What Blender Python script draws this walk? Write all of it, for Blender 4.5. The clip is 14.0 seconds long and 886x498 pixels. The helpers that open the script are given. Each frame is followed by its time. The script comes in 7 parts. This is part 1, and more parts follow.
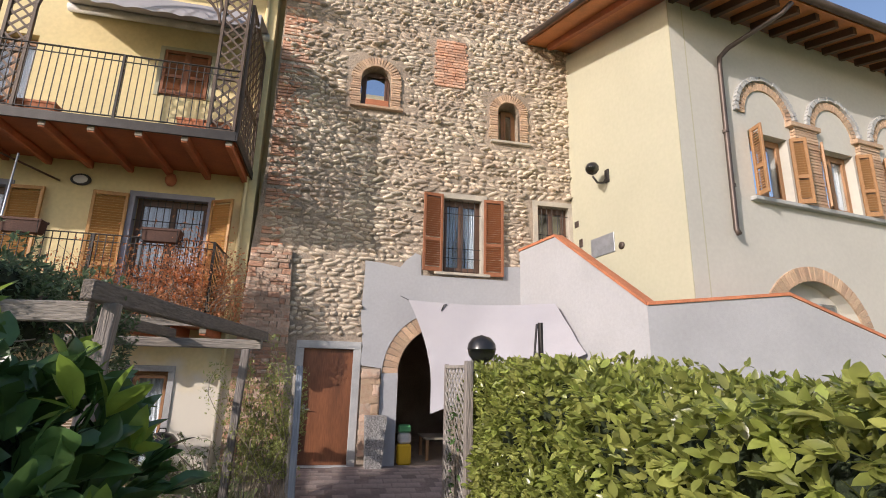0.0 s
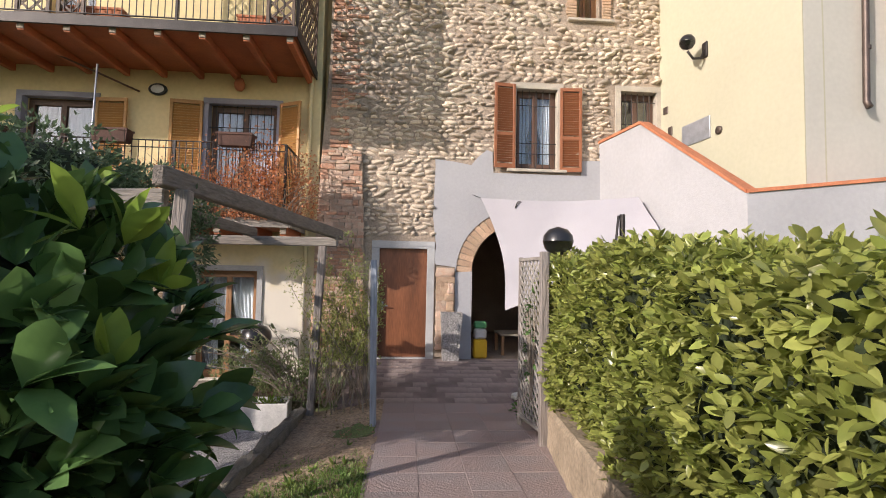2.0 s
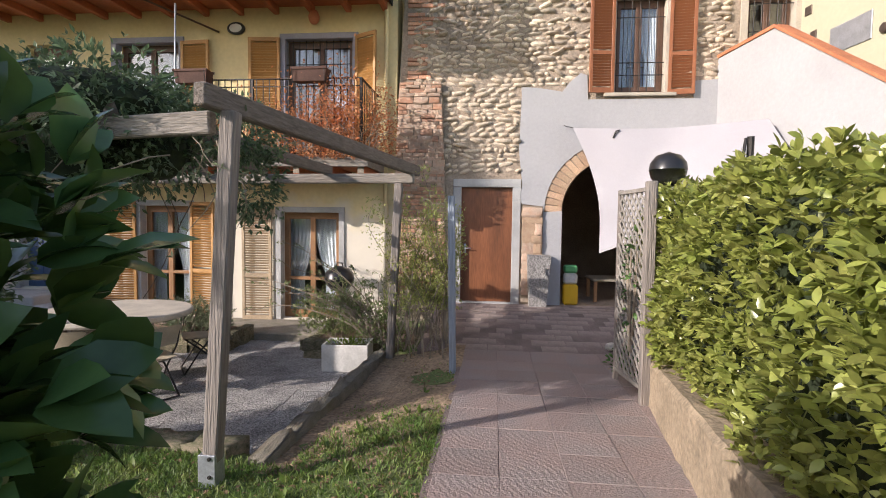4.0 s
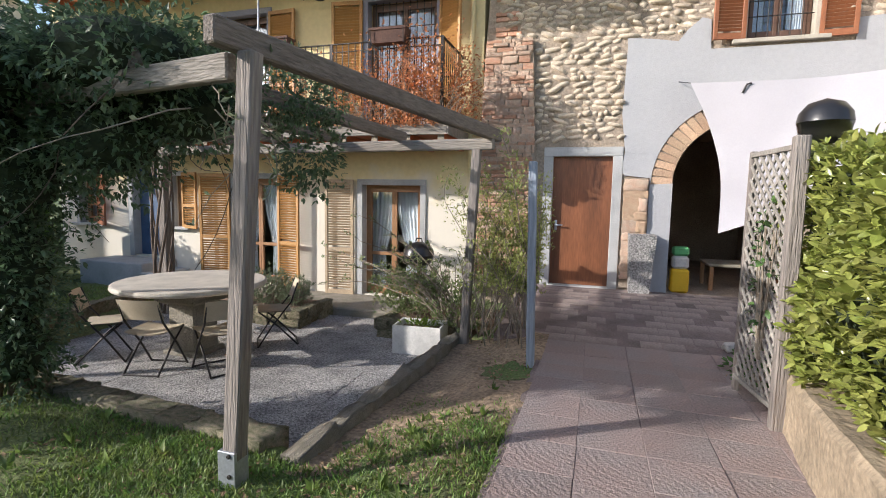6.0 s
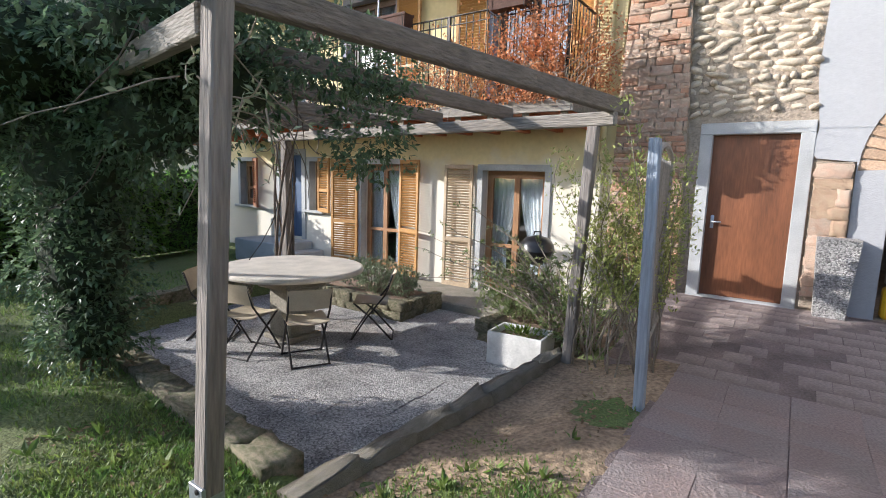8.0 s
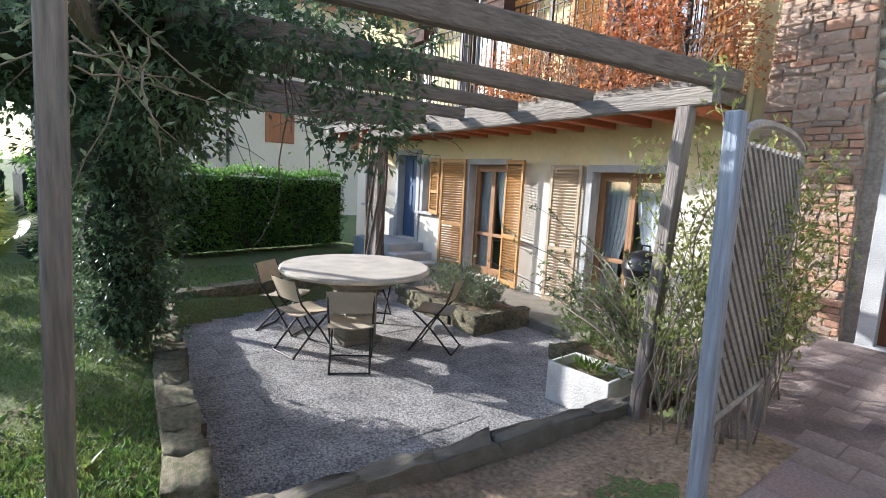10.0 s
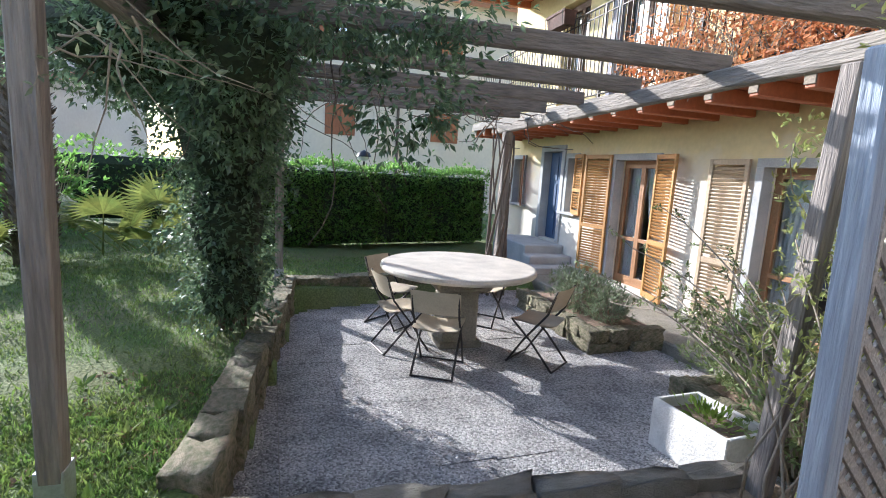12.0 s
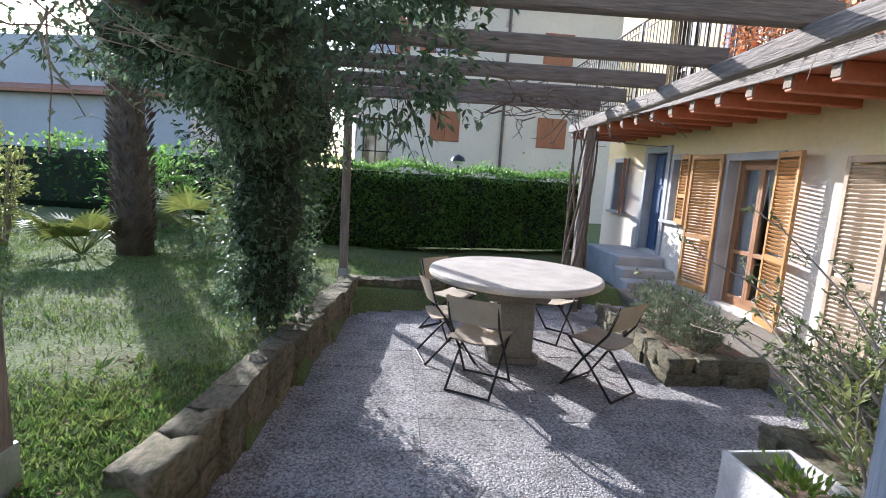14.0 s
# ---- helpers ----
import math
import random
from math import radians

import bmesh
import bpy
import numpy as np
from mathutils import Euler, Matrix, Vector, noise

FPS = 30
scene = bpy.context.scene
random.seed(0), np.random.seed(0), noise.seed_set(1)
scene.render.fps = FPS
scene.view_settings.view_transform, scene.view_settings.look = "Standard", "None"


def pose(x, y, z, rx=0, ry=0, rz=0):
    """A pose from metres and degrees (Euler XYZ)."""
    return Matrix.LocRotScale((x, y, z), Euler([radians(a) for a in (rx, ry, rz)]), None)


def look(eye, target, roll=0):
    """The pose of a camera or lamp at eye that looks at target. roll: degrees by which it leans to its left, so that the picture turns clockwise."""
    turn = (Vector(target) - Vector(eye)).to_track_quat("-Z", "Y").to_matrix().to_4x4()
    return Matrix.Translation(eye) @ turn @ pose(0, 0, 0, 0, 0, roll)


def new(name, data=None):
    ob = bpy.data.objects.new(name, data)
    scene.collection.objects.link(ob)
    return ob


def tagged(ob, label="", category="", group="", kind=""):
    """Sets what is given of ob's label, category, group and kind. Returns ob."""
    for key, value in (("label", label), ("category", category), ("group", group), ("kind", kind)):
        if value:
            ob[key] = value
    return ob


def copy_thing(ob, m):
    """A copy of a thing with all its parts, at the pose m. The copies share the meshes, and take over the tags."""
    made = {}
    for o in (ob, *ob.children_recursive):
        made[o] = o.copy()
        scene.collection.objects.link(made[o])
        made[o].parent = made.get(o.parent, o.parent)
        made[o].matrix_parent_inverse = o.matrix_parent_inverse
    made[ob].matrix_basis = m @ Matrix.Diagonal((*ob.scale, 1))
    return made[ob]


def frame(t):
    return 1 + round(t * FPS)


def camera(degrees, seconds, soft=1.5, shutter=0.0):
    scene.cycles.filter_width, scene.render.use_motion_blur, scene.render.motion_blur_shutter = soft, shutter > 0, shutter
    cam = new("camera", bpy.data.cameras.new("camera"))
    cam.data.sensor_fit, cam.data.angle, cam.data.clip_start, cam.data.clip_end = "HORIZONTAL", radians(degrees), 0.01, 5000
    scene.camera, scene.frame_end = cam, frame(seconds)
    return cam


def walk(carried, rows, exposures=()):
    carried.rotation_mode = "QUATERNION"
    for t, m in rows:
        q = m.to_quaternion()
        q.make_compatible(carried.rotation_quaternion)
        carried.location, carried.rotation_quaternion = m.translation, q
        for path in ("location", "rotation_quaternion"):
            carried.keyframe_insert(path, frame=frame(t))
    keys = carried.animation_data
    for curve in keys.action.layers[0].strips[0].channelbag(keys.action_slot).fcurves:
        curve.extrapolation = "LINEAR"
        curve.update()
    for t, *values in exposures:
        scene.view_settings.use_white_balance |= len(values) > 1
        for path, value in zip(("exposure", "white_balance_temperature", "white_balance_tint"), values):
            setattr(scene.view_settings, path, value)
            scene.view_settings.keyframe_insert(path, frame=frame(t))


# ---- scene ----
cam = camera(83.3, 14.0, soft=0.95)
PATH = [
    (0, (0.335, 0.462, 2.112), (0.752, 2.358, 2.593), 1.4),
    (0.5, (0.387, 0.559, 2.062), (0.794, 2.463, 2.519), 1.2),
    (1, (0.416, 0.623, 2.029), (0.763, 2.562, 2.377), 1.2),
    (1.5, (0.431, 0.676, 1.982), (0.68, 2.647, 2.21), 1.2),
    (2, (0.407, 0.74, 1.954), (0.551, 2.731, 2.07), 1.1),
    (2.5, (0.437, 0.883, 1.884), (0.472, 2.883, 1.922), 1.2),
    (3, (0.462, 1.021, 1.856), (0.409, 3.02, 1.836), 1.3),
    (3.2, (0.456, 1.087, 1.881), (0.371, 3.085, 1.839), 1.1),
    (5.5, (0.573, 1.76, 1.819), (0.113, 3.698, 1.639), 1.2),
    (6, (0.593, 1.995, 1.805), (0.009, 3.897, 1.602), 1.1),
    (6.5, (0.631, 2.194, 1.793), (-0.101, 4.043, 1.575), 1.1),
    (7, (0.678, 2.432, 1.804), (-0.189, 4.218, 1.567), 1.4),
    (7.5, (0.731, 2.695, 1.817), (-0.264, 4.412, 1.563), 1.8),
    (8, (0.83, 2.985, 1.823), (-0.31, 4.606, 1.553), 1.7),
    (8.2, (0.861, 3.097, 1.818), (-0.334, 4.678, 1.546), 1.6),
    (10.3, (1.096, 4.256, 1.771), (-0.535, 5.379, 1.492), 2.9),
    (10.5, (1.076, 4.294, 1.776), (-0.579, 5.379, 1.488), 2.7),
    (11, (1.04, 4.502, 1.775), (-0.699, 5.442, 1.474), 3.2),
    (11.5, (1.051, 4.766, 1.779), (-0.777, 5.517, 1.471), 3.4),
    (12, (1.036, 5.011, 1.746), (-0.857, 5.582, 1.442), 3.4),
    (12.5, (0.971, 5.222, 1.756), (-0.958, 5.65, 1.447), 3.6),
    (13, (0.886, 5.39, 1.747), (-1.066, 5.696, 1.439), 3.7),
    (13.5, (0.822, 5.56, 1.726), (-1.145, 5.757, 1.42), 3.8),
    (14, (0.746, 5.703, 1.662), (-1.229, 5.822, 1.366), 3.7),
]
walk(cam, [(t, look(eye, target, roll)) for t, eye, target, roll in PATH], [(0, 0.30, 6350, 18), (3, 0.66, 6450, 19), (5.5, 0.78, 6150, 14), (8, 1.08, 5850, 12), (11, 1.46, 5650, 12), (12.5, 1.60, 5550, 14), (14, 1.46, 5550, 17)])

# ---- light ----
SUN_WAY = Vector((1.5, 1.0, -0.72)).normalized()
world = bpy.data.worlds.new("sky")
scene.world = world
world.use_nodes = True
sky = world.node_tree.nodes.new("ShaderNodeTexSky")
sky.sky_type, sky.sun_disc = "NISHITA", False
sky.sun_elevation = math.asin(-SUN_WAY.z)
sky.sun_rotation = math.atan2(-SUN_WAY.x, -SUN_WAY.y)
sky.air_density, sky.dust_density, sky.ozone_density = 1.0, 1.5, 1.0
back = world.node_tree.nodes["Background"]
back.inputs["Strength"].default_value = 0.15
world.node_tree.links.new(sky.outputs[0], back.inputs[0])
sun = new("sun", bpy.data.lights.new("sun", "SUN"))
sun.data.energy, sun.data.angle, sun.data.color = 3.5, radians(0.55), (1.0, 0.93, 0.82)
sun.matrix_world = look((-20, -12, 12), Vector((-20, -12, 12)) + SUN_WAY)


# ---- building helpers ----
rnd = random.Random(7)
rng = np.random.default_rng(7)


def fast_mesh(name, V, F, smooth=False):
    """A mesh from an array of places and an array of faces with equally many corners."""
    V, F = np.asarray(V, "f4"), np.asarray(F, "i4")
    me = bpy.data.meshes.new(name)
    me.vertices.add(len(V))
    me.vertices.foreach_set("co", V.ravel())
    me.loops.add(F.size)
    me.loops.foreach_set("vertex_index", F.ravel())
    me.polygons.add(len(F))
    me.polygons.foreach_set("loop_start", np.arange(0, F.size, F.shape[1], dtype="i4"))
    me.polygons.foreach_set("use_smooth", np.full(len(F), smooth))
    me.update()
    me.validate()
    return me


def cham_faces():
    idx, n = {}, 0
    for sx in (-1, 1):
        for sy in (-1, 1):
            for sz in (-1, 1):
                for a in range(3):
                    idx[(sx, sy, sz, a)] = n
                    n += 1
    faces = []
    for a in range(3):
        b, c = (a + 1) % 3, (a + 2) % 3
        for s in (-1, 1):
            q = []
            for sb, sc in ((-1, -1), (1, -1), (1, 1), (-1, 1)):
                k = [0, 0, 0]
                k[a], k[b], k[c] = s, sb, sc
                q.append(idx[(*k, a)])
            faces.append(q if s > 0 else q[::-1])
        for sb in (-1, 1):
            for sc in (-1, 1):
                q = []
                for s, ax in ((-1, b), (1, b), (1, c), (-1, c)):
                    k = [0, 0, 0]
                    k[a], k[b], k[c] = s, sb, sc
                    q.append(idx[(*k, ax)])
                faces.append(q if sb * sc < 0 else q[::-1])
    for sx in (-1, 1):
        for sy in (-1, 1):
            for sz in (-1, 1):
                q = [idx[(sx, sy, sz, a)] for a in range(3)]
                faces.append(q if sx * sy * sz > 0 else q[::-1])
    return idx, faces


CHAM_IDX, CHAM_FACES = cham_faces()


class Geo:
    """Collects corners and faces of one mesh."""

    def __init__(self):
        self.v, self.f = [], []

    def add(self, verts, faces, m=None):
        k = len(self.v)
        self.v += [tuple(m @ Vector(p)) if m else tuple(p) for p in verts]
        self.f += [[i + k for i in f] for f in faces]
        return self

    def box(self, x0, x1, y0, y1, z0, z1, b=0.004, m=None):
        c, h = ((x0 + x1) / 2, (y0 + y1) / 2, (z0 + z1) / 2), (abs(x1 - x0) / 2, abs(y1 - y0) / 2, abs(z1 - z0) / 2)
        b = min(b, min(h) * 0.45)
        vs = [None] * 24
        for (sx, sy, sz, a), i in CHAM_IDX.items():
            s = (sx, sy, sz)
            vs[i] = tuple(c[k] + s[k] * (h[k] - (0 if k == a else b)) for k in range(3))
        return self.add(vs, CHAM_FACES, m)

    def tube(self, pts, r, n=8, r1=None, cap=True):
        pts = [Vector(p) for p in pts]
        r1 = r if r1 is None else r1
        k, last, side = len(self.v), len(pts) - 1, None
        for i, p in enumerate(pts):
            d = (pts[min(i + 1, last)] - pts[max(i - 1, 0)]).normalized()
            if side is None:
                side = d.orthogonal().normalized()
            side = (side - d * side.dot(d)).normalized()
            up = d.cross(side)
            rr = r + (r1 - r) * i / max(last, 1)
            for j in range(n):
                a = 2 * math.pi * j / n
                self.v.append(tuple(p + rr * (math.cos(a) * side + math.sin(a) * up)))
        for i in range(last):
            for j in range(n):
                self.f.append([k + i * n + j, k + i * n + (j + 1) % n, k + (i + 1) * n + (j + 1) % n, k + (i + 1) * n + j])
        if cap:
            self.f.append([k + j for j in range(n)][::-1])
            self.f.append([k + last * n + j for j in range(n)])
        return self

    def lathe(self, prof, n=20, m=None):
        k0 = [(r * math.cos(2 * math.pi * j / n), r * math.sin(2 * math.pi * j / n), z) for r, z in prof for j in range(n)]
        fs = [[i * n + j, i * n + (j + 1) % n, (i + 1) * n + (j + 1) % n, (i + 1) * n + j] for i in range(len(prof) - 1) for j in range(n)]
        return self.add(k0, fs, m)

    def prism(self, poly, lo, hi, m=None):
        """poly: (a, b) anticlockwise, pushed from lo to hi along the third axis (z)."""
        n = len(poly)
        vs = [(a, b, lo) for a, b in poly] + [(a, b, hi) for a, b in poly]
        fs = [list(range(n))[::-1], list(range(n, 2 * n))] + [[i, (i + 1) % n, n + (i + 1) % n, n + i] for i in range(n)]
        return self.add(vs, fs, m)

    def mesh(self, name, smooth=False):
        me = bpy.data.meshes.new(name)
        me.from_pydata(self.v, [], self.f)
        me.polygons.foreach_set("use_smooth", np.full(len(me.polygons), smooth))
        me.update()
        return me


def thing(name, label, category, group="", at=None, kind=""):
    ob = new(name)
    ob.empty_display_size = 0.1
    if at is not None:
        ob.matrix_basis = at
    return tagged(ob, label, category, group, kind)


def part(name, geo, mat, parent=None, label="", smooth=False):
    me = geo.mesh(name, smooth) if isinstance(geo, Geo) else geo
    if mat and not me.materials:
        me.materials.append(mat)
    ob = new(name, me)
    if parent is not None:
        ob.parent = parent
    return tagged(ob, label) if label else ob


def solid(name, geo, mat, label, category, kind="", group="", smooth=False):
    return tagged(part(name, geo, mat, smooth=smooth), label, category, group, kind)


# upright plane: local x along the wall, local y up, local z outwards
def wall_frame(x, y, turn):
    return Matrix.Translation((x, y, 0)) @ Matrix.Rotation(radians(turn), 4, "Z") @ Matrix.Rotation(radians(90), 4, "X")


def fillet_bool(poly_outer, holes, depth_lo, depth_hi, m):
    """A slab in an upright plane with holes through it, by triangle fill of its outline."""
    bm = bmesh.new()
    edges = []
    for loop in [poly_outer] + holes:
        vs = [bm.verts.new((a, b, depth_hi)) for a, b in loop]
        edges += [bm.edges.new((vs[i], vs[(i + 1) % len(vs)])) for i in range(len(vs))]
    bmesh.ops.triangle_fill(bm, use_beauty=True, use_dissolve=False, edges=edges, normal=(0, 0, 1))
    faces = list(bm.faces)
    r = bmesh.ops.extrude_face_region(bm, geom=faces)
    for e in r["geom"]:
        if isinstance(e, bmesh.types.BMVert):
            e.co.z = depth_lo
    bmesh.ops.recalc_face_normals(bm, faces=bm.faces)
    bmesh.ops.transform(bm, matrix=m, verts=bm.verts)
    me = bpy.data.meshes.new("wall")
    bm.to_mesh(me)
    bm.free()
    return me


def arc(cx, cz, r, a0, a1, n):
    return [(cx + r * math.cos(radians(a0 + (a1 - a0) * i / n)), cz + r * math.sin(radians(a0 + (a1 - a0) * i / n))) for i in range(n + 1)]


def rect(x0, x1, z0, z1):
    return [(x0, z0), (x1, z0), (x1, z1), (x0, z1)]


def arched(x0, x1, z0, zs, rise, n=10):
    cx, w = (x0 + x1) / 2, (x1 - x0) / 2
    top = [(cx + w * math.cos(math.pi * i / n), zs + rise * math.sin(math.pi * i / n)) for i in range(n + 1)]
    return [(x0, z0), (x1, z0)] + top


# ---- materials ----
def material(name, col, rough=0.7, metal=0.0, grain=(40, 0.25), stain=(2.5, 0.3), bump=(60, 0.15), hue=None, island=0.0, objvar=0.0, scale=(1, 1, 1), coat=0.0, spec=0.5):
    """Base colour varied at two scales, by piece, with fine relief. hue: a second colour mixed in by the stains."""
    m = bpy.data.materials.new(name)
    m.use_nodes = True
    nt = m.node_tree
    N, L = nt.nodes.new, nt.links.new
    bsdf = nt.nodes["Principled BSDF"]
    co, mp = N("ShaderNodeTexCoord"), N("ShaderNodeMapping")
    mp.inputs["Scale"].default_value = scale
    L(co.outputs["Object"], mp.inputs[0])
    n1, n2, n3 = N("ShaderNodeTexNoise"), N("ShaderNodeTexNoise"), N("ShaderNodeTexNoise")
    for n, (sc, det) in zip((n1, n2, n3), ((grain[0], 4), (stain[0], 5), (bump[0], 5))):
        n.inputs["Scale"].default_value, n.inputs["Detail"].default_value = sc, det
        L(mp.outputs[0], n.inputs["Vector"])
    mix = N("ShaderNodeMix")
    mix.data_type = "RGBA"
    r2 = N("ShaderNodeMapRange")
    r2.inputs["From Min"].default_value, r2.inputs["From Max"].default_value = 0.35, 0.7
    L(n2.outputs[0], r2.inputs[0])
    h = hue or tuple(c * (1 - stain[1]) for c in col)
    mix.inputs["A"].default_value, mix.inputs["B"].default_value = (*col, 1), (*h, 1)
    mul = N("ShaderNodeMath")
    mul.operation = "MULTIPLY"
    mul.inputs[1].default_value = 1.0 if not hue else stain[1]
    L(r2.outputs[0], mul.inputs[0])
    L(mul.outputs[0], mix.inputs["Factor"])
    hsv = N("ShaderNodeHueSaturation")
    L(mix.outputs["Result"], hsv.inputs["Color"])
    r1 = N("ShaderNodeMapRange")
    r1.inputs["From Min"].default_value, r1.inputs["From Max"].default_value = 0.25, 0.75
    r1.inputs["To Min"].default_value, r1.inputs["To Max"].default_value = 1 - grain[1], 1 + grain[1]
    L(n1.outputs[0], r1.inputs[0])
    val = r1.outputs[0]
    for amount, node, sock in ((island, "ShaderNodeNewGeometry", "Random Per Island"), (objvar, "ShaderNodeObjectInfo", "Random")):
        if amount:
            g, rr, mm = N(node), N("ShaderNodeMapRange"), N("ShaderNodeMath")
            rr.inputs["To Min"].default_value, rr.inputs["To Max"].default_value = 1 - amount, 1 + amount
            L(g.outputs[sock], rr.inputs[0])
            mm.operation = "MULTIPLY"
            L(val, mm.inputs[0])
            L(rr.outputs[0], mm.inputs[1])
            val = mm.outputs[0]
    L(val, hsv.inputs["Value"])
    L(hsv.outputs[0], bsdf.inputs["Base Color"])
    bsdf.inputs["Roughness"].default_value, bsdf.inputs["Metallic"].default_value = rough, metal
    bsdf.inputs["Coat Weight"].default_value = coat
    bsdf.inputs["Specular IOR Level"].default_value = spec
    if bump[1]:
        b = N("ShaderNodeBump")
        b.inputs["Strength"].default_value, b.inputs["Distance"].default_value = min(1.0, bump[1] * 2), 0.02
        L(n3.outputs[0], b.inputs["Height"])
        L(b.outputs[0], bsdf.inputs["Normal"])
    return m


def leafy(name, col, col2, rough=0.45, through_light=0.35, var=0.35):
    m = material(name, col, rough, hue=col2, stain=(6, 0.6), grain=(30, 0.15), bump=(20, 0.05), island=var)
    nt = m.node_tree
    out, bsdf = nt.nodes["Material Output"], nt.nodes["Principled BSDF"]
    tr, mx = nt.nodes.new("ShaderNodeBsdfTranslucent"), nt.nodes.new("ShaderNodeMixShader")
    src = bsdf.inputs["Base Color"].links[0].from_socket
    nt.links.new(src, tr.inputs[0])
    mx.inputs[0].default_value = through_light
    nt.links.new(bsdf.outputs[0], mx.inputs[1])
    nt.links.new(tr.outputs[0], mx.inputs[2])
    nt.links.new(mx.outputs[0], out.inputs[0])
    return m


def glass_mat(name, tint=(0.8, 0.85, 0.9)):
    m = bpy.data.materials.new(name)
    m.use_nodes = True
    nt = m.node_tree
    b = nt.nodes["Principled BSDF"]
    b.inputs["Base Color"].default_value = (*tint, 1)
    b.inputs["Roughness"].default_value, b.inputs["Transmission Weight"].default_value, b.inputs["IOR"].default_value = 0.02, 1.0, 1.8
    return m


YELLOW = material("yellow_render", (0.77, 0.64, 0.35), 0.9, stain=(0.7, 0.14), grain=(14, 0.06), bump=(120, 0.12))
CREAM = material("cream_render", (0.47, 0.45, 0.33), 0.9, stain=(0.6, 0.08), grain=(14, 0.04), bump=(120, 0.1))
WINGWHITE = material("pale_render", (0.55, 0.53, 0.47), 0.9, stain=(0.6, 0.08), grain=(14, 0.04), bump=(120, 0.1))
PLASTER = material("white_plaster", (0.41, 0.41, 0.42), 0.9, stain=(0.9, 0.12), grain=(18, 0.05), bump=(60, 0.12))
MORTAR = material("lime_mortar", (0.42, 0.34, 0.26), 0.95, stain=(1.5, 0.35), grain=(30, 0.3), bump=(50, 0.5))
STONE = material("river_cobble", (0.57, 0.50, 0.385), 0.85, stain=(0.8, 0.75), hue=(0.44, 0.33, 0.25), grain=(24, 0.25), bump=(40, 0.4), island=0.38)
BRICK = material("old_brick", (0.56, 0.29, 0.18), 0.9, stain=(3, 0.6), hue=(0.62, 0.47, 0.35), grain=(40, 0.25), bump=(60, 0.3), island=0.25, objvar=0.15)
ARCHBRICK = material("arch_brick", (0.50, 0.36, 0.24), 0.9, stain=(3, 0.5), hue=(0.45, 0.26, 0.17), grain=(40, 0.2), bump=(60, 0.3), island=0.2)
CORNERSTONE = material("peach_corner_stone", (0.64, 0.43, 0.31), 0.92, stain=(2.2, 0.7), hue=(0.62, 0.53, 0.42), grain=(40, 0.22), bump=(45, 0.45), objvar=0.2)
GREYSTONE = material("grey_stone", (0.46, 0.46, 0.45), 0.8, stain=(3, 0.25), grain=(90, 0.18), bump=(120, 0.15))
SHUTTER = material("golden_shutter", (0.47, 0.245, 0.075), 0.5, stain=(3, 0.2), grain=(30, 0.15), bump=(40, 0.08), scale=(1, 1, 0.2), objvar=0.08)
SHUTTER_PALE = material("bleached_shutter", (0.50, 0.38, 0.25), 0.6, stain=(3, 0.25), grain=(30, 0.15), bump=(40, 0.1), scale=(1, 1, 0.2))
SHUTTER_OAK = material("oak_shutter", (0.36, 0.19, 0.08), 0.5, stain=(3, 0.2), grain=(30, 0.15), bump=(40, 0.08), scale=(1, 1, 0.2))
SHUTTER_RED = material("chestnut_shutter", (0.30, 0.11, 0.045), 0.5, stain=(3, 0.2), grain=(30, 0.15), bump=(40, 0.08), scale=(1, 1, 0.2))
DOORWOOD = material("brown_door", (0.23, 0.085, 0.035), 0.5, stain=(4, 0.45), grain=(50, 0.25), bump=(50, 0.1), scale=(1, 1, 0.12))
REDWOOD = material("stained_rafters", (0.42, 0.125, 0.045), 0.6, stain=(3, 0.25), grain=(30, 0.15), bump=(40, 0.1), objvar=0.1)
ORANGEWOOD = material("orange_boards", (0.58, 0.22, 0.07), 0.6, stain=(3, 0.25), grain=(30, 0.12), bump=(40, 0.1))
GREYWOOD = material("weathered_timber", (0.26, 0.23, 0.205), 0.85, stain=(4, 0.65), hue=(0.15, 0.12, 0.10), grain=(50, 0.35), bump=(70, 0.5), scale=(1, 1, 0.07))
BEAMWOOD = material("weathered_beam", (0.18, 0.155, 0.13), 0.85, stain=(4, 0.5), hue=(0.15, 0.12, 0.10), grain=(50, 0.35), bump=(70, 0.5), scale=(1, 0.09, 1))
LONGWOOD = material("weathered_long_beam", (0.27, 0.245, 0.21), 0.85, stain=(4, 0.6), hue=(0.14, 0.115, 0.095), grain=(50, 0.3), bump=(70, 0.5), scale=(0.09, 1, 1))
BLUEPOST = material("bluish_weathered_post", (0.30, 0.34, 0.40), 0.8, stain=(4, 0.4), hue=(0.20, 0.21, 0.22), grain=(50, 0.3), bump=(70, 0.4), scale=(1, 1, 0.07))
LATTICE = material("grey_lattice", (0.36, 0.33, 0.29), 0.85, stain=(5, 0.4), grain=(60, 0.25), bump=(60, 0.3), objvar=0.15)
DARKLATTICE = material("brown_lattice", (0.115, 0.075, 0.05), 0.6, stain=(5, 0.3), grain=(60, 0.2), bump=(60, 0.2), objvar=0.1)
IRON = material("dark_iron", (0.05, 0.045, 0.042), 0.5, metal=0.6, stain=(6, 0.3), grain=(60, 0.2), bump=(90, 0.1))
GALV = material("galvanised_steel", (0.52, 0.55, 0.60), 0.45, metal=0.7, stain=(8, 0.25), grain=(60, 0.15), bump=(90, 0.08))
TERRACOTTA = material("terracotta", (0.52, 0.19, 0.09), 0.85, stain=(4, 0.3), grain=(40, 0.15), bump=(60, 0.15), objvar=0.12)
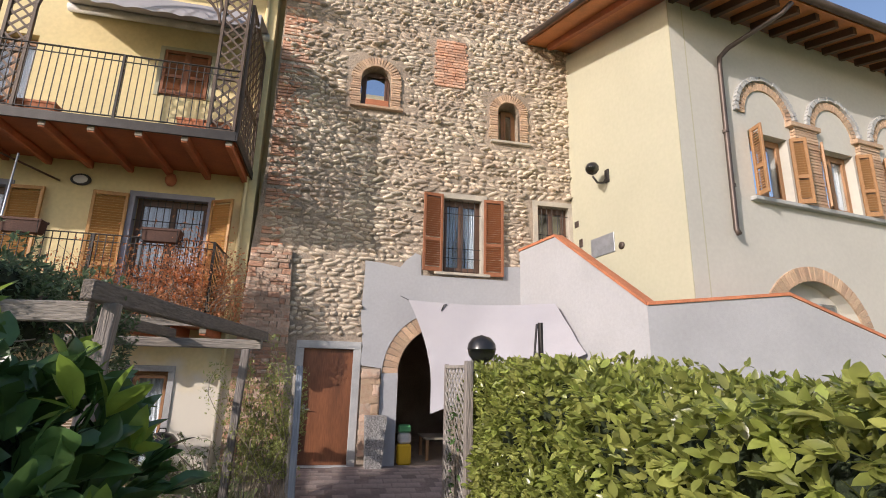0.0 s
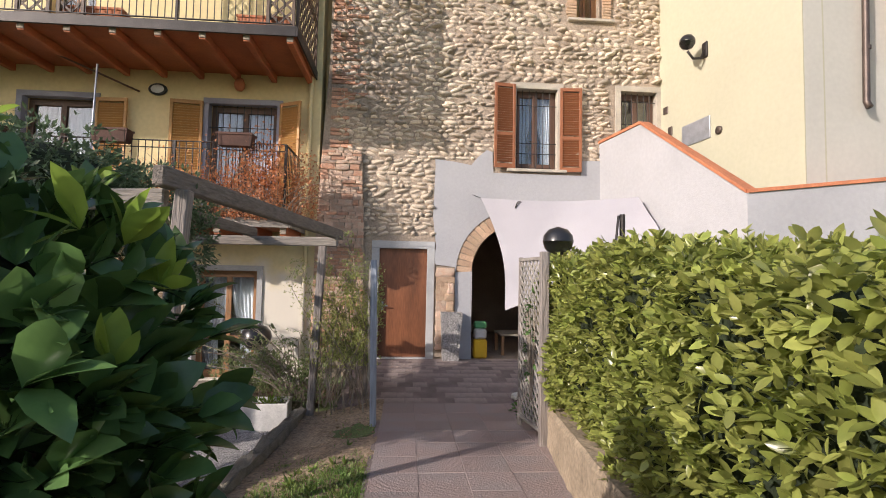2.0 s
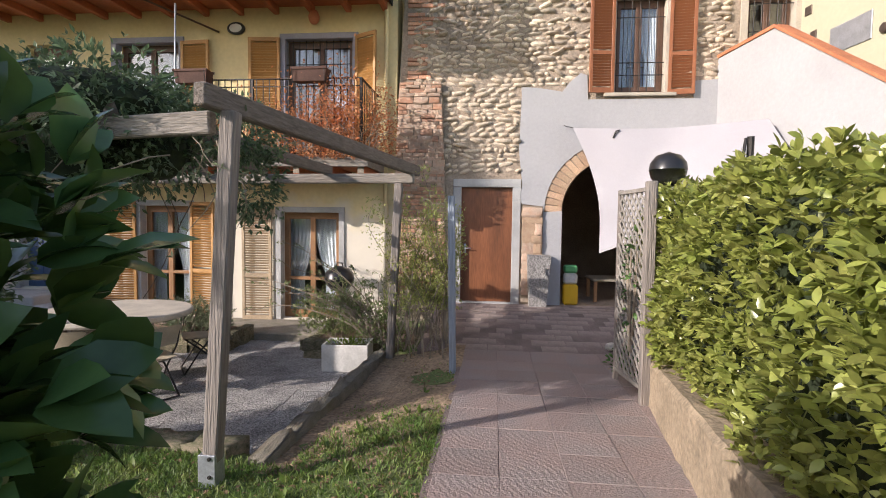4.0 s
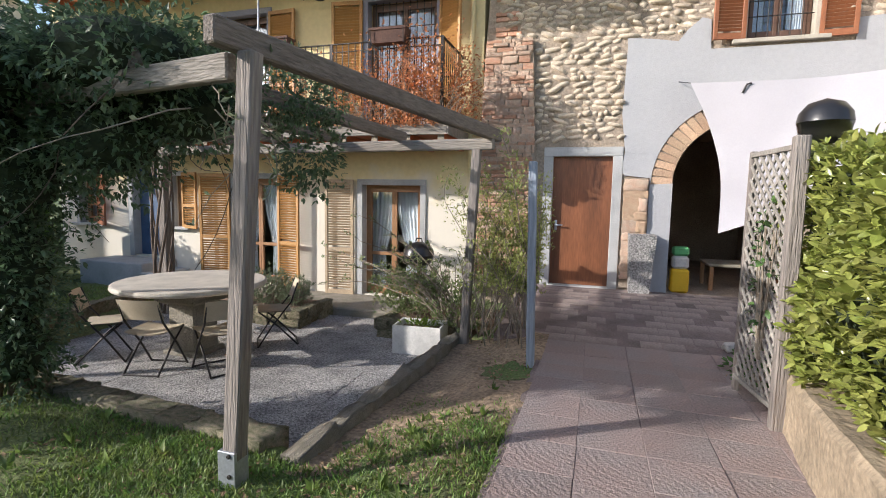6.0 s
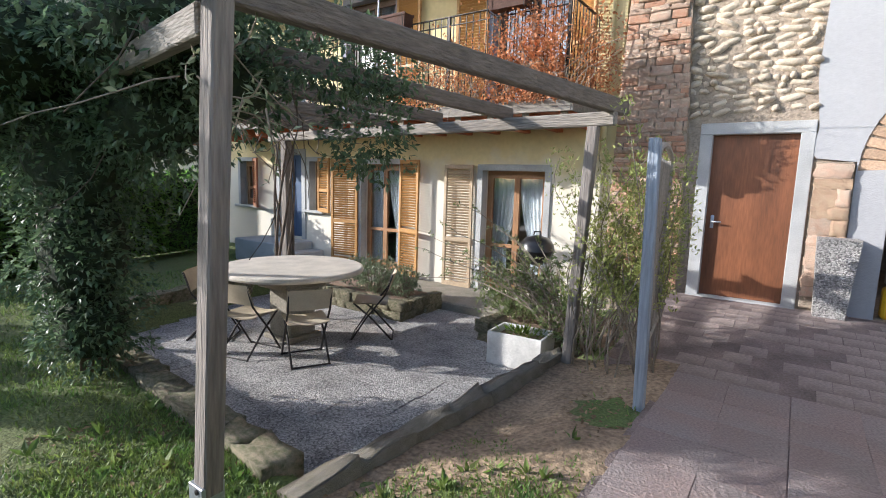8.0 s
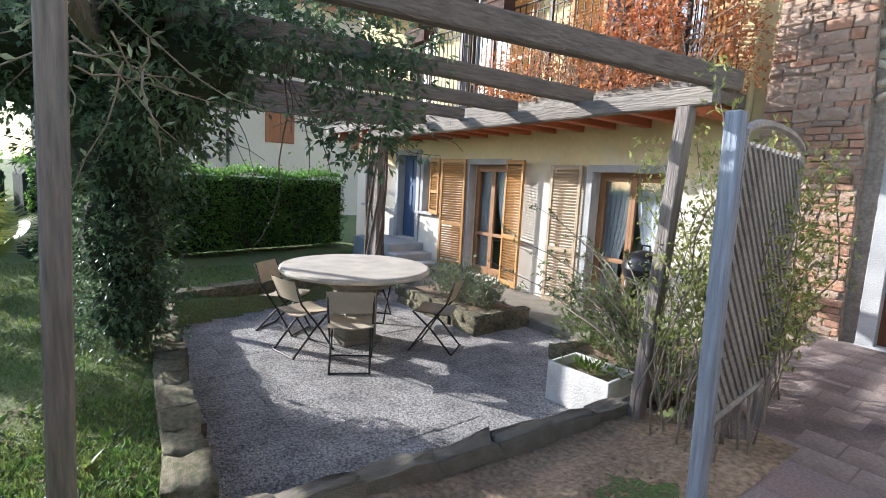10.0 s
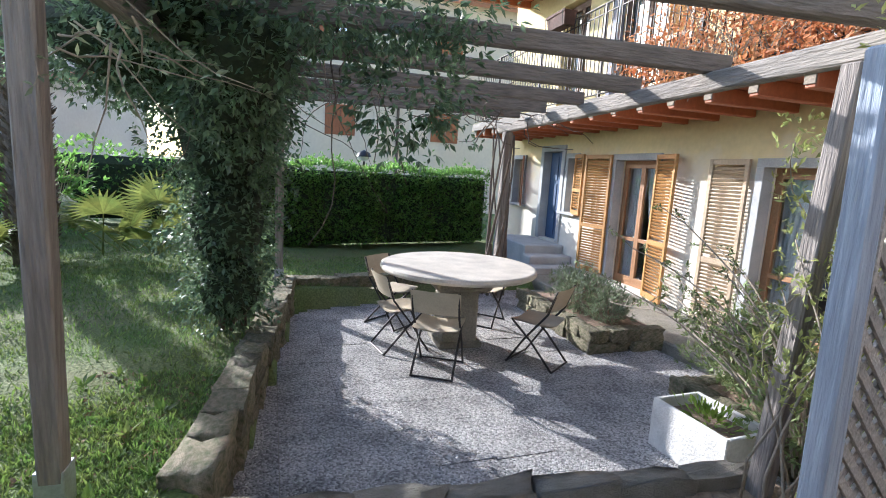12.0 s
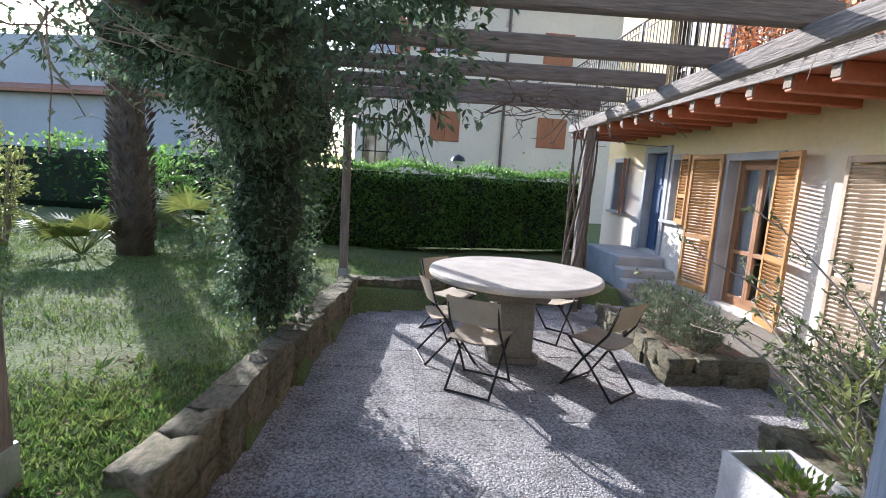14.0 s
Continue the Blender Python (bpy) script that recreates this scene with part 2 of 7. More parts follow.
COPPER = material("brown_pipe", (0.12, 0.09, 0.075), 0.45, metal=0.5, stain=(4, 0.3), grain=(40, 0.1), bump=(60, 0.05))
GLASS = glass_mat("window_glass")
DARKROOM = material("dark_room", (0.03, 0.028, 0.026), 0.9, bump=(10, 0))
CURTAIN = material("white_curtain", (0.72, 0.75, 0.76), 0.9, stain=(3, 0.12), grain=(50, 0.06), bump=(80, 0.1))
WINWOOD = material("oak_window_frame", (0.35, 0.18, 0.08), 0.5, stain=(3, 0.2), grain=(40, 0.15), bump=(50, 0.08))
WINDARK = material("dark_window_frame", (0.13, 0.07, 0.045), 0.5, stain=(3, 0.2), grain=(40, 0.15), bump=(50, 0.08))
BLUEDOOR = material("blue_door_paint", (0.055, 0.10, 0.19), 0.5, stain=(4, 0.2), grain=(40, 0.1), bump=(50, 0.08))
TARP = material("white_sheet", (0.40, 0.385, 0.41), 0.8, stain=(1.2, 0.1), grain=(60, 0.03), bump=(6, 0.2))
CONCRETE = material("old_concrete", (0.28, 0.25, 0.205), 0.92, stain=(4, 0.7), hue=(0.17, 0.155, 0.10), grain=(60, 0.25), bump=(40, 0.45))
WALLSTONE = material("mossy_stone", (0.29, 0.24, 0.165), 0.92, stain=(7, 0.95), hue=(0.10, 0.115, 0.05), grain=(50, 0.3), bump=(35, 0.6), objvar=0.25)
LOWWALL = material("cracked_low_wall", (0.37, 0.29, 0.20), 0.92, stain=(3, 0.7), hue=(0.20, 0.16, 0.11), grain=(30, 0.3), bump=(18, 0.7))
SOIL = material("dry_soil", (0.27, 0.19, 0.13), 0.95, stain=(3, 0.45), grain=(60, 0.35), bump=(40, 0.6))
ROOFTILE = material("clay_roof_tile", (0.40, 0.18, 0.10), 0.85, stain=(3, 0.3), grain=(30, 0.2), bump=(40, 0.2), island=0.2)
WHITEBOX = material("white_planter", (0.66, 0.64, 0.60), 0.8, stain=(4, 0.3), grain=(40, 0.1), bump=(60, 0.2))
GRAVELLY = material("pebble_concrete", (0.42, 0.40, 0.38), 0.9, stain=(2.0, 0.35), grain=(40, 0.2), bump=(55, 0.3), objvar=0.1)


def pebbled(m, scale, lo, hi, depth):
    """Lays a field of small pebbles over a material: each its own tone, with relief."""
    nt = m.node_tree
    b = nt.nodes["Principled BSDF"]
    co, vo = nt.nodes.new("ShaderNodeTexCoord"), nt.nodes.new("ShaderNodeTexVoronoi")
    vo.inputs["Scale"].default_value = scale
    nt.links.new(co.outputs["Object"], vo.inputs["Vector"])
    sep, mr, hs, bp = nt.nodes.new("ShaderNodeSeparateColor"), nt.nodes.new("ShaderNodeMapRange"), nt.nodes.new("ShaderNodeHueSaturation"), nt.nodes.new("ShaderNodeBump")
    nt.links.new(vo.outputs["Color"], sep.inputs[0])
    nt.links.new(sep.outputs[0], mr.inputs[0])
    mr.inputs["To Min"].default_value, mr.inputs["To Max"].default_value = lo, hi
    nt.links.new(b.inputs["Base Color"].links[0].from_socket, hs.inputs["Color"])
    nt.links.new(mr.outputs[0], hs.inputs["Value"])
    nt.links.new(hs.outputs[0], b.inputs["Base Color"])
    bp.invert = True
    bp.inputs["Strength"].default_value, bp.inputs["Distance"].default_value = 0.9, depth
    nt.links.new(vo.outputs["Distance"], bp.inputs["Height"])
    nt.links.new(b.inputs["Normal"].links[0].from_socket, bp.inputs["Normal"])
    nt.links.new(bp.outputs[0], b.inputs["Normal"])


def limewashed(m, top, white):
    """Old white limewash over the lower wall, with a ragged, worn upper edge."""
    nt = m.node_tree
    b = nt.nodes["Principled BSDF"]
    co, sep, no = nt.nodes.new("ShaderNodeTexCoord"), nt.nodes.new("ShaderNodeSeparateXYZ"), nt.nodes.new("ShaderNodeTexNoise")
    no.inputs["Scale"].default_value, no.inputs["Detail"].default_value = 2.6, 6
    nt.links.new(co.outputs["Object"], sep.inputs[0])
    nt.links.new(co.outputs["Object"], no.inputs["Vector"])
    add, mr, mx = nt.nodes.new("ShaderNodeMath"), nt.nodes.new("ShaderNodeMapRange"), nt.nodes.new("ShaderNodeMix")
    add.operation = "MULTIPLY_ADD"
    add.inputs[1].default_value = 1.3
    nt.links.new(no.outputs[0], add.inputs[0])
    nt.links.new(sep.outputs["Z"], add.inputs[2])
    mr.inputs["From Min"].default_value, mr.inputs["From Max"].default_value = top + 0.45, top + 0.95
    mr.inputs["To Min"].default_value, mr.inputs["To Max"].default_value = 0.85, 0.0
    nt.links.new(add.outputs[0], mr.inputs[0])
    mx.data_type = "RGBA"
    nt.links.new(mr.outputs[0], mx.inputs["Factor"])
    nt.links.new(b.inputs["Base Color"].links[0].from_socket, mx.inputs["A"])
    mx.inputs["B"].default_value = (*white, 1)
    nt.links.new(mx.outputs["Result"], b.inputs["Base Color"])


limewashed(YELLOW, 1.95, (0.70, 0.66, 0.59))
pebbled(GRAVELLY, 76, 0.45, 1.55, 0.018)
BLACK = material("black_enamel", (0.02, 0.02, 0.022), 0.3, stain=(4, 0.2), grain=(30, 0.1), bump=(40, 0.02))
WHITEGLOBE = material("white_globe", (0.75, 0.75, 0.75), 0.2, grain=(20, 0.02), bump=(10, 0))
FARCREAM = material("far_cream_render", (0.66, 0.60, 0.50), 0.9, stain=(0.4, 0.12), grain=(8, 0.05), bump=(60, 0.08))
FARWHITE = material("far_white_render", (0.47, 0.46, 0.46), 0.9, stain=(0.4, 0.12), grain=(8, 0.05), bump=(60, 0.08))
BARK = material("vine_bark", (0.17, 0.13, 0.10), 0.9, stain=(8, 0.4), grain=(60, 0.3), bump=(50, 0.5))
TWIG = material("pale_twig", (0.30, 0.25, 0.19), 0.9, stain=(8, 0.3), grain=(60, 0.2), bump=(50, 0.2))

# ---- ground ----
FY = 10.09                      # the plane of the house front and the tower front
PATIO_Z = -0.08
FALL = 0.0585                   # the path falls towards the house


def smooth01(a):
    a = np.clip(a, 0, 1)
    return a * a * (3 - 2 * a)


def path_z(y):
    return 0.02 + FALL * (FY - np.asarray(y, float)) + 0.07 * smooth01((np.asarray(y, float) - 4.5) / 2.2) + 0.37 * smooth01((np.asarray(y, float) - 6.6) / 3.2)


def lawn_z(y):
    """The lawn's gentle fall towards the house."""
    y = np.asarray(y, float)
    return 0.27 + 0.045 * (4.1 - np.clip(y, -9.0, 4.1)) - 0.085 * (np.clip(y, 4.1, 6.0) - 4.1)


def in_patio(x, y, grow=0.0):
    """The sunken paving: between its low wall, its kerb, the far wall and the house terrace."""
    g = grow
    low = 4.66 - 0.10 * (x + 1.2) - g
    right = -1.08 + 0.05 * (y - 4.4) + g
    left = -5.22 - 0.30 * (y - 5.06) - g
    return (y > low) & (x < right) & (x > left) & (y < 8.95 + g)


def ground_z(x, y):
    x, y = np.asarray(x, float), np.asarray(y, float)
    z = lawn_z(y) + 0.015 * np.sin(x * 1.7 + 0.5) * np.cos(y * 1.3) + 0.01 * np.sin(x * 4.1 + y * 3.3)
    w = smooth01((x + 0.85) / 0.85)
    z = z * (1 - w) + (path_z(np.clip(y, -9.0, 12.0)) - 0.03) * w
    bank = smooth01((x - (1.25 + 0.122 * y)) / 0.15)
    z = np.where(y < 6.3, z + 0.42 * bank, z)
    z = np.where((y > 8.9) & (x > -9.2) & (x < -1.25), -0.15, z)
    z = np.where((y > 10.3), 0.0, z)
    z = np.where(in_patio(x, y, 0.05), PATIO_Z - 0.12, z)
    return z


def axis(lo, hi, step, far):
    near = np.arange(lo, hi + 1e-6, step)
    out = np.array([0.5, 1.2, 2.5, 5, 10, 20, 45, 100, 250, 600, 1500, 3000])
    return np.concatenate([(lo - out[out < far])[::-1], near, hi + out[out < far]])


gx, gy = axis(-12, 9, 0.1, 4000), axis(-3, 12, 0.1, 4000)
XX, YY = np.meshgrid(gx, gy, indexing="ij")
ZZ = ground_z(XX, YY)
ZZ += np.where(in_patio(XX, YY, 0.05) | (XX > 0.0) & (YY > -3), 0, rng.normal(0, 0.008, XX.shape))
nx, ny = len(gx), len(gy)
II = (np.arange(nx - 1)[:, None] * ny + np.arange(ny - 1)[None, :]).ravel()
GROUND = material("lawn_soil", (0.11, 0.165, 0.045), 0.95, stain=(1.1, 0.6), hue=(0.20, 0.17, 0.09), grain=(50, 0.45), bump=(45, 0.6))
solid("ground", fast_mesh("ground", np.stack([XX.ravel(), YY.ravel(), ZZ.ravel()], 1), np.stack([II, II + ny, II + ny + 1, II + 1], 1), True),
      GROUND, "patchy lawn and bare earth round the house", "ground", "structure")

# ---- tower ----
T = wall_frame(-0.06, FY, 0) @ Matrix.Translation((0, 0.06, 0)) @ Matrix.Diagonal((0.972, 0.955, 1, 1))
TS = Matrix.Translation((-0.06, 0, 0.06)) @ Matrix.Diagonal((0.972, 1, 0.955, 1))   # the same, for places in the world
TOWER_HOLES = [arched(0.66, 1.32, 7.82, 8.48, 0.34), arched(3.80, 4.33, 7.38, 8.12, 0.26), rect(2.56, 3.44, 4.18, 5.88),
               rect(4.72, 5.48, 4.3, 5.9), rect(-0.05, 0.88, 0.40, 2.55), arched(1.74, 3.70, 0.40, 2.1, 0.98, 16)]
tower_poly = [(-1.32, 0.0), (5.70, 0.0), (5.72, 12.5), (-1.06, 12.5), (-1.10, 6.2), (-1.2, 4.4)]
tower = tagged(part("wall_tower", fillet_bool(tower_poly, TOWER_HOLES, -0.5, 0, T), MORTAR), "old tower wall of river cobbles in lime mortar", "wall", "", "structure")
plaster_poly = [(1.0, 2.3), (1.04, 2.6), (0.97, 3.2), (1.0, 4.2), (0.99, 4.34), (1.35, 4.30), (1.70, 4.24), (1.82, 4.40), (2.0, 4.56), (2.12, 4.52), (2.14, 4.1), (3.9, 4.1), (3.92, 4.4), (4.3, 4.42), (4.32, 4.2), (5.66, 4.3), (5.66, 0.41), (3.72, 0.41)]
plaster_loop = plaster_poly + [(4.01, 2.1)] + arc(2.72, 2.1, 1.29, 4, 180, 20) + [(1.745, 2.12), (1.745, 0.41), (1.42, 0.41), (1.42, 2.2), (1.05, 2.24)]
solid("plaster_patch", fillet_bool(plaster_loop[::-1], [], 0.002, 0.03, T), PLASTER, "white plaster coat over the foot of the tower wall", "wall", "structure")

E_HOLES = [(0.36, 1.62, 7.66, 9.06), (3.56, 4.60, 7.24, 8.62), (2.40, 3.62, 4.05, 6.0), (4.56, 5.62, 4.0, 6.06), (-0.24, 1.08, 0.3, 2.78), (2.28, 3.06, 8.55, 9.84)]


def free_of_tower(x, z):
    ok = (x > -1.02) & (x < 5.66) & (z < 12.4) & (z > 2.72)
    for a, b, c, d in E_HOLES:
        ok &= ~((x > a - 0.04) & (x < b + 0.04) & (z > c - 0.03) & (z < d + 0.03))
    ok &= ~((x < -0.36) & (z < 4.46))
    edge = np.interp(x, [0.9, 0.99, 1.0, 1.7, 2.0, 2.2, 4.3, 6], [0, 0, 4.34, 4.26, 4.58, 4.5, 4.4, 4.4])
    return ok & (z > edge + 0.03)


def dome_stones(cx, cz, w, h, rot, lift, n=8):
    """Rounded stones that stand out of an upright plane: places (x, depth, z) and triangles."""
    k = len(cx)
    a = np.arange(n) / n * 2 * np.pi
    jit = rng.uniform(0.74, 1.12, (k, n))
    ca, sa = np.sign(np.cos(a)) * np.abs(np.cos(a)) ** 0.55, np.sign(np.sin(a)) * np.abs(np.sin(a)) ** 0.55
    V = np.zeros((k, 2 * n + 1, 3))
    for ring, (s, d) in enumerate(((1.0, -0.01), (0.72, 1.0))):
        lx, lz = ca * jit * s * w[:, None] / 2, sa * jit * s * h[:, None] / 2
        V[:, ring * n:(ring + 1) * n, 0] = cx[:, None] + lx * np.cos(rot)[:, None] - lz * np.sin(rot)[:, None]
        V[:, ring * n:(ring + 1) * n, 2] = cz[:, None] + lx * np.sin(rot)[:, None] + lz * np.cos(rot)[:, None]
        V[:, ring * n:(ring + 1) * n, 1] = -lift[:, None] * d if ring else 0.01
    V[:, 2 * n] = np.stack([cx, -lift * 1.25, cz], 1)
    f = []
    for j in range(n):
        j2 = (j + 1) % n
        f += [[j, j2, n + j2], [j, n + j2, n + j], [n + j, n + j2, 2 * n]]
    F = (np.arange(k)[:, None, None] * (2 * n + 1) + np.array(f)[None]).reshape(-1, 3)
    return V, F


def cobble_rows(x0, x1, z0, z1, wmean, hmean):
    out = []
    z, row = z0, 0
    while z < z1:
        h = hmean * rng.uniform(0.8, 1.25)
        x = x0 + rng.uniform(0, 0.15)
        lean = rng.choice((-1, 1)) * rng.uniform(0.05, 0.4)
        while x < x1:
            w = wmean * rng.choice((0.5, 0.8, 1.0, 1.15, 1.6)) * rng.uniform(0.85, 1.15)
            out.append((x + w / 2, z + h / 2 + 0.03 * math.sin(x * 1.1 + row * 0.2) + rng.normal(0, 0.008), w * 0.98, h * rng.uniform(0.8, 1.02), lean + rng.normal(0, 0.12)))
            x += w * 0.96
        z += h * 0.98
        row += 1
    return np.array(out)


S = cobble_rows(-1.02, 5.66, 2.7, 12.4, 0.19, 0.088)
S = S[free_of_tower(S[:, 0], S[:, 1]) & (rng.uniform(0, 1, len(S)) > 0.05)]
SV, SF = dome_stones(S[:, 0], S[:, 1], S[:, 2], S[:, 3], S[:, 4], rng.gamma(2.2, 0.012, len(S)) + 0.004)
SV[:, :, 0], SV[:, :, 1], SV[:, :, 2] = SV[:, :, 0] * 0.972 - 0.06, SV[:, :, 1] + FY, SV[:, :, 2] * 0.955 + 0.06
near = (S[:, 1] < 4.62) & (S[:, 0] < 1.4)
TOWER_STONES = (SV, near)
nv = SV.shape[1]
far_v = SV[~near]
part("cobbles", fast_mesh("cobbles", far_v.reshape(-1, 3), (np.arange(len(far_v))[:, None, None] * nv + SF[:SF.shape[0] // len(S)].reshape(1, -1, 3)).reshape(-1, 3), True), STONE, tower)
tower.children[-1]["kind"] = "stuff"


def brick_course(geo, x0, x1, z, h, lift, m, length=0.24):
    x = x0
    while x < x1 - 0.02:
        w = min(length * rnd.uniform(0.8, 1.1), x1 - x)
        geo.box(x + 0.005, x + w - 0.005, z + 0.005, z + h - 0.005, -0.02, lift + rnd.uniform(-0.008, 0.008), 0.006, m)
        x += w


# brick corner at the foot of the tower and the patch of newer bricks high up
buttress = tagged(part("brick_corner", Geo().prism([(-1.30, 0.3), (-0.30, 0.3), (-0.34, 2.7), (-0.42, 4.40), (-1.18, 4.40), (-1.24, 3.0)], 0.0, 0.09, T), MORTAR), "crumbling brick and stone corner at the tower's foot", "wall", "", "structure")
patch_geo = Geo()
for i in range(17):
    brick_course(patch_geo, 2.30 + rnd.uniform(-0.03, 0.05), 3.05 + rnd.uniform(-0.05, 0.05), 8.58 + i * 0.072, 0.072, 0.035, T)
part("brick_patch", patch_geo, BRICK, tower, "patch of newer red bricks")["kind"] = "stuff"
left_geo = Geo()
z = 4.5
while z < 12.4:
    if rnd.random() < 0.75:
        brick_course(left_geo, -1.05, -1.05 + rnd.uniform(0.25, 0.75), z, 0.075, 0.03, T)
    z += 0.08
part("corner_bricks", left_geo, BRICK, tower, "scattered old bricks at the tower's edge")["kind"] = "stuff"


def brick_arch(cx, zs, w, rise, thick, z0, m, depth=0.05, n=22, jambs=True):
    """Bricks set round an arched opening, with its jambs in courses."""
    g = Geo()
    for i in range(n):
        a = math.pi * (i + 0.5) / n
        px, pz = cx + (w + thick / 2) * math.cos(a), zs + (rise + thick / 2) * math.sin(a)
        step = math.pi * (max(w, rise) + thick * 0.4) / n
        t = Matrix.Translation((px, pz, 0)) @ Matrix.Rotation(a, 4, "Z")
        g.box(-thick / 2, thick / 2, -step / 2 + 0.004, step / 2 - 0.004, -0.12, depth * rnd.uniform(0.8, 1.1), 0.006, m @ t)
    z = z0
    while jambs and z < zs:
        for s in (-1, 1):
            g.box(cx + s * (w + thick * rnd.uniform(0.85, 1.1)), cx + s * w, z + 0.004, z + 0.056, -0.12, depth * rnd.uniform(0.8, 1.1), 0.006, m)
        z += 0.06
    return g


# ---- windows and shutters ----
SLATS = {}


def shutter(parent, m, w, h, mat, turn=0.0, hinge="l", fixed_rail=True):
    """A louvred leaf hinged on its edge; m gives the hinge foot in a wall frame. turn opens it away from the wall."""
    s = 1 if hinge == "l" else -1
    mm = m @ Matrix.Rotation(radians(-s * turn), 4, "Y")
    g = Geo()
    a, b = (0, w) if s > 0 else (-w, 0)
    g.box(a, a + 0.055, 0, h, 0.0, 0.04, 0.004).box(b - 0.055, b, 0, h, 0.0, 0.04, 0.004)
    for z0, z1 in ((0, 0.09), (h - 0.07, h), (h * 0.38, h * 0.38 + 0.07)):
        g.box(a + 0.055, b - 0.055, z0, z1, 0.002, 0.038, 0.003)
    fr = part("shutter", g, mat, parent)
    fr.matrix_basis = mm
    key = (round(w, 3), mat.name)
    if key not in SLATS:
        SLATS[key] = Geo().box(-(w - 0.11) / 2, (w - 0.11) / 2, -0.022, 0.022, -0.004, 0.004, 0.001, Matrix.Rotation(radians(38), 4, "X")).mesh("slat")
        SLATS[key].materials.append(mat)
    n = int((h - 0.23) / 0.047)
    for i in range(n):
        z = 0.115 + (i + 0.5) * (h - 0.21) / n
        if abs(z - h * 0.38 - 0.035) < 0.05:
            continue
        o = new("slat", SLATS[key])
        o.parent = fr
        o.matrix_basis = Matrix.Translation(((a + b) / 2, z, 0.02))
    return fr


def curtain(parent, m, x0, x1, z0, z1, tie=0.45, mat=None, side=1):
    """A gathered curtain, drawn in at the tie."""
    n, k = 26, 14
    vs, fs = [], []
    for i in range(k + 1):
        v = i / k
        z = z1 + (z0 - z1) * v
        pinch = 1 - 0.42 * min(1, max(0, (v - 0.12) / 0.5)) ** 1.5 + 0.08 * max(0, v - 0.62)
        for j in range(n + 1):
            u = j / n
            xa = x0 + (x1 - x0) * (u * pinch if side > 0 else 1 - u * pinch)
            vs.append((xa, z, 0.014 * math.sin(u * 38 + 0.6 * math.sin(v * 5))))
    for i in range(k):
        for j in range(n):
            p = i * (n + 1) + j
            fs.append([p, p + 1, p + n + 2, p + n + 1])
    o = part("curtain", Geo().add(vs, fs, m), CURTAIN if mat is None else mat, parent, "white gathered curtain", True)
    return o


def window(name, label, m, x0, x1, z0, z1, frame_mat, depth=-0.16, curtains=True, stone=0.0, sill=0.0, midrail=0.36, bars=False, casing=GREYSTONE, leaves=2):
    """A casement in an opening: wooden leaves, panes, curtains, stone casing and sill."""
    w = thing(name, label, "window", kind="structure")
    f = Geo()
    d0, d1 = depth - 0.05, depth
    f.box(x0, x0 + 0.06, z0, z1, d0, d1, 0.004, m).box(x1 - 0.06, x1, z0, z1, d0, d1, 0.004, m).box(x0 + 0.06, x1 - 0.06, z1 - 0.07, z1, d0, d1, 0.004, m).box(x0 + 0.06, x1 - 0.06, z0, z0 + 0.07, d0, d1, 0.004, m)
    part("window_frame", f, frame_mat, w)
    step = (x1 - x0 - 0.12) / leaves
    for i in range(leaves):
        a, b = x0 + 0.06 + i * step, x0 + 0.06 + (i + 1) * step
        g = Geo()
        e0, e1 = d0 + 0.01, d1 + 0.012
        g.box(a, a + 0.05, z0 + 0.07, z1 - 0.07, e0, e1, 0.004, m).box(b - 0.05, b, z0 + 0.07, z1 - 0.07, e0, e1, 0.004, m)
        g.box(a + 0.05, b - 0.05, z1 - 0.13, z1 - 0.07, e0, e1, 0.004, m).box(a + 0.05, b - 0.05, z0 + 0.07, z0 + 0.15, e0, e1, 0.004, m)
        if midrail:
            zr = z0 + (z1 - z0) * midrail
            g.box(a + 0.05, b - 0.05, zr, zr + 0.06, e0, e1, 0.004, m)
        part("casement", g, frame_mat, w)
        p = part("pane", Geo().box(a + 0.04, b - 0.04, z0 + 0.1, z1 - 0.1, depth - 0.03, depth - 0.024, 0.001, m), GLASS, w)
        p.visible_shadow = False
        if curtains:
            curtain(w, m @ Matrix.Translation((0, 0, depth - 0.12)), a + 0.01, b - 0.01, z0 + 0.08, z1 - 0.08, side=1 if i == 0 else -1)
    if stone:
        c = Geo()
        e = 0.005
        c.box(x0 - stone, x0 + e, z0 - 0.02, z1 - e, -0.13, 0.03, 0.004, m).box(x1 - e, x1 + stone, z0 - 0.02, z1 - e, -0.13, 0.03, 0.004, m).box(x0 - stone, x1 + stone, z1 - e, z1 + stone, -0.13, 0.03, 0.004, m)
        part("casing", c, casing, w, "plain stone casing")
    if sill:
        part("window_sill", Geo().box(x0 - 0.18, x1 + 0.18, z0 - sill, z0, -0.12, 0.09, 0.008, m), casing, w, "stone sill")
    if bars:
        bar = Geo().tube([(0, z0 + 0.02, 0), (0, z1 - 0.02, 0)], 0.008, 6).mesh("bar")
        bar.materials.append(IRON)
        n = max(3, int((x1 - x0) / 0.12))
        for i in range(1, n):
            o = new("bar", bar)
            o.parent, o.matrix_basis = w, m @ Matrix.Translation((x0 + (x1 - x0) * i / n, 0, -0.05))
        for q in (0.2, 0.33, 0.8):
            part("cross_bar", Geo().tube([m @ Vector((x0, z0 + (z1 - z0) * q, -0.05)), m @ Vector((x1, z0 + (z1 - z0) * q, -0.05))], 0.008, 6), IRON, w)
    return w


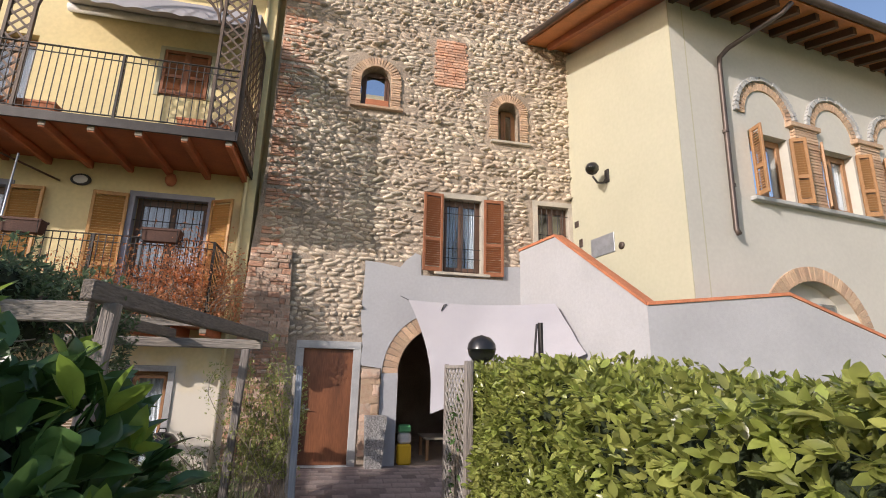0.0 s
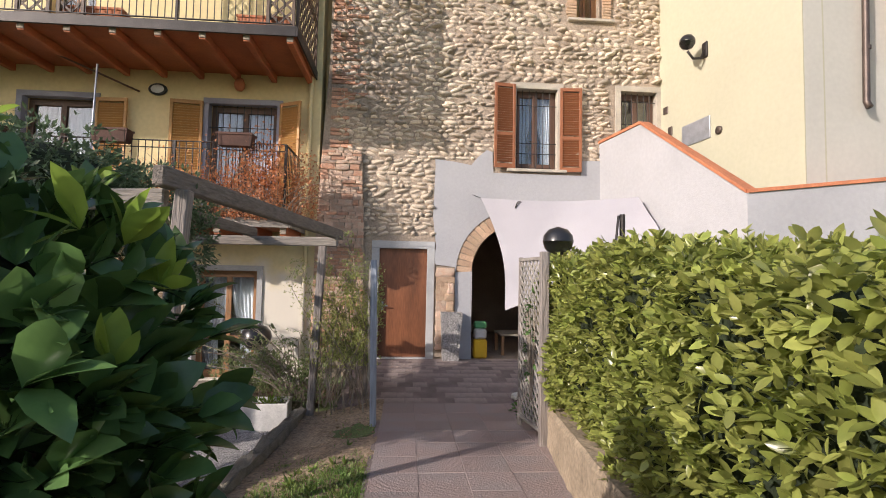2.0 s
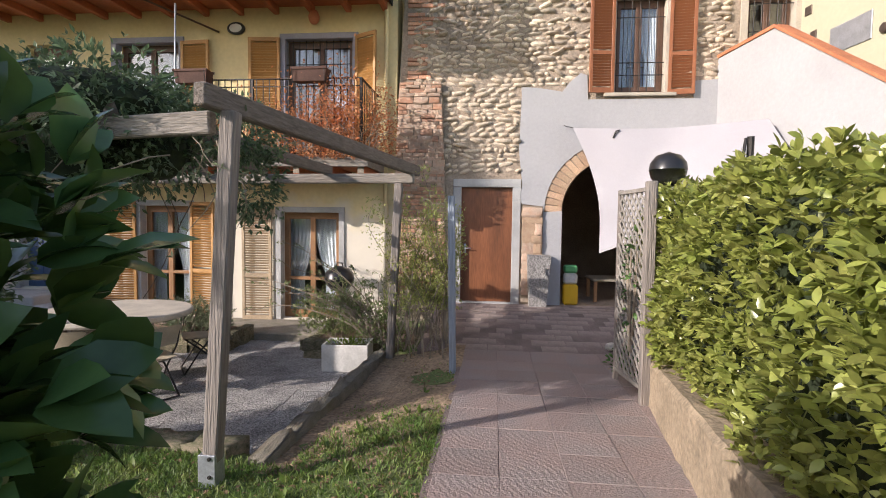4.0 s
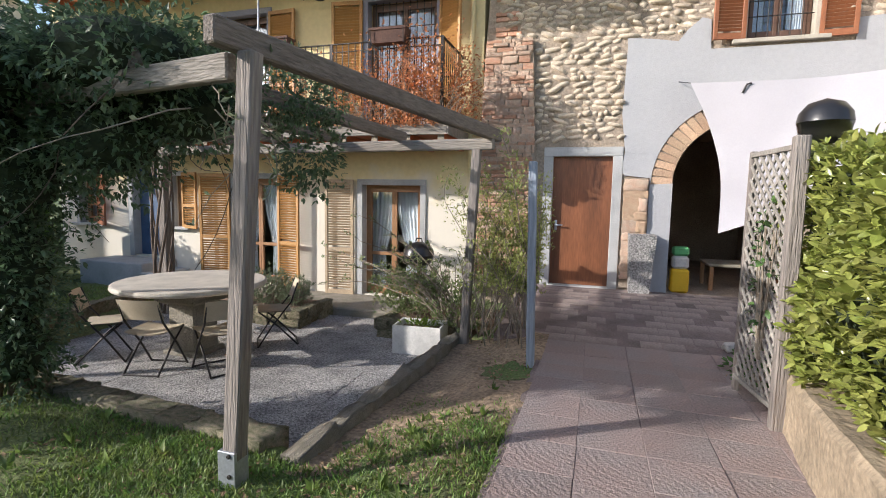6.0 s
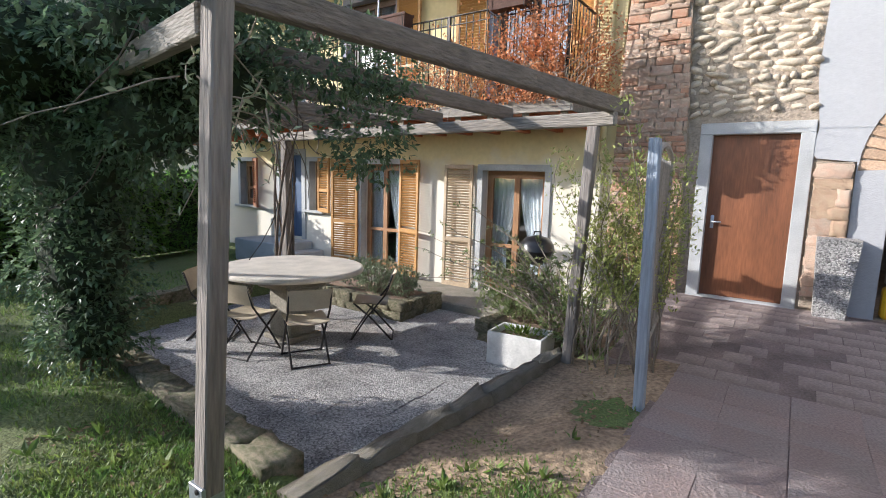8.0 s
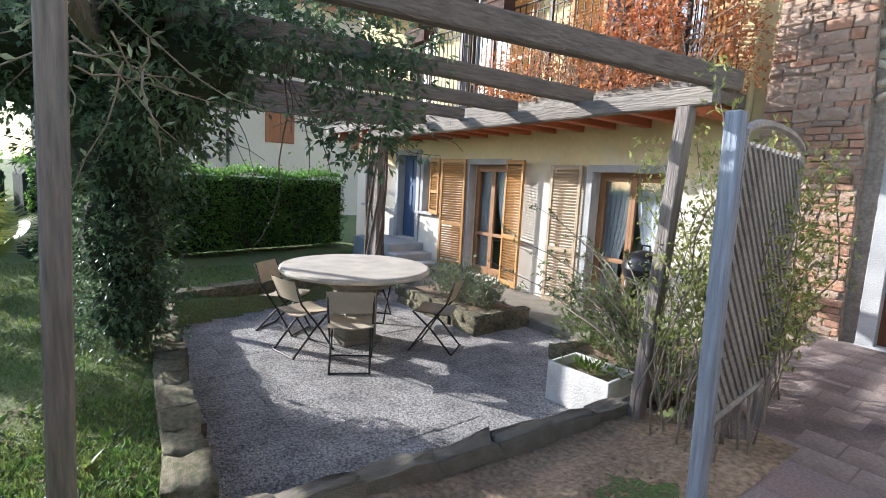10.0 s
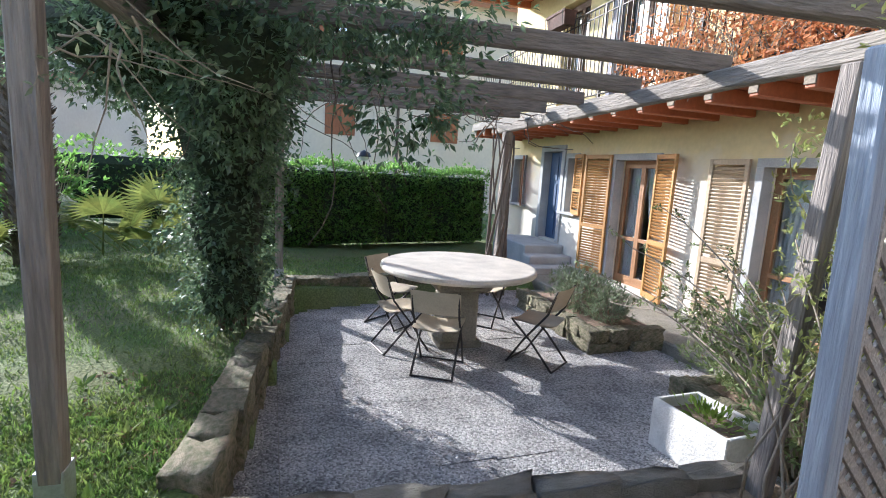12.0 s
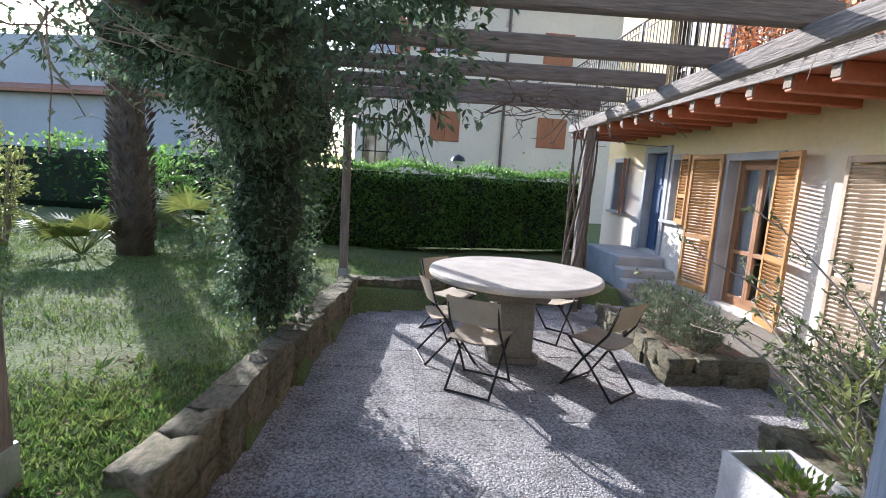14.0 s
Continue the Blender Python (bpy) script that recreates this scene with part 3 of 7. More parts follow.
BEIGESTONE = material("beige_stone", (0.50, 0.45, 0.37), 0.85, stain=(3, 0.25), grain=(80, 0.15), bump=(100, 0.2))
w = window("window_1", "barred casement with chestnut louvred shutters on the tower", T, 2.58, 3.42, 4.2, 5.86, WINDARK, stone=0.12, sill=0.06, midrail=0, bars=True, casing=BEIGESTONE)
shutter(w, T @ Matrix.Translation((2.56, 4.2, 0.035)), 0.43, 1.72, SHUTTER_RED, 8, "r")
shutter(w, T @ Matrix.Translation((3.46, 4.16, 0.035)), 0.43, 1.72, SHUTTER_RED, 6, "l")
window("window_2", "barred window with green blind in grey stone casing", T, 4.72, 5.48, 4.9, 5.9, WINDARK, stone=0.11, midrail=0, bars=True, curtains=False, casing=BEIGESTONE)
w = window("window_3", "small arched window with brick surround and flower box", T, 0.68, 1.30, 7.84, 8.80, WINDARK, depth=-0.2, curtains=False, leaves=1, midrail=0)
part("brick_surround", brick_arch(0.99, 8.48, 0.33, 0.34, 0.22, 7.84, T), ARCHBRICK, w, "ring of thin bricks")["kind"] = "stuff"
part("window_sill", Geo().box(0.45, 1.6, 7.76, 7.82, -0.1, 0.1, 0.01, T), ARCHBRICK, w)
part("flower_box", Geo().box(0.78, 1.28, 7.83, 7.98, -0.1, 0.06, 0.01, T), TERRACOTTA, w)
w = window("window_4", "small arched opening with brick surround", T, 3.98, 4.33, 7.4, 8.34, WINWOOD, depth=-0.3, curtains=False, leaves=1, midrail=0)
part("brick_surround", brick_arch(4.065, 8.12, 0.265, 0.26, 0.2, 7.4, T), ARCHBRICK, w, "ring of thin bricks")["kind"] = "stuff"
part("window_sill", Geo().box(3.62, 4.58, 7.32, 7.38, -0.1, 0.08, 0.01, T), BEIGESTONE, w)

# door of the tower
d = thing("door_1", "closed brown wooden door in a grey stone frame", "door", kind="structure")
part("door_leaf", Geo().box(-0.05, 0.88, 0.43, 2.55, -0.12, -0.07, 0.006, T), DOORWOOD, d)
part("door_frame", Geo().box(-0.19, -0.044, 0.4, 2.544, -0.2, 0.035, 0.006, T).box(0.874, 1.02, 0.4, 2.544, -0.2, 0.035, 0.006, T).box(-0.19, 1.02, 2.544, 2.69, -0.2, 0.035, 0.008, T), GREYSTONE, d, "grey stone frame")
part("threshold", Geo().box(-0.19, 1.02, 0.36, 0.43, -0.2, 0.08, 0.01, T), GREYSTONE, d)
part("door_handle", Geo().tube([T @ Vector((0.03, 1.42, -0.07)), T @ Vector((0.03, 1.42, -0.01)), T @ Vector((0.14, 1.42, -0.005))], 0.010, 8).box(0.01, 0.05, 1.33, 1.5, -0.07, -0.063, 0.002, T), GALV, d, "steel lever handle", True)

# arched passage under the tower
a = thing("arched_passage", "pointed brick arch of a dark cellar passage", "arch", kind="structure")
part("brick_ring", brick_arch(2.72, 2.1, 0.98, 0.98, 0.31, 2.1, T, 0.02, 30, False), ARCHBRICK, a, "ring of pale bricks")["kind"] = "stuff"
part("passage_vault", Geo().add([(1.6, 10.5, 0.4), (3.9, 10.5, 0.4), (3.9, 15, 0.4), (1.6, 15, 0.4), (1.6, 15, 3.3), (3.9, 15, 3.3), (1.6, 10.5, 3.3), (3.9, 10.5, 3.3)], [[0, 1, 2, 3], [3, 2, 5, 4], [0, 3, 4, 6], [2, 1, 7, 5], [4, 5, 7, 6]], TS), MORTAR, a)
pier = tagged(part("stone_pier", Geo().box(1.05, 1.40, 0.44, 2.2, -0.03, 0.035, 0.01, T), MORTAR), "rough stone pier between door and arch", "wall", "", "structure")

# ---- house front ----
HX0, HX1, HTOP = -11.0, -1.24, 10.4
HOLES = [rect(-3.44, -2.31, 0.0, 2.07), rect(-6.27, -5.27, 0.04, 2.17), rect(-7.84, -7.53, 1.1, 2.22), rect(-8.87, -8.09, 0.46, 2.35), rect(-10.42, -9.86, 1.1, 2.22),
         rect(-3.34, -2.06, 3.0, 5.30), rect(-6.7, -5.42, 3.0, 5.30), rect(-3.28, -2.38, 7.45, 8.5), rect(-6.3, -5.5, 6.0, 8.4), rect(-8.6, -7.6, 3.0, 5.3)]
solid("wall_house", fillet_bool(rect(HX0, HX1, -0.3, HTOP), HOLES, -0.4, 0, T), YELLOW, "sunlit yellow rendered house front", "wall", "structure")
w = window("window_5", "open french window with oak leaves, white curtains and louvred shutter", T, -3.44, -2.31, 0.0, 2.05, WINWOOD, stone=0.1)
shutter(w, T @ Matrix.Translation((-3.60, -0.03, 0.035)), 0.57, 2.17, SHUTTER_PALE, 3, "r")
w = window("window_6", "french window with oak leaves, white curtains and golden shutters", T, -6.27, -5.27, 0.04, 2.15, WINWOOD, stone=0.1)
shutter(w, T @ Matrix.Translation((-5.22, 0.03, 0.035)), 0.55, 2.19, SHUTTER, 12, "l")
shutter(w, T @ Matrix.Translation((-6.33, 0.12, 0.035)), 0.66, 2.12, SHUTTER, 9, "r")
w = window("window_7", "small window with an open golden shutter", T, -7.84, -7.53, 1.12, 2.20, WINWOOD, stone=0.09, sill=0.06, leaves=1)
shutter(w, T @ Matrix.Translation((-7.51, 1.10, 0.035)), 0.46, 1.16, SHUTTER, 12, "l")
w = window("window_8", "small window with dark shutter beyond the blue door", T, -10.42, -9.86, 1.12, 2.20, WINWOOD, stone=0.09, sill=0.06, leaves=1)
shutter(w, T @ Matrix.Translation((-9.83, 1.10, 0.035)), 0.52, 1.16, SHUTTER_RED, 25, "l")
d = thing("door_2", "blue panelled house door in a grey stone frame", "door", kind="structure")
part("door_leaf", Geo().box(-8.87, -8.09, 0.46, 2.34, -0.2, -0.15, 0.006, T), BLUEDOOR, d)
for i in range(2):
    for j in range(3):
        part("panel", Geo().box(-8.81 + i * 0.37, -8.81 + i * 0.37 + 0.29, 0.54 + j * 0.6, 1.06 + j * 0.6, -0.15, -0.135, 0.012, T), BLUEDOOR, d)
part("door_frame", Geo().box(-8.99, -8.864, 0.44, 2.344, -0.2, 0.035, 0.006, T).box(-8.096, -7.97, 0.44, 2.344, -0.2, 0.035, 0.006, T).box(-8.99, -7.97, 2.344, 2.47, -0.2, 0.035, 0.008, T), GREYSTONE, d, "grey stone frame")
BLUESTONE = material("violet_grey_stone", (0.33, 0.33, 0.40), 0.8, stain=(3, 0.2), grain=(80, 0.15), bump=(100, 0.12))
w = window("window_9", "barred french window with golden shutters on the first floor", T, -3.34, -2.06, 3.0, 5.28, WINDARK, stone=0.1, bars=True, casing=BLUESTONE, curtains=True, midrail=0.3)
shutter(w, T @ Matrix.Translation((-3.42, 3.02, 0.035)), 0.58, 2.28, SHUTTER, 6, "r")
shutter(w, T @ Matrix.Translation((-2.0, 3.02, 0.035)), 0.5, 2.28, SHUTTER, 30, "l")
w = window("window_10", "french window with golden shutters on the first floor", T, -6.7, -5.42, 3.0, 5.28, WINDARK, stone=0.1, casing=BLUESTONE, midrail=0.3)
shutter(w, T @ Matrix.Translation((-5.36, 3.02, 0.035)), 0.58, 2.26, SHUTTER, 4, "l")
w = window("window_11", "window with closed chestnut louvred shutters on the top floor", T, -3.28, -2.38, 7.46, 8.48, WINWOOD, stone=0.08, casing=CREAM, curtains=False)
shutter(w, T @ Matrix.Translation((-3.26, 7.48, 0.0)), 0.43, 1.0, SHUTTER_RED, 0, "l")
shutter(w, T @ Matrix.Translation((-2.40, 7.48, 0.0)), 0.43, 1.0, SHUTTER_RED, 0, "r")
window("window_12", "balcony door of the top floor", T, -6.3, -5.5, 6.0, 8.38, WINWOOD, curtains=True)
window("window_13", "french window at the far end of the first floor", T, -8.6, -7.6, 3.0, 5.28, WINDARK, curtains=True)

# the unseen rest of the house and tower
shell = Geo()
shell.box(-10.7, -10.4, FY + 0.4, 17, -0.3, 9.9, 0.01).box(-10.7, 5.4, 17, 17.3, -0.3, 11.9, 0.01).box(-1.3, -1.0, FY + 0.5, 17, -0.3, 11.9, 0.01).box(5.1, 5.4, FY + 0.5, 17, -0.3, 11.9, 0.01)
shell.box(-10.4, -1.3, FY + 0.4, 17, 2.55, 2.75, 0.01).box(-10.4, -1.3, FY + 0.4, 17, 5.4, 5.6, 0.01).box(-1.0, 5.1, FY + 0.5, 17, 3.5, 3.7, 0.01).box(-1.0, 5.1, FY + 0.5, 17, 6.6, 6.8, 0.01)
solid("wall_back", shell, YELLOW, "plain rendered walls and floors behind the fronts", "wall", "structure")
roof = thing("roof_1", "clay tiled roofs of house and tower", "roof", kind="structure")
part("house_roof", Geo().prism([(9.2, 10.0), (17.5, 13.0), (17.5, 13.2), (9.2, 10.2)], HX0 - 0.5, -1.15, Matrix(((0, 0, 1, 0), (1, 0, 0, 0), (0, 1, 0, 0), (0, 0, 0, 1)))), ROOFTILE, roof)
part("tower_roof", Geo().prism([(9.4, 12.02), (17.5, 14.4), (17.5, 14.6), (9.4, 12.22)], -1.6, 6.2, Matrix(((0, 0, 1, 0), (1, 0, 0, 0), (0, 1, 0, 0), (0, 0, 0, 1)))), ROOFTILE, roof)


# ---- balconies ----
def bar_mesh(h, r):
    me = Geo().box(-r, r, -r, r, 0, h, 0.001).mesh("baluster")
    me.materials.append(IRON)
    return me


def railing(b, x0, x1, y, z0, z1, step, side_to, posts):
    me = bar_mesh(z1 - z0 - 0.06, 0.006)
    part("handrail", Geo().box(x0, x1, y - 0.02, y + 0.02, z1 - 0.015, z1, 0.003).box(x1 - 0.02, x1 + 0.02, y, side_to, z1 - 0.015, z1, 0.003), IRON, b)
    part("upper_rail", Geo().box(x0, x1, y - 0.01, y + 0.01, z1 - 0.13, z1 - 0.115, 0.003), IRON, b)
    part("bottom_rail", Geo().box(x0, x1, y - 0.015, y + 0.015, z0 + 0.05, z0 + 0.065, 0.003).box(x1 - 0.015, x1 + 0.015, y, side_to, z0 + 0.05, z0 + 0.065, 0.003), IRON, b)
    n = int((x1 - x0) / step)
    for i in range(n):
        o = new("baluster", me)
        o.parent, o.location = b, (x0 + i * step, y, z0 + 0.06)
    for i in range(1, int((side_to - y) / step)):
        o = new("baluster", me)
        o.parent, o.location = b, (x1, y + i * step, z0 + 0.06)
    pm = bar_mesh(z1 - z0, 0.018)
    for x in posts:
        o = new("rail_post", pm)
        o.parent, o.location = b, (x, y, z0)


def balcony(label, x0, x1, y, z, drop, joists, edge_mat, fascia=0.12):
    b = thing("balcony", label, "balcony")
    part("slab", Geo().box(x0, x1, y + 0.03, FY - 0.003, z - 0.07, z, 0.005), CONCRETE, b)
    part("boarding", Geo().box(x0 + 0.02, x1 - 0.02, y + 0.05, FY - 0.003, z - 0.10, z - 0.074, 0.003), REDWOOD, b, "red-brown stained boards")
    part("fascia", Geo().box(x0, x1, y - 0.01, y + 0.027, z - fascia, z + 0.02, 0.005).box(x1 + 0.002, x1 + 0.03, y - 0.01, FY - 0.003, z - fascia, z + 0.02, 0.005), edge_mat, b)
    me = Geo().box(-0.05, 0.05, y + 0.06, FY - 0.003, z - 0.10 - drop, z - 0.103, 0.01).mesh("joist")
    me.materials.append(REDWOOD)
    tip = Geo().box(-0.05, 0.05, y + 0.045, y + 0.058, z - 0.10 - drop * 0.8, z - 0.103, 0.003).mesh("joist_end")
    tip.materials.append(TWIG)
    n = int((x1 - x0 - 0.16) / joists)
    for i in range(n + 1):
        for me_ in (me, tip):
            o = new(me_.name.split(".")[0], me_)
            o.parent, o.location = b, (x1 - 0.1 - i * joists, 0, 0)
    return b


b1 = balcony("first floor balcony with red rafters and iron railing", -10.0, -1.50, 8.88, 2.84, 0.16, 0.52, LONGWOOD, 0.13)
railing(b1, -10.0, -1.60, 8.93, 2.86, 4.08, 0.105, FY, (-1.60, -3.35, -5.1, -6.9, -8.7))
b2 = balcony("top floor balcony with stained timber joists and lattice screens", -10.3, -1.38, 8.38, 5.77, 0.13, 0.66, IRON, 0.14)
railing(b2, -10.2, -1.45, 8.44, 5.79, 6.93, 0.105, FY, (-3.2, -5.9, -7.4))


def lattice(b, m, w, h, mat, step=0.13, name="lattice_slat", half=0.012):
    """Crossed diagonal slats clipped to a panel, in its own plane (x along, y up)."""
    for s, d in ((1, 0.0), (-1, 0.014)):
        k = -h if s > 0 else 0.0
        while k < (w if s > 0 else w + h):
            u0, u1 = max(0, k if s > 0 else k - h), min(w, k + h if s > 0 else k)
            if u1 - u0 > 0.03:
                za, zb = ((u0 - k), (u1 - k)) if s > 0 else ((k - u0), (k - u1))
                L = math.hypot(u1 - u0, zb - za)
                g = Geo().box(-L / 2, L / 2, -half, half, d, d + 0.012, 0.001)
                o = part(name, g, mat, b)
                o.matrix_basis = m @ Matrix.Translation(((u0 + u1) / 2, (za + zb) / 2, 0)) @ Matrix.Rotation(math.atan2(zb - za, u1 - u0), 4, "Z")
            k += step * math.sqrt(2)


def lattice_screen(x0, x1, y, z0, z1, label, turn=0.0):
    s = thing("lattice_screen", label, "lattice", "lattice screens on the balcony")
    m = Matrix.Translation((x0, y, z0)) @ Matrix.Rotation(radians(turn), 4, "Z") @ Matrix.Rotation(radians(90), 4, "X")
    w, h = x1 - x0, z1 - z0
    part("screen_frame", Geo().box(0, 0.05, 0, h, -0.02, 0.035, 0.004, m).box(w - 0.05, w, 0, h, -0.02, 0.035, 0.004, m).box(0.05, w - 0.05, h - 0.05, h, -0.02, 0.035, 0.004, m).box(0.05, w - 0.05, 0, 0.05, -0.02, 0.035, 0.004, m).box(0.05, w - 0.05, h * 0.36, h * 0.36 + 0.04, -0.02, 0.03, 0.004, m), DARKLATTICE, s)
    lattice(s, m @ Matrix.Translation((0.03, 0.03, 0.0)), w - 0.06, h - 0.06, DARKLATTICE, 0.145, half=0.017)


lattice_screen(-1.86, -1.42, 8.47, 5.80, 8.4, "brown timber lattice screen beside the balcony rail")
lattice_screen(-4.95, -4.55, 8.47, 5.80, 8.4, "brown timber lattice screen beside the balcony rail")
lattice_screen(-5.55, -5.05, 8.47, 5.80, 8.4, "brown timber lattice screen beside the balcony rail")
lattice_screen(0, 1.55, 0, 0, 2.5, "brown timber lattice screen closing the balcony's end", 90)
bpy.data.objects["lattice_screen.003"].matrix_basis = Matrix.Translation((-1.40, 8.5, 5.80))
arch_top = thing("lattice_arch", "brown timber arch joining the balcony's lattice screens", "lattice")
pts = [(-4.55, 8.45, 7.62)] + [(-3.2 + 1.32 * math.cos(radians(a)), 8.45, 7.77 + 0.75 * math.sin(radians(a))) for a in range(180, -1, -15)]
part("arch_rail", Geo().tube(pts, 0.025, 6), DARKLATTICE, arch_top)
part("arch_rail", Geo().tube([(x, y, z + 0.28) for x, y, z in pts[1:]], 0.025, 6), DARKLATTICE, arch_top)
for i in range(1, len(pts) - 1):
    p, q = Vector(pts[i]), Vector(pts[i + 1]) + Vector((0, 0, 0.28))
    part("lattice_slat", Geo().tube([p, q], 0.012, 4), DARKLATTICE, arch_top)
    part("lattice_slat", Geo().tube([p + Vector((0, 0, 0.28)), q - Vector((0, 0, 0.28))], 0.012, 4), DARKLATTICE, arch_top)
aw = thing("awning", "rolled white awning with scalloped valance", "awning")
part("roller", Geo().tube([(-5.0, 10.0, 8.72), (-1.35, 10.0, 8.72)], 0.08, 12), WHITEBOX, aw, "", True)
vs, fs = [], []
for i in range(121):
    x = -4.95 + i * 0.03
    vs += [(x, 9.0, 8.49), (x, 8.99, 8.19 + 0.035 * abs(math.sin(i * 0.21)))]
fs = [[2 * i, 2 * i + 1, 2 * i + 3, 2 * i + 2] for i in range(120)]
part("valance", Geo().add(vs, fs), TARP, aw)
part("cloth", Geo().add([(-4.95, 9.99, 8.79), (-1.35, 9.99, 8.79), (-1.35, 9.0, 8.49), (-4.95, 9.0, 8.49)], [[0, 3, 2, 1]]), TARP, aw)

# ---- wing ----
C0 = Vector((5.72, 6.98))
C1 = Vector((5.34, FY))
WL = wall_frame(C1.x, C1.y, math.degrees(math.atan2(C0.y - C1.y, C0.x - C1.x))) @ Matrix.Diagonal((1, 0.972, 1, 1))
WLEN = (C0 - C1).length
WF = wall_frame(C0.x, C0.y, 7.5) @ Matrix.Diagonal((1, 0.985, 1, 1))
P, S0 = 1.83, 1.60
wing_holes = [rect(S0 + i * P, S0 + i * P + 0.98, 5.24, 6.52) for i in range(5)] + [arched(1.57, 3.87, 2.6, 2.72, 1.12, 16)]
solid("wall_wing_front", fillet_bool(rect(0.02, 11, 0, 8.80), wing_holes, -0.4, 0, WF), WINGWHITE, "pale rendered front of the side wing", "wall", "structure")
slope = math.tan(radians(16))
solid("wall_wing_side", fillet_bool([(0, 0), (WLEN - 0.003, 0), (WLEN - 0.003, 8.90), (0, 8.90 + WLEN * slope)], [], -0.35, 0, WL), CREAM, "cream rendered end wall of the side wing", "wall", "structure")
for i in range(5):
    x0, x1 = S0 + i * P, S0 + i * P + 0.98
    w = window("window_%d" % (20 + i), "casement under a brick arch with oak shutters", WF, x0, x1, 5.24, 6.52, WINWOOD, midrail=0, curtains=i != 0)
    part("arch_bricks", brick_arch((x0 + x1) / 2, 6.85, 0.70, 0.74, 0.09, 6.8, WF, 0.07, 28, False), GREYSTONE, w, "projecting hood of thin bricks")["kind"] = "stuff"
    part("arch_soffit", brick_arch((x0 + x1) / 2, 6.85, 0.52, 0.56, 0.17, 6.8, WF, 0.03, 26, False), ARCHBRICK, w)["kind"] = "stuff"
    for s, x in ((1, x1 + 0.01), (-1, x0 - 0.01)):
        if i == 0 and s < 0:
            shutter(w, WF @ Matrix.Translation((x, 5.24, 0.03)), 0.27, 1.28, SHUTTER_OAK, 75, "r")
        else:
            shutter(w, WF @ Matrix.Translation((x, 5.24, 0.03)), 0.27, 1.28, SHUTTER_OAK, 35, "l" if s > 0 else "r")
    g = Geo()
    z = 5.24
    while z < 6.78:
        g.box(x1 + 0.12, x1 + P - 1.10, z + 0.004, z + 0.056, -0.02, 0.09 + rnd.uniform(-0.008, 0.008), 0.005, WF)
        z += 0.06
    part("brick_pillar", g, ARCHBRICK, w, "pillar of thin bricks")["kind"] = "stuff"
    part("capital", Geo().box(x1 + 0.02, x1 + P - 1.0, 6.78, 6.88, -0.02, 0.12, 0.01, WF), ARCHBRICK, w)
solid("sill_band", Geo().box(S0 - 0.14, 9.9, 5.16, 5.237, -0.02, 0.11, 0.01, WF), GREYSTONE, "long grey stone sill under the arched windows", "sill", "structure")
ga = thing("garden_arch", "low brick arch with recessed window in the wing", "arch", kind="structure")
part("arch_ring", brick_arch(2.72, 2.72, 1.15, 1.12, 0.26, 2.7, WF, 0.03, 34, False), ARCHBRICK, ga)["kind"] = "stuff"
part("recess", Geo().box(1.52, 3.92, 2.5, 3.9, -0.3, -0.22, 0.01, WF), WINGWHITE, ga)
part("pane", Geo().box(1.92, 3.52, 2.62, 3.5, -0.215, -0.2, 0.004, WF), GLASS, ga)

solid("wing_back", Geo().box(11.0, 11.3, -6, 0, 0, 8, 0.01, Matrix.Translation((C0.x, C0.y, 0)) @ Matrix.Rotation(radians(7.5), 4, "Z") @ Matrix.Rotation(0, 4, "X")).box(0, 11, 7, 7.3, 0, 9, 0.01, Matrix.Translation((C0.x, C0.y, 0)) @ Matrix.Rotation(radians(7.5), 4, "Z")), WINGWHITE, "plain walls closing the wing", "wall", "structure")
R0 = Matrix.Translation((C0.x, C0.y, 0)) @ Matrix.Rotation(radians(7.5), 4, "Z")
roof2 = thing("roof_2", "tiled wing roof with deep timber eaves", "roof", kind="structure")
rs = lambda y0, lift: 8.66 + y0 * slope + lift
lie = Matrix(((0, 0, 1, 0), (1, 0, 0, 0), (0, 1, 0, 0), (0, 0, 0, 1)))
part("soffit_boards", Geo().prism([(-0.95, rs(-0.95, 0.10)), (7, rs(7, 0.10)), (7, rs(7, 0.13)), (-0.95, rs(-0.95, 0.13))], -0.95, 11.5, R0 @ lie), ORANGEWOOD, roof2, "orange-brown eaves boards")
part("tiles", Geo().prism([(-1.0, rs(-1.0, 0.135)), (7, rs(7, 0.135)), (7, rs(7, 0.25)), (-1.0, rs(-1.0, 0.25))], -1.0, 11.5, R0 @ lie), ROOFTILE, roof2)
raf = Geo().prism([(-0.85, rs(-0.85, -0.05)), (0.0, rs(0, -0.05)), (0.0, rs(0, 0.097)), (-0.85, rs(-0.85, 0.097))], -0.05, 0.05, lie).mesh("rafter")
raf.materials.append(WINDARK)
for i in range(22):
    o = new("rafter", raf)
    o.parent, o.matrix_basis = roof2, R0 @ Matrix.Translation((0.1 + i * 0.5, 0, 0))
side_raf = Geo().prism([(-0.9, rs(-0.9, -0.04)), (3.0, rs(3.0, -0.04)), (3.0, rs(3.0, 0.097)), (-0.9, rs(-0.9, 0.097))], -0.05, 0.05, lie).mesh("purlin")
side_raf.materials.append(REDWOOD)
o = new("verge_rafter", side_raf)
o.parent, o.matrix_basis = roof2, R0 @ Matrix.Translation((-0.5, 0, 0))
part("gutter", Geo().tube([R0 @ Vector((-1.06, -1.0, rs(-1.0, 0.16))), R0 @ Vector((-1.06, 5, rs(5, 0.16)))], 0.06, 10).tube([R0 @ Vector((-1.06, -1.06, rs(-1.0, 0.12))), R0 @ Vector((11.5, -1.06, rs(-1.0, 0.12)))], 0.07, 10), COPPER, roof2, "brown metal gutter", True)
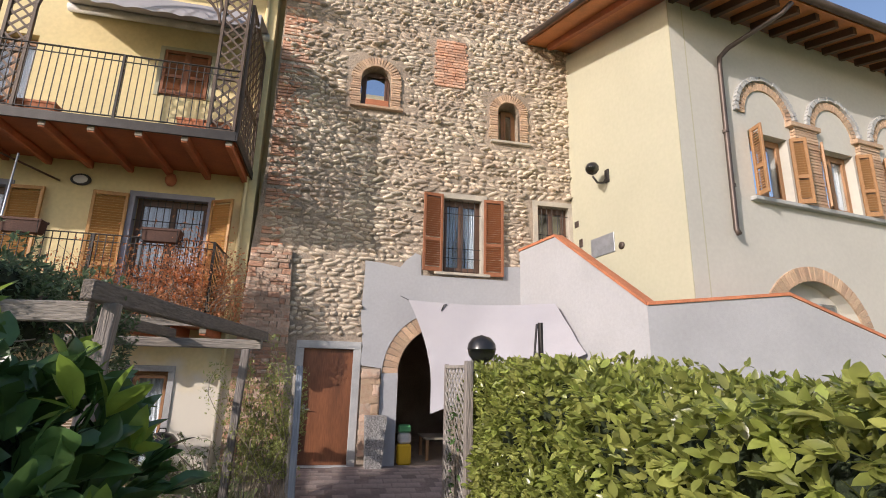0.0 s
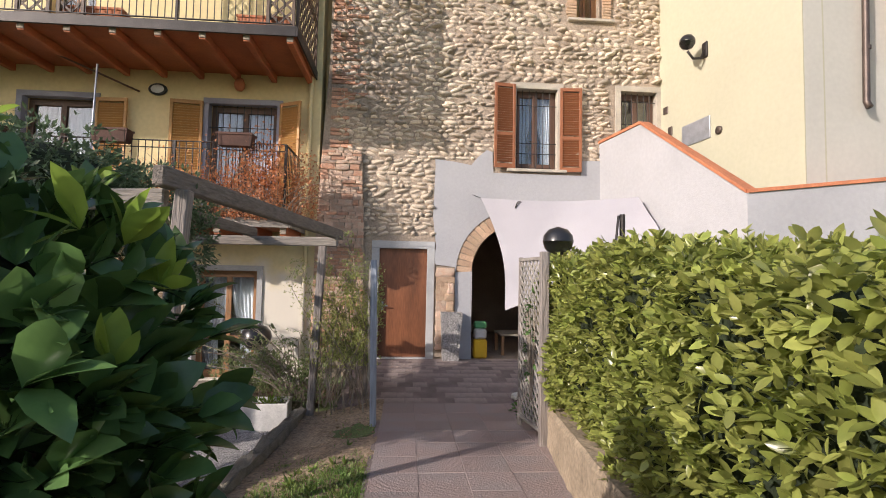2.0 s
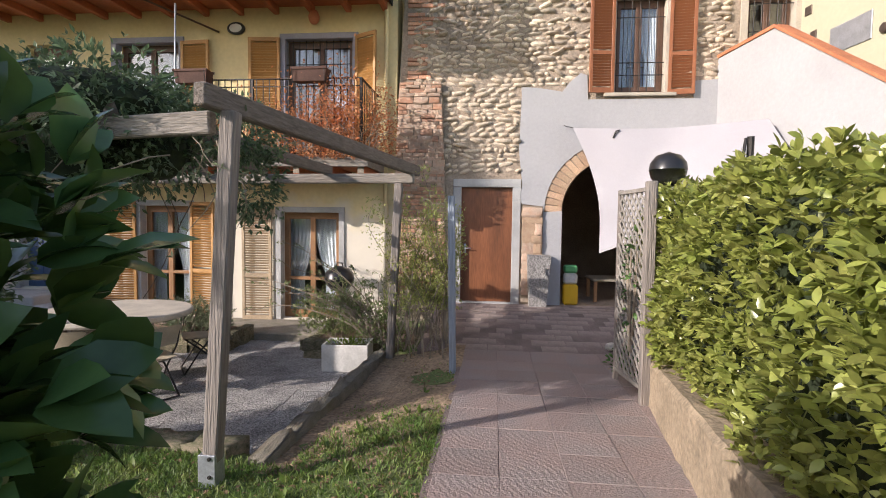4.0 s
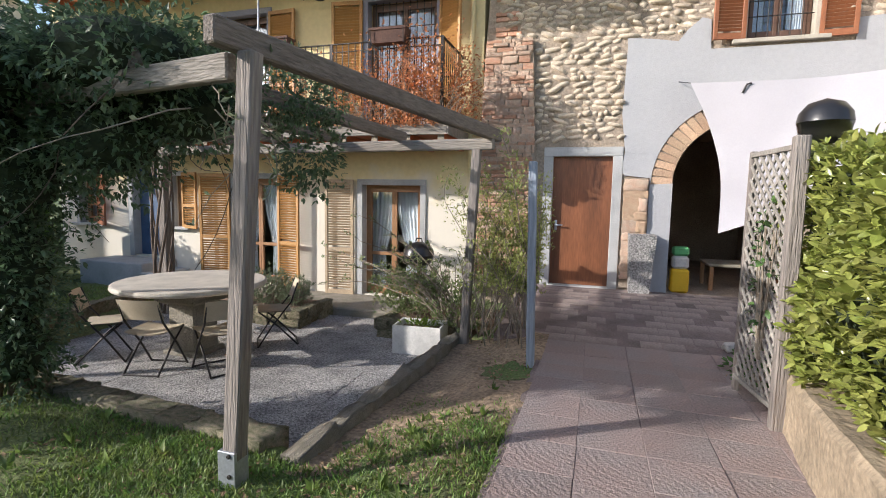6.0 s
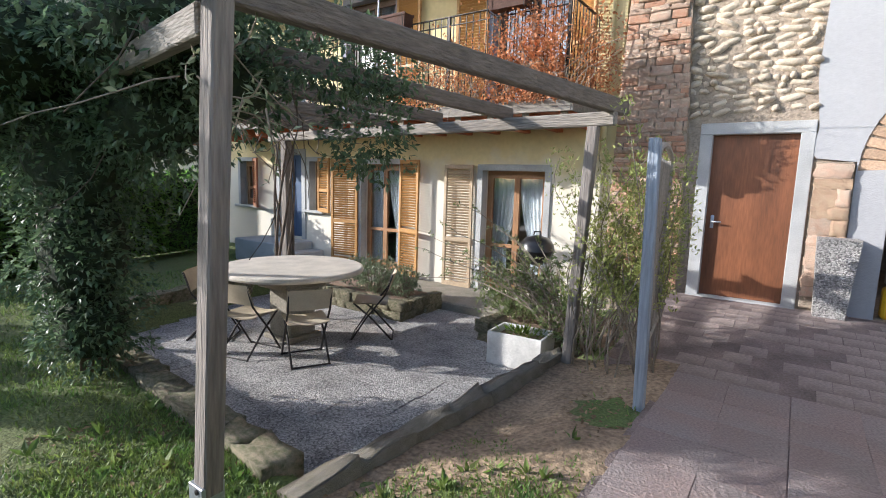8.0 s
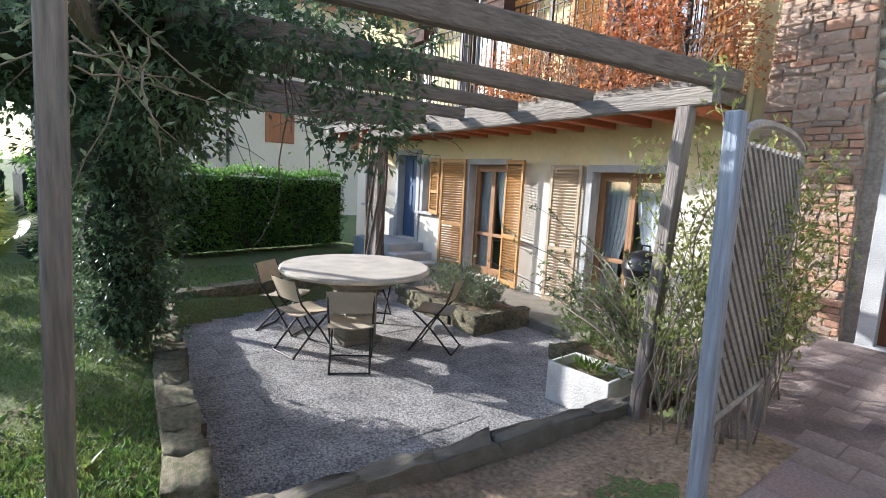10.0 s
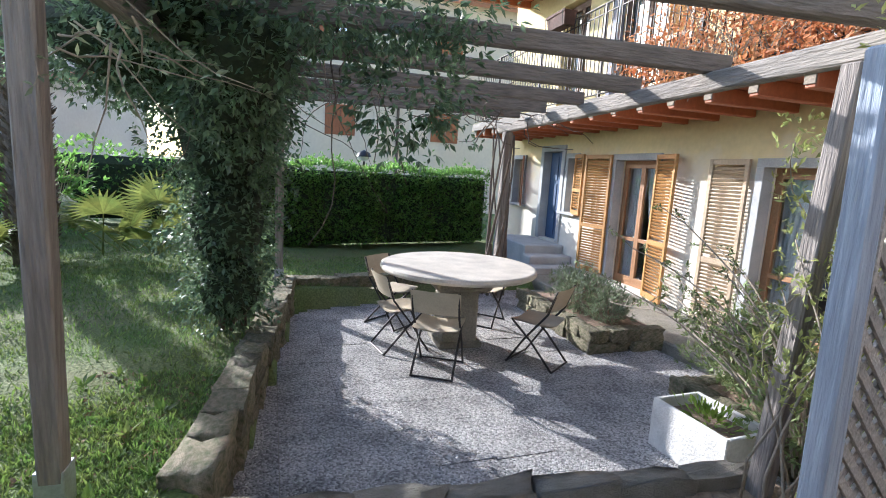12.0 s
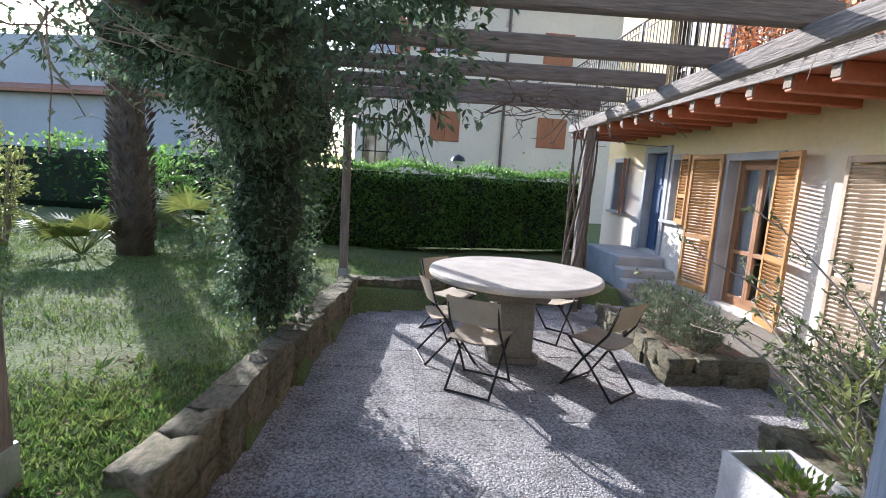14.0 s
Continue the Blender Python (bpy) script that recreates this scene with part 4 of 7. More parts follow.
pipe = thing("downpipe", "brown metal downpipe ending above the wall's middle", "pipe")
f2 = lambda s, z, d: WF @ Vector((s, z, d))
part("pipe", Geo().tube([f2(1.75, 8.5, 0.98), f2(1.65, 8.35, 0.85), f2(1.12, 7.95, 0.2), f2(1.02, 7.8, 0.10), f2(1.0, 7.6, 0.09), f2(0.93, 4.55, 0.09), f2(0.93, 4.46, 0.13)], 0.045, 10), COPPER, pipe, "", True)
for z in (6.3, 5.3):
    part("bracket", Geo().tube([f2(0.96, z, 0.09), f2(0.96, z + 0.05, 0.09)], 0.055, 10), COPPER, pipe)
sl = thing("wall_lamp", "globe wall lamp with dark cap on a curved bracket", "lamp")
sideP = lambda s, z, d: WL @ Vector((s, z, d))
part("bracket", Geo().tube([sideP(1.28, 6.15, 0.02), sideP(1.28, 6.0, 0.1), sideP(1.28, 5.98, 0.25), sideP(1.28, 6.1, 0.36)], 0.022, 8).box(1.22, 1.34, 6.02, 6.3, 0.0, 0.03, 0.006, WL), IRON, sl, "", True)
part("globe", Geo().lathe([(0.001, -0.13), (0.08, -0.105), (0.125, -0.04), (0.13, 0.0)], 18, Matrix.Translation(sideP(1.28, 6.26, 0.36))), GLASS, sl, "clear lower globe", True)
part("cap", Geo().lathe([(0.132, 0.0), (0.125, 0.05), (0.085, 0.105), (0.001, 0.132)], 18, Matrix.Translation(sideP(1.28, 6.26, 0.36))), BLACK, sl, "dark cap", True)
for nm, s0, s1, z0, z1, lab, cat, mt in (("meter_plate", 0.66, 1.38, 4.55, 4.95, "grey metal meter cover on the wall", "meter cover", GALV), ("vent_cover", 0.26, 0.38, 4.88, 5.06, "small grey vent cover", "vent", COPPER), ("vent_cover", 0.12, 0.26, 5.36, 5.5, "small grey vent cover", "vent", COPPER)):
    solid(nm, Geo().box(s0, s1, z0, z1, 0.002, 0.02, 0.004, WL), mt, lab, cat)
solid("round_vent", Geo().lathe([(0.07, 0.0), (0.07, 0.03), (0.05, 0.04), (0.001, 0.04)], 18, WL @ Matrix.Translation((1.58, 4.62, 0.002))), COPPER, "round dark wall vent", "vent", smooth=True)

# outside stair with its solid parapet
PARA = [(4.10, FY - 0.005, 4.62), (4.36, 8.90, 4.66), (4.76, 6.80, 3.12), (7.05, 6.60, 3.36), (8.9, 6.55, 2.70), (10.4, 6.5, 2.15)]
para = thing("stair_parapet", "white plastered parapet of the outside stair with terracotta coping", "parapet", kind="structure")
g, cop = Geo(), []
for (xa, ya, za), (xb, yb, zb) in zip(PARA, PARA[1:]):
    dvec = Vector((xb - xa, yb - ya, 0))
    nrm = Vector((-dvec.y, dvec.x, 0)).normalized() * 0.16
    for z_lo, z_a, z_b, o0, o1, tgt in ((0.2, za, zb, 0, 1, 0), (None, za, zb, -0.15, 1.15, 1)):
        A0, B0 = Vector((xa, ya, 0)) + nrm * o0, Vector((xb, yb, 0)) + nrm * o0
        A1, B1 = Vector((xa, ya, 0)) + nrm * o1, Vector((xb, yb, 0)) + nrm * o1
        lo_a, lo_b = (0.2, 0.2) if tgt == 0 else (z_a + 0.002, z_b + 0.002)
        hi_a, hi_b = (z_a, z_b) if tgt == 0 else (z_a + 0.05, z_b + 0.05)
        vs = [(*A0.xy, lo_a), (*B0.xy, lo_b), (*B1.xy, lo_b), (*A1.xy, lo_a), (*A0.xy, hi_a), (*B0.xy, hi_b), (*B1.xy, hi_b), (*A1.xy, hi_a)]
        gg = Geo().add(vs, [[0, 3, 2, 1], [4, 5, 6, 7], [0, 1, 5, 4], [1, 2, 6, 5], [2, 3, 7, 6], [3, 0, 4, 7]])
        part("parapet_wall" if tgt == 0 else "coping", gg, PLASTER if tgt == 0 else TERRACOTTA, para)

# ---- paving, low walls and pergola ----
PAVE = material("red_paving", (0.30, 0.225, 0.205), 0.9, stain=(1.6, 0.8), hue=(0.27, 0.24, 0.23), grain=(60, 0.25), bump=(60, 0.3), objvar=0.08)
JOINT = material("dusty_joint", (0.25, 0.195, 0.18), 0.95, stain=(3, 0.4), grain=(60, 0.3), bump=(60, 0.4))
_nt = PAVE.node_tree
_wave, _bump2 = _nt.nodes.new("ShaderNodeTexWave"), _nt.nodes.new("ShaderNodeBump")
_wave.wave_type, _wave.rings_direction = "RINGS", "Z"
_wave.inputs["Scale"].default_value, _wave.inputs["Distortion"].default_value, _wave.inputs["Detail"].default_value = 6.5, 1.2, 0.0
_map2 = _nt.nodes.new("ShaderNodeMapping")
_map2.inputs["Location"].default_value = (0.2, 0.2, 0)
_co2 = _nt.nodes.new("ShaderNodeTexCoord")
_nt.links.new(_co2.outputs["Object"], _map2.inputs[0])
_nt.links.new(_map2.outputs[0], _wave.inputs[0])
_nt.links.new(_wave.outputs["Fac"], _bump2.inputs["Height"])
_bump2.inputs["Strength"].default_value, _bump2.inputs["Distance"].default_value = 0.2, 0.008
_b = _nt.nodes["Principled BSDF"]
_nt.links.new(_b.inputs["Normal"].links[0].from_socket, _bump2.inputs["Normal"])
_nt.links.new(_bump2.outputs[0], _b.inputs["Normal"])
path = thing("path", "reddish textured paving leading to the tower door", "path", kind="structure")
apron = thing("pavement", "worn paving in front of the tower", "pavement", kind="structure")
patio = thing("patio_floor", "sunken patio of pebbled concrete tiles", "floor", kind="structure")


def tile_mesh(w, mat, name):
    me = Geo().box(-w / 2 + 0.002, w / 2 - 0.002, -w / 2 + 0.002, w / 2 - 0.002, -0.05, 0, 0.002).mesh(name)
    me.materials.append(mat)
    return me


def bed_strip(parent, x0, x1, ys, drop=0.008):
    g = Geo()
    for ya, yb in zip(ys, ys[1:]):
        za, zb = float(path_z(ya)) - drop, float(path_z(yb)) - drop
        g.add([(x0, ya, za), (x1, ya, za), (x1, yb, zb), (x0, yb, zb), (x0, ya, za - 0.1), (x1, ya, za - 0.1), (x1, yb, zb - 0.1), (x0, yb, zb - 0.1)],
              [[0, 1, 2, 3], [0, 4, 5, 1], [1, 5, 6, 2], [2, 6, 7, 3], [3, 7, 4, 0]])
    part("joint_bed", g, JOINT, parent)


# pergola
pergola = thing("pergola", "weathered grey timber pergola over the patio", "pergola")


def post(name, x, y, z0, z1, s, mat, parent, foot=0.0, label="", lean=(0, 0)):
    """lean: how far the head stands off from the foot along x and y."""
    kx, ky = lean[0] / (z1 - z0), lean[1] / (z1 - z0)
    tilt = Matrix(((1, 0, kx, -kx * z0), (0, 1, ky, -ky * z0), (0, 0, 1, 0), (0, 0, 0, 1)))
    o = part(name, Geo().box(x - s / 2, x + s / 2, y - s / 2, y + s / 2, z0 + foot * 0.6, z1, 0.008, tilt), mat, parent, label)
    if foot:
        f = part("post_foot", Geo().box(x - s / 2 - 0.008, x + s / 2 + 0.008, y - s / 2 - 0.008, y + s / 2 + 0.008, z0 - 0.05, z0 + foot, 0.003), GALV, o, "galvanised steel post shoe")
        for dz in (0.07, 0.18):
            part("bolt", Geo().lathe([(0.012, 0), (0.012, 0.008), (0.001, 0.01)], 8, Matrix.Translation((x + 0.02, y - s / 2 - 0.008, z0 + dz)) @ Matrix.Rotation(radians(90), 4, "X")), IRON, o)
    return o


def beam(a, b, w, h, mat, parent, name="beam"):
    a, b = Vector(a), Vector(b)
    L = (b - a).length
    m = Matrix.Translation(a) @ (b - a).to_track_quat("Y", "Z").to_matrix().to_4x4()
    return part(name, Geo().box(-w / 2, w / 2, 0, L, -h / 2, h / 2, 0.01, m), mat, parent)


post("post", -1.19, 4.08, 0.27, 2.50, 0.093, GREYWOOD, pergola, 0.20, lean=(0.12, 0.05))
post("post", -0.80, 7.39, 0.0, 2.345, 0.095, GREYWOOD, pergola, lean=(0.09, 0.06))
post("post", -5.50, 7.82, 0.0, 2.345, 0.12, GREYWOOD, pergola)
post("post", -5.60, 4.82, 0.2, 2.40, 0.10, GREYWOOD, pergola, 0.2)
beam((-1.19, 4.14, 2.44), (-5.9, 4.86, 2.40), 0.07, 0.135, LONGWOOD, pergola)
beam((-0.52, 7.45, 2.405), (-5.9, 7.83, 2.405), 0.085, 0.12, LONGWOOD, pergola)
beam((-1.16, 3.95, 2.565), (-0.52, 7.70, 2.52), 0.085, 0.13, BEAMWOOD, pergola)
for i, xf in enumerate((-1.66, -2.54, -3.37, -4.13, -4.80)):
    xn = -1.95 - i * 0.86
    beam((xn, 4.12 + (i + 1) * 0.12, 2.565), (xf, 7.66, 2.52), 0.075, 0.12, BEAMWOOD, pergola, "rafter")

# trellis beside the path
tr = thing("trellis", "bluish weathered post with a woven trellis panel", "trellis")
post("post", 0.07, 6.52, 0.2, 2.145, 0.072, BLUEPOST, tr, lean=(-0.04, -0.01))
post("post", -0.13, 7.70, 0.3, 1.15, 0.07, GREYWOOD, tr)
mt = Matrix.Translation((0.025, 6.57, 0.68)) @ Matrix.Rotation(radians(97), 4, "Z") @ Matrix.Rotation(radians(90), 4, "X")
lattice(tr, mt, 1.10, 1.34, LATTICE, 0.062, half=0.016)
arch_pts = [(0.0, 0.0, 0.02), (0.0, 1.34, 0.02)] + [(0.55 - 0.55 * math.cos(radians(a)), 1.36 + 0.10 * math.sin(radians(a)), 0.02) for a in range(15, 180, 15)] + [(1.10, 1.34, 0.02), (1.10, 0.0, 0.02), (0, 0, 0.02)]
part("panel_frame", Geo().tube([mt @ Vector(p) for p in arch_pts], 0.022, 6), LATTICE, tr)
tg = thing("trellis_gate", "narrow grey lattice panel with ivy beside the hedge", "trellis")
post("post", 1.80, 5.70, 0.3, 2.24, 0.085, GREYWOOD, tg)
post("post", 1.735, 6.45, 0.25, 2.21, 0.05, GREYWOOD, tg)
m2 = Matrix.Translation((1.80, 5.75, 0.44)) @ Matrix.Rotation(radians(97.3), 4, "Z") @ Matrix.Rotation(radians(90), 4, "X")
lattice(tg, m2, 0.68, 1.72, LATTICE, 0.075)
part("panel_frame", Geo().box(0, 0.68, -0.03, 0.005, -0.012, 0.02, 0.003, m2), LATTICE, tg)
part("panel_frame", Geo().box(0, 0.68, 1.72, 1.755, -0.012, 0.02, 0.003, m2), LATTICE, tg)

# low wall under the hedge
lw = bmesh.new()
sec = [(0.0, 0.0), (0.01, 0.20), (0.0, 0.41), (0.025, 0.445), (0.14, 0.45), (0.25, 0.44), (0.27, 0.30)]
rows = []
for i in range(85):
    y = -2.2 + i * 0.1
    xw = 1.13 + 0.122 * y
    rows.append([lw.verts.new((xw + a + 0.012 * noise.noise((y * 3, b * 7, 0)) + 0.01 * noise.noise((y * 11, b * 13, 3)), y, b + FALL * (FY - y) + 0.015 * noise.noise((y * 2.2, a * 9, 5)) * (b > 0.1))) for a, b in sec])
for r0, r1 in zip(rows, rows[1:]):
    for j in range(len(sec) - 1):
        lw.faces.new((r0[j], r0[j + 1], r1[j + 1], r1[j]))
lw.faces.new(rows[-1])
lw.faces.new(rows[0][::-1])
bmesh.ops.recalc_face_normals(lw, faces=lw.faces)
me = bpy.data.meshes.new("low_wall")
lw.to_mesh(me)
lw.free()
solid("low_wall", me, LOWWALL, "cracked rendered low wall retaining the hedge bed", "wall", "structure", smooth=False)


# stones of the patio's walls and beds: a few shapes, used again
def rock_mesh(seed, mat, name="stone"):
    bm = bmesh.new()
    bmesh.ops.create_cube(bm, size=1.0)
    bmesh.ops.subdivide_edges(bm, edges=bm.edges, cuts=2, use_grid_fill=True)
    for v in bm.verts:
        d = v.co.normalized()
        v.co = v.co * 0.93 + d * 0.035 + d * 0.20 * noise.noise(v.co * 3.1 + Vector((seed * 3.7, 0, 0)))
    me = bpy.data.meshes.new(name)
    bm.to_mesh(me)
    bm.free()
    me.polygons.foreach_set("use_smooth", np.full(len(me.polygons), seed % 3 != 0))
    me.materials.append(mat)
    return me


ROCKS = [rock_mesh(i, WALLSTONE) for i in range(6)]


def stone_wall(parent, a, b, z0, z1, thick, courses, length):
    a, b = Vector((*a, 0)), Vector((*b, 0))
    L, way = (b - a).length, (b - a).normalized()
    turn = math.degrees(math.atan2(way.y, way.x))
    h = (z1 - z0) / courses
    for c in range(courses):
        s = -rnd.uniform(0, 0.15)
        while s < L:
            w = length * rnd.uniform(0.7, 1.35)
            o = new("stone", rnd.choice(ROCKS))
            p = a + way * (s + w / 2)
            o.parent = parent
            o.matrix_basis = pose(p.x + rnd.uniform(-0.015, 0.015), p.y + rnd.uniform(-0.015, 0.015), z0 + h * (c + 0.5), rnd.uniform(-2, 2), rnd.uniform(-2, 2), turn + rnd.uniform(-4, 4)) @ Matrix.Diagonal((w * 1.02, thick * rnd.uniform(0.9, 1.1), h * rnd.uniform(1.0, 1.12), 1))
            s += w


pw = thing("patio_wall", "mossy stone wall round the sunken patio", "wall", kind="structure")
stone_wall(pw, (-1.35, 4.56), (-5.50, 4.92), PATIO_Z - 0.05, 0.30, 0.22, 2, 0.27)
stone_wall(pw, (-5.60, 4.92), (-6.25, 7.9), PATIO_Z - 0.05, 0.26, 0.20, 2, 0.29)
kerb = thing("patio_kerb", "worn mossy concrete kerb along the patio", "kerb", kind="structure")
KERBS = [rock_mesh(40 + i, CONCRETE, "kerb_stone") for i in range(4)]
for i in range(7):
    y = 4.42 + i * 0.44
    o = new("kerb_stone", KERBS[i % 4])
    o.parent = kerb
    o.matrix_basis = pose(-1.05 + 0.05 * (y - 4.4), y + 0.2, 0.125 - 0.008 * i, 0, rnd.uniform(-2, 2), 87 + rnd.uniform(-2, 2)) @ Matrix.Diagonal((0.45, 0.14, 0.32, 1))
bed = thing("flower_bed", "low mossy stone bed of silvery lavender beside the house", "flower bed", "beds at the house")
stone_wall(bed, (-5.2, 8.14), (-3.50, 8.10), PATIO_Z - 0.02, 0.17, 0.15, 2, 0.24)
stone_wall(bed, (-3.46, 8.08), (-3.46, 8.95), PATIO_Z - 0.02, 0.17, 0.15, 2, 0.24)
part("soil", Geo().box(-5.25, -3.50, 8.14, 8.95, PATIO_Z, 0.14, 0.02), SOIL, bed)
bed2 = thing("flower_bed", "rough stone bed of rosemary beside the patio", "flower bed", "beds at the house")
stone_wall(bed2, (-2.08, 8.13), (-1.15, 8.13), PATIO_Z - 0.02, 0.16, 0.15, 2, 0.22)
stone_wall(bed2, (-2.12, 8.15), (-2.12, 9.0), PATIO_Z - 0.02, 0.16, 0.15, 2, 0.22)
part("soil", Geo().box(-2.10, -0.6, 8.13, 9.3, PATIO_Z - 0.1, 0.15, 0.02), SOIL, bed2)
terr = solid("terrace", Geo().box(-6.9, -1.3, 8.97, FY - 0.003, -0.3, 0.04, 0.02), CONCRETE, "concrete strip along the house front", "floor", "structure")
st = thing("entrance_steps", "pale stone steps and landing at the blue door", "steps", kind="structure")
part("step", Geo().box(-9.2, -7.6, 9.25, FY - 0.003, -0.1, 0.46, 0.02), GREYSTONE, st)
part("step", Geo().box(-7.6, -7.25, 9.2, FY - 0.003, -0.1, 0.30, 0.02), GREYSTONE, st)
part("step", Geo().box(-7.25, -6.9, 9.15, FY - 0.003, -0.28, 0.15, 0.02), GREYSTONE, st)


# ---- things on the patio ----
STONETOP = material("pale_stone_top", (0.55, 0.50, 0.42), 0.7, stain=(5, 0.25), grain=(60, 0.12), bump=(60, 0.12))
tb = thing("garden_table", "round pale stone table on a square pedestal", "table", at=Matrix.Translation((-3.95, 6.70, PATIO_Z)))
part("tabletop", Geo().lathe([(0.001, 0.80), (0.74, 0.80), (0.815, 0.80), (0.83, 0.81), (0.836, 0.83), (0.828, 0.856), (0.81, 0.864), (0.5, 0.865), (0.001, 0.865)], 48), STONETOP, tb)
part("pedestal", Geo().box(-0.19, 0.19, -0.19, 0.19, 0.0, 0.62, 0.02).box(-0.30, 0.30, -0.30, 0.30, 0.62, 0.80, 0.03).box(-0.24, 0.24, -0.24, 0.24, 0.0, 0.06, 0.02), CONCRETE, tb)
CANVAS = material("beige_canvas", (0.50, 0.42, 0.30), 0.85, stain=(5, 0.2), grain=(80, 0.1), bump=(120, 0.12))


def folding_chair(at):
    """Folding steel chair, its back at -y, looking along +y."""
    c = thing("folding_chair", "folding chair with beige slung seat and thin dark steel legs", "chair", "chairs round the table", at)
    for s in (-1, 1):
        x = s * 0.21
        part("back_leg", Geo().tube([(x, 0.24, 0.0), (x, 0.06, 0.28), (x, -0.16, 0.56), (x, -0.24, 0.80)], 0.011, 6), IRON, c, "", True)
        part("front_leg", Geo().tube([(x * 0.9, -0.24, 0.0), (x * 0.9, 0.0, 0.26), (x * 0.9, 0.22, 0.445)], 0.011, 6), IRON, c, "", True)
    part("foot_bar", Geo().tube([(-0.21, 0.24, 0.012), (0.21, 0.24, 0.012)], 0.010, 6), IRON, c)
    part("foot_bar", Geo().tube([(-0.19, -0.24, 0.012), (0.19, -0.24, 0.012)], 0.010, 6), IRON, c)
    vs, fs = [], []
    for i in range(9):
        for j in range(7):
            u, v = i / 8, j / 6
            vs.append((-0.215 + 0.43 * u, -0.17 + 0.40 * v, 0.45 - 0.03 * math.sin(math.pi * u) + 0.01 * v))
    fs = [[i * 7 + j, (i + 1) * 7 + j, (i + 1) * 7 + j + 1, i * 7 + j + 1] for i in range(8) for j in range(6)]
    part("seat", Geo().add(vs, fs).add([(x, y, z - 0.012) for x, y, z in vs], [f[::-1] for f in fs]), CANVAS, c, "slung canvas seat", True)
    vs = [(-0.225 + 0.45 * i / 8, -0.165 - 0.085 * j / 3 - 0.03 * math.sin(math.pi * i / 8), 0.58 + 0.22 * j / 3) for i in range(9) for j in range(4)]
    fs = [[i * 4 + j, (i + 1) * 4 + j, (i + 1) * 4 + j + 1, i * 4 + j + 1] for i in range(8) for j in range(3)]
    part("backrest", Geo().add(vs, fs).add([(x, y + 0.012, z) for x, y, z in vs], [f[::-1] for f in fs]), CANVAS, c, "canvas back band", True)
    return c


ch = folding_chair(pose(-3.22, 6.30, PATIO_Z, 0, 0, 62))
copy_thing(ch, pose(-3.86, 6.06, PATIO_Z, 0, 0, 12))
copy_thing(ch, pose(-3.26, 7.36, PATIO_Z, 0, 0, 128))
copy_thing(ch, pose(-4.62, 7.30, PATIO_Z, 0, 0, 225))
copy_thing(ch, pose(-4.66, 6.12, PATIO_Z, 0, 0, 310))

pl = thing("planter_box", "square white concrete planter of low green plants", "planter", at=pose(-1.42, 7.68, PATIO_Z, 0, 0, 4))
g = Geo().box(-0.30, 0.30, -0.21, -0.18, 0, 0.35, 0.006).box(-0.30, 0.30, 0.18, 0.21, 0, 0.35, 0.006).box(-0.30, -0.27, -0.18, 0.18, 0, 0.35, 0.006).box(0.27, 0.30, -0.18, 0.18, 0, 0.35, 0.006)
part("box", g, WHITEBOX, pl)
part("soil", Geo().box(-0.268, 0.268, -0.178, 0.178, 0.02, 0.28, 0.01), SOIL, pl)

bq = thing("kettle_grill", "black kettle barbecue on thin legs beside the window", "grill", at=Matrix.Translation((-2.10, 9.45, 0.35)) @ Matrix.Diagonal((0.9, 0.9, 0.9, 1)))
part("bowl", Geo().lathe([(0.02, 0.36), (0.16, 0.40), (0.25, 0.50), (0.275, 0.60)], 24), BLACK, bq, "", True)
part("lid", Geo().lathe([(0.28, 0.605), (0.26, 0.71), (0.18, 0.80), (0.05, 0.84), (0.001, 0.842)], 24), BLACK, bq, "domed black lid", True)
part("lid_handle", Geo().tube([(-0.06, 0, 0.84), (-0.05, 0, 0.90), (0.05, 0, 0.90), (0.06, 0, 0.84)], 0.012, 8), IRON, bq)
for a in (90, 210, 330):
    part("leg", Geo().tube([(0.2 * math.cos(radians(a)), 0.2 * math.sin(radians(a)), 0.44), (0.28 * math.cos(radians(a)), 0.28 * math.sin(radians(a)), -0.345)], 0.012, 6), GALV, bq)

# ---- by the tower ----
bl = solid("pebble_planter", Geo().add([(1.09, 9.70, 0.46), (1.37, 9.70, 0.46), (1.37, 10.0, 0.46), (1.09, 10.0, 0.46), (1.05, 9.66, 1.33), (1.43, 9.66, 1.33), (1.43, 10.04, 1.33), (1.05, 10.04, 1.33)],
        [[0, 3, 2, 1], [4, 5, 6, 7], [0, 1, 5, 4], [1, 2, 6, 5], [2, 3, 7, 6], [3, 0, 4, 7]]), GRAVELLY, "tall tapered pebble-dashed concrete planter", "planter")
YEL = material("yellow_plastic", (0.80, 0.48, 0.02), 0.5, stain=(5, 0.15), grain=(40, 0.05), bump=(40, 0.03))
GRN = material("green_plastic", (0.10, 0.36, 0.14), 0.5, stain=(5, 0.15), grain=(40, 0.05), bump=(40, 0.03))
cr = thing("canister", "yellow canister with white top and green cap", "canister", at=Matrix.Translation((1.84, 10.30, 0.44)))
part("body", Geo().box(-0.13, 0.13, -0.1, 0.1, 0, 0.36, 0.03), YEL, cr)
part("neck", Geo().box(-0.12, 0.12, -0.09, 0.09, 0.362, 0.56, 0.05), WHITEBOX, cr)
part("cap", Geo().box(-0.12, 0.12, -0.08, 0.08, 0.562, 0.70, 0.04), GRN, cr)
bn = thing("low_table", "dim low glass-topped table in the passage", "table", at=Matrix.Translation((2.9, 11.0, 0.40)))
part("tabletop", Geo().box(-0.6, 0.6, -0.4, 0.4, 0.42, 0.46, 0.01), CONCRETE, bn)
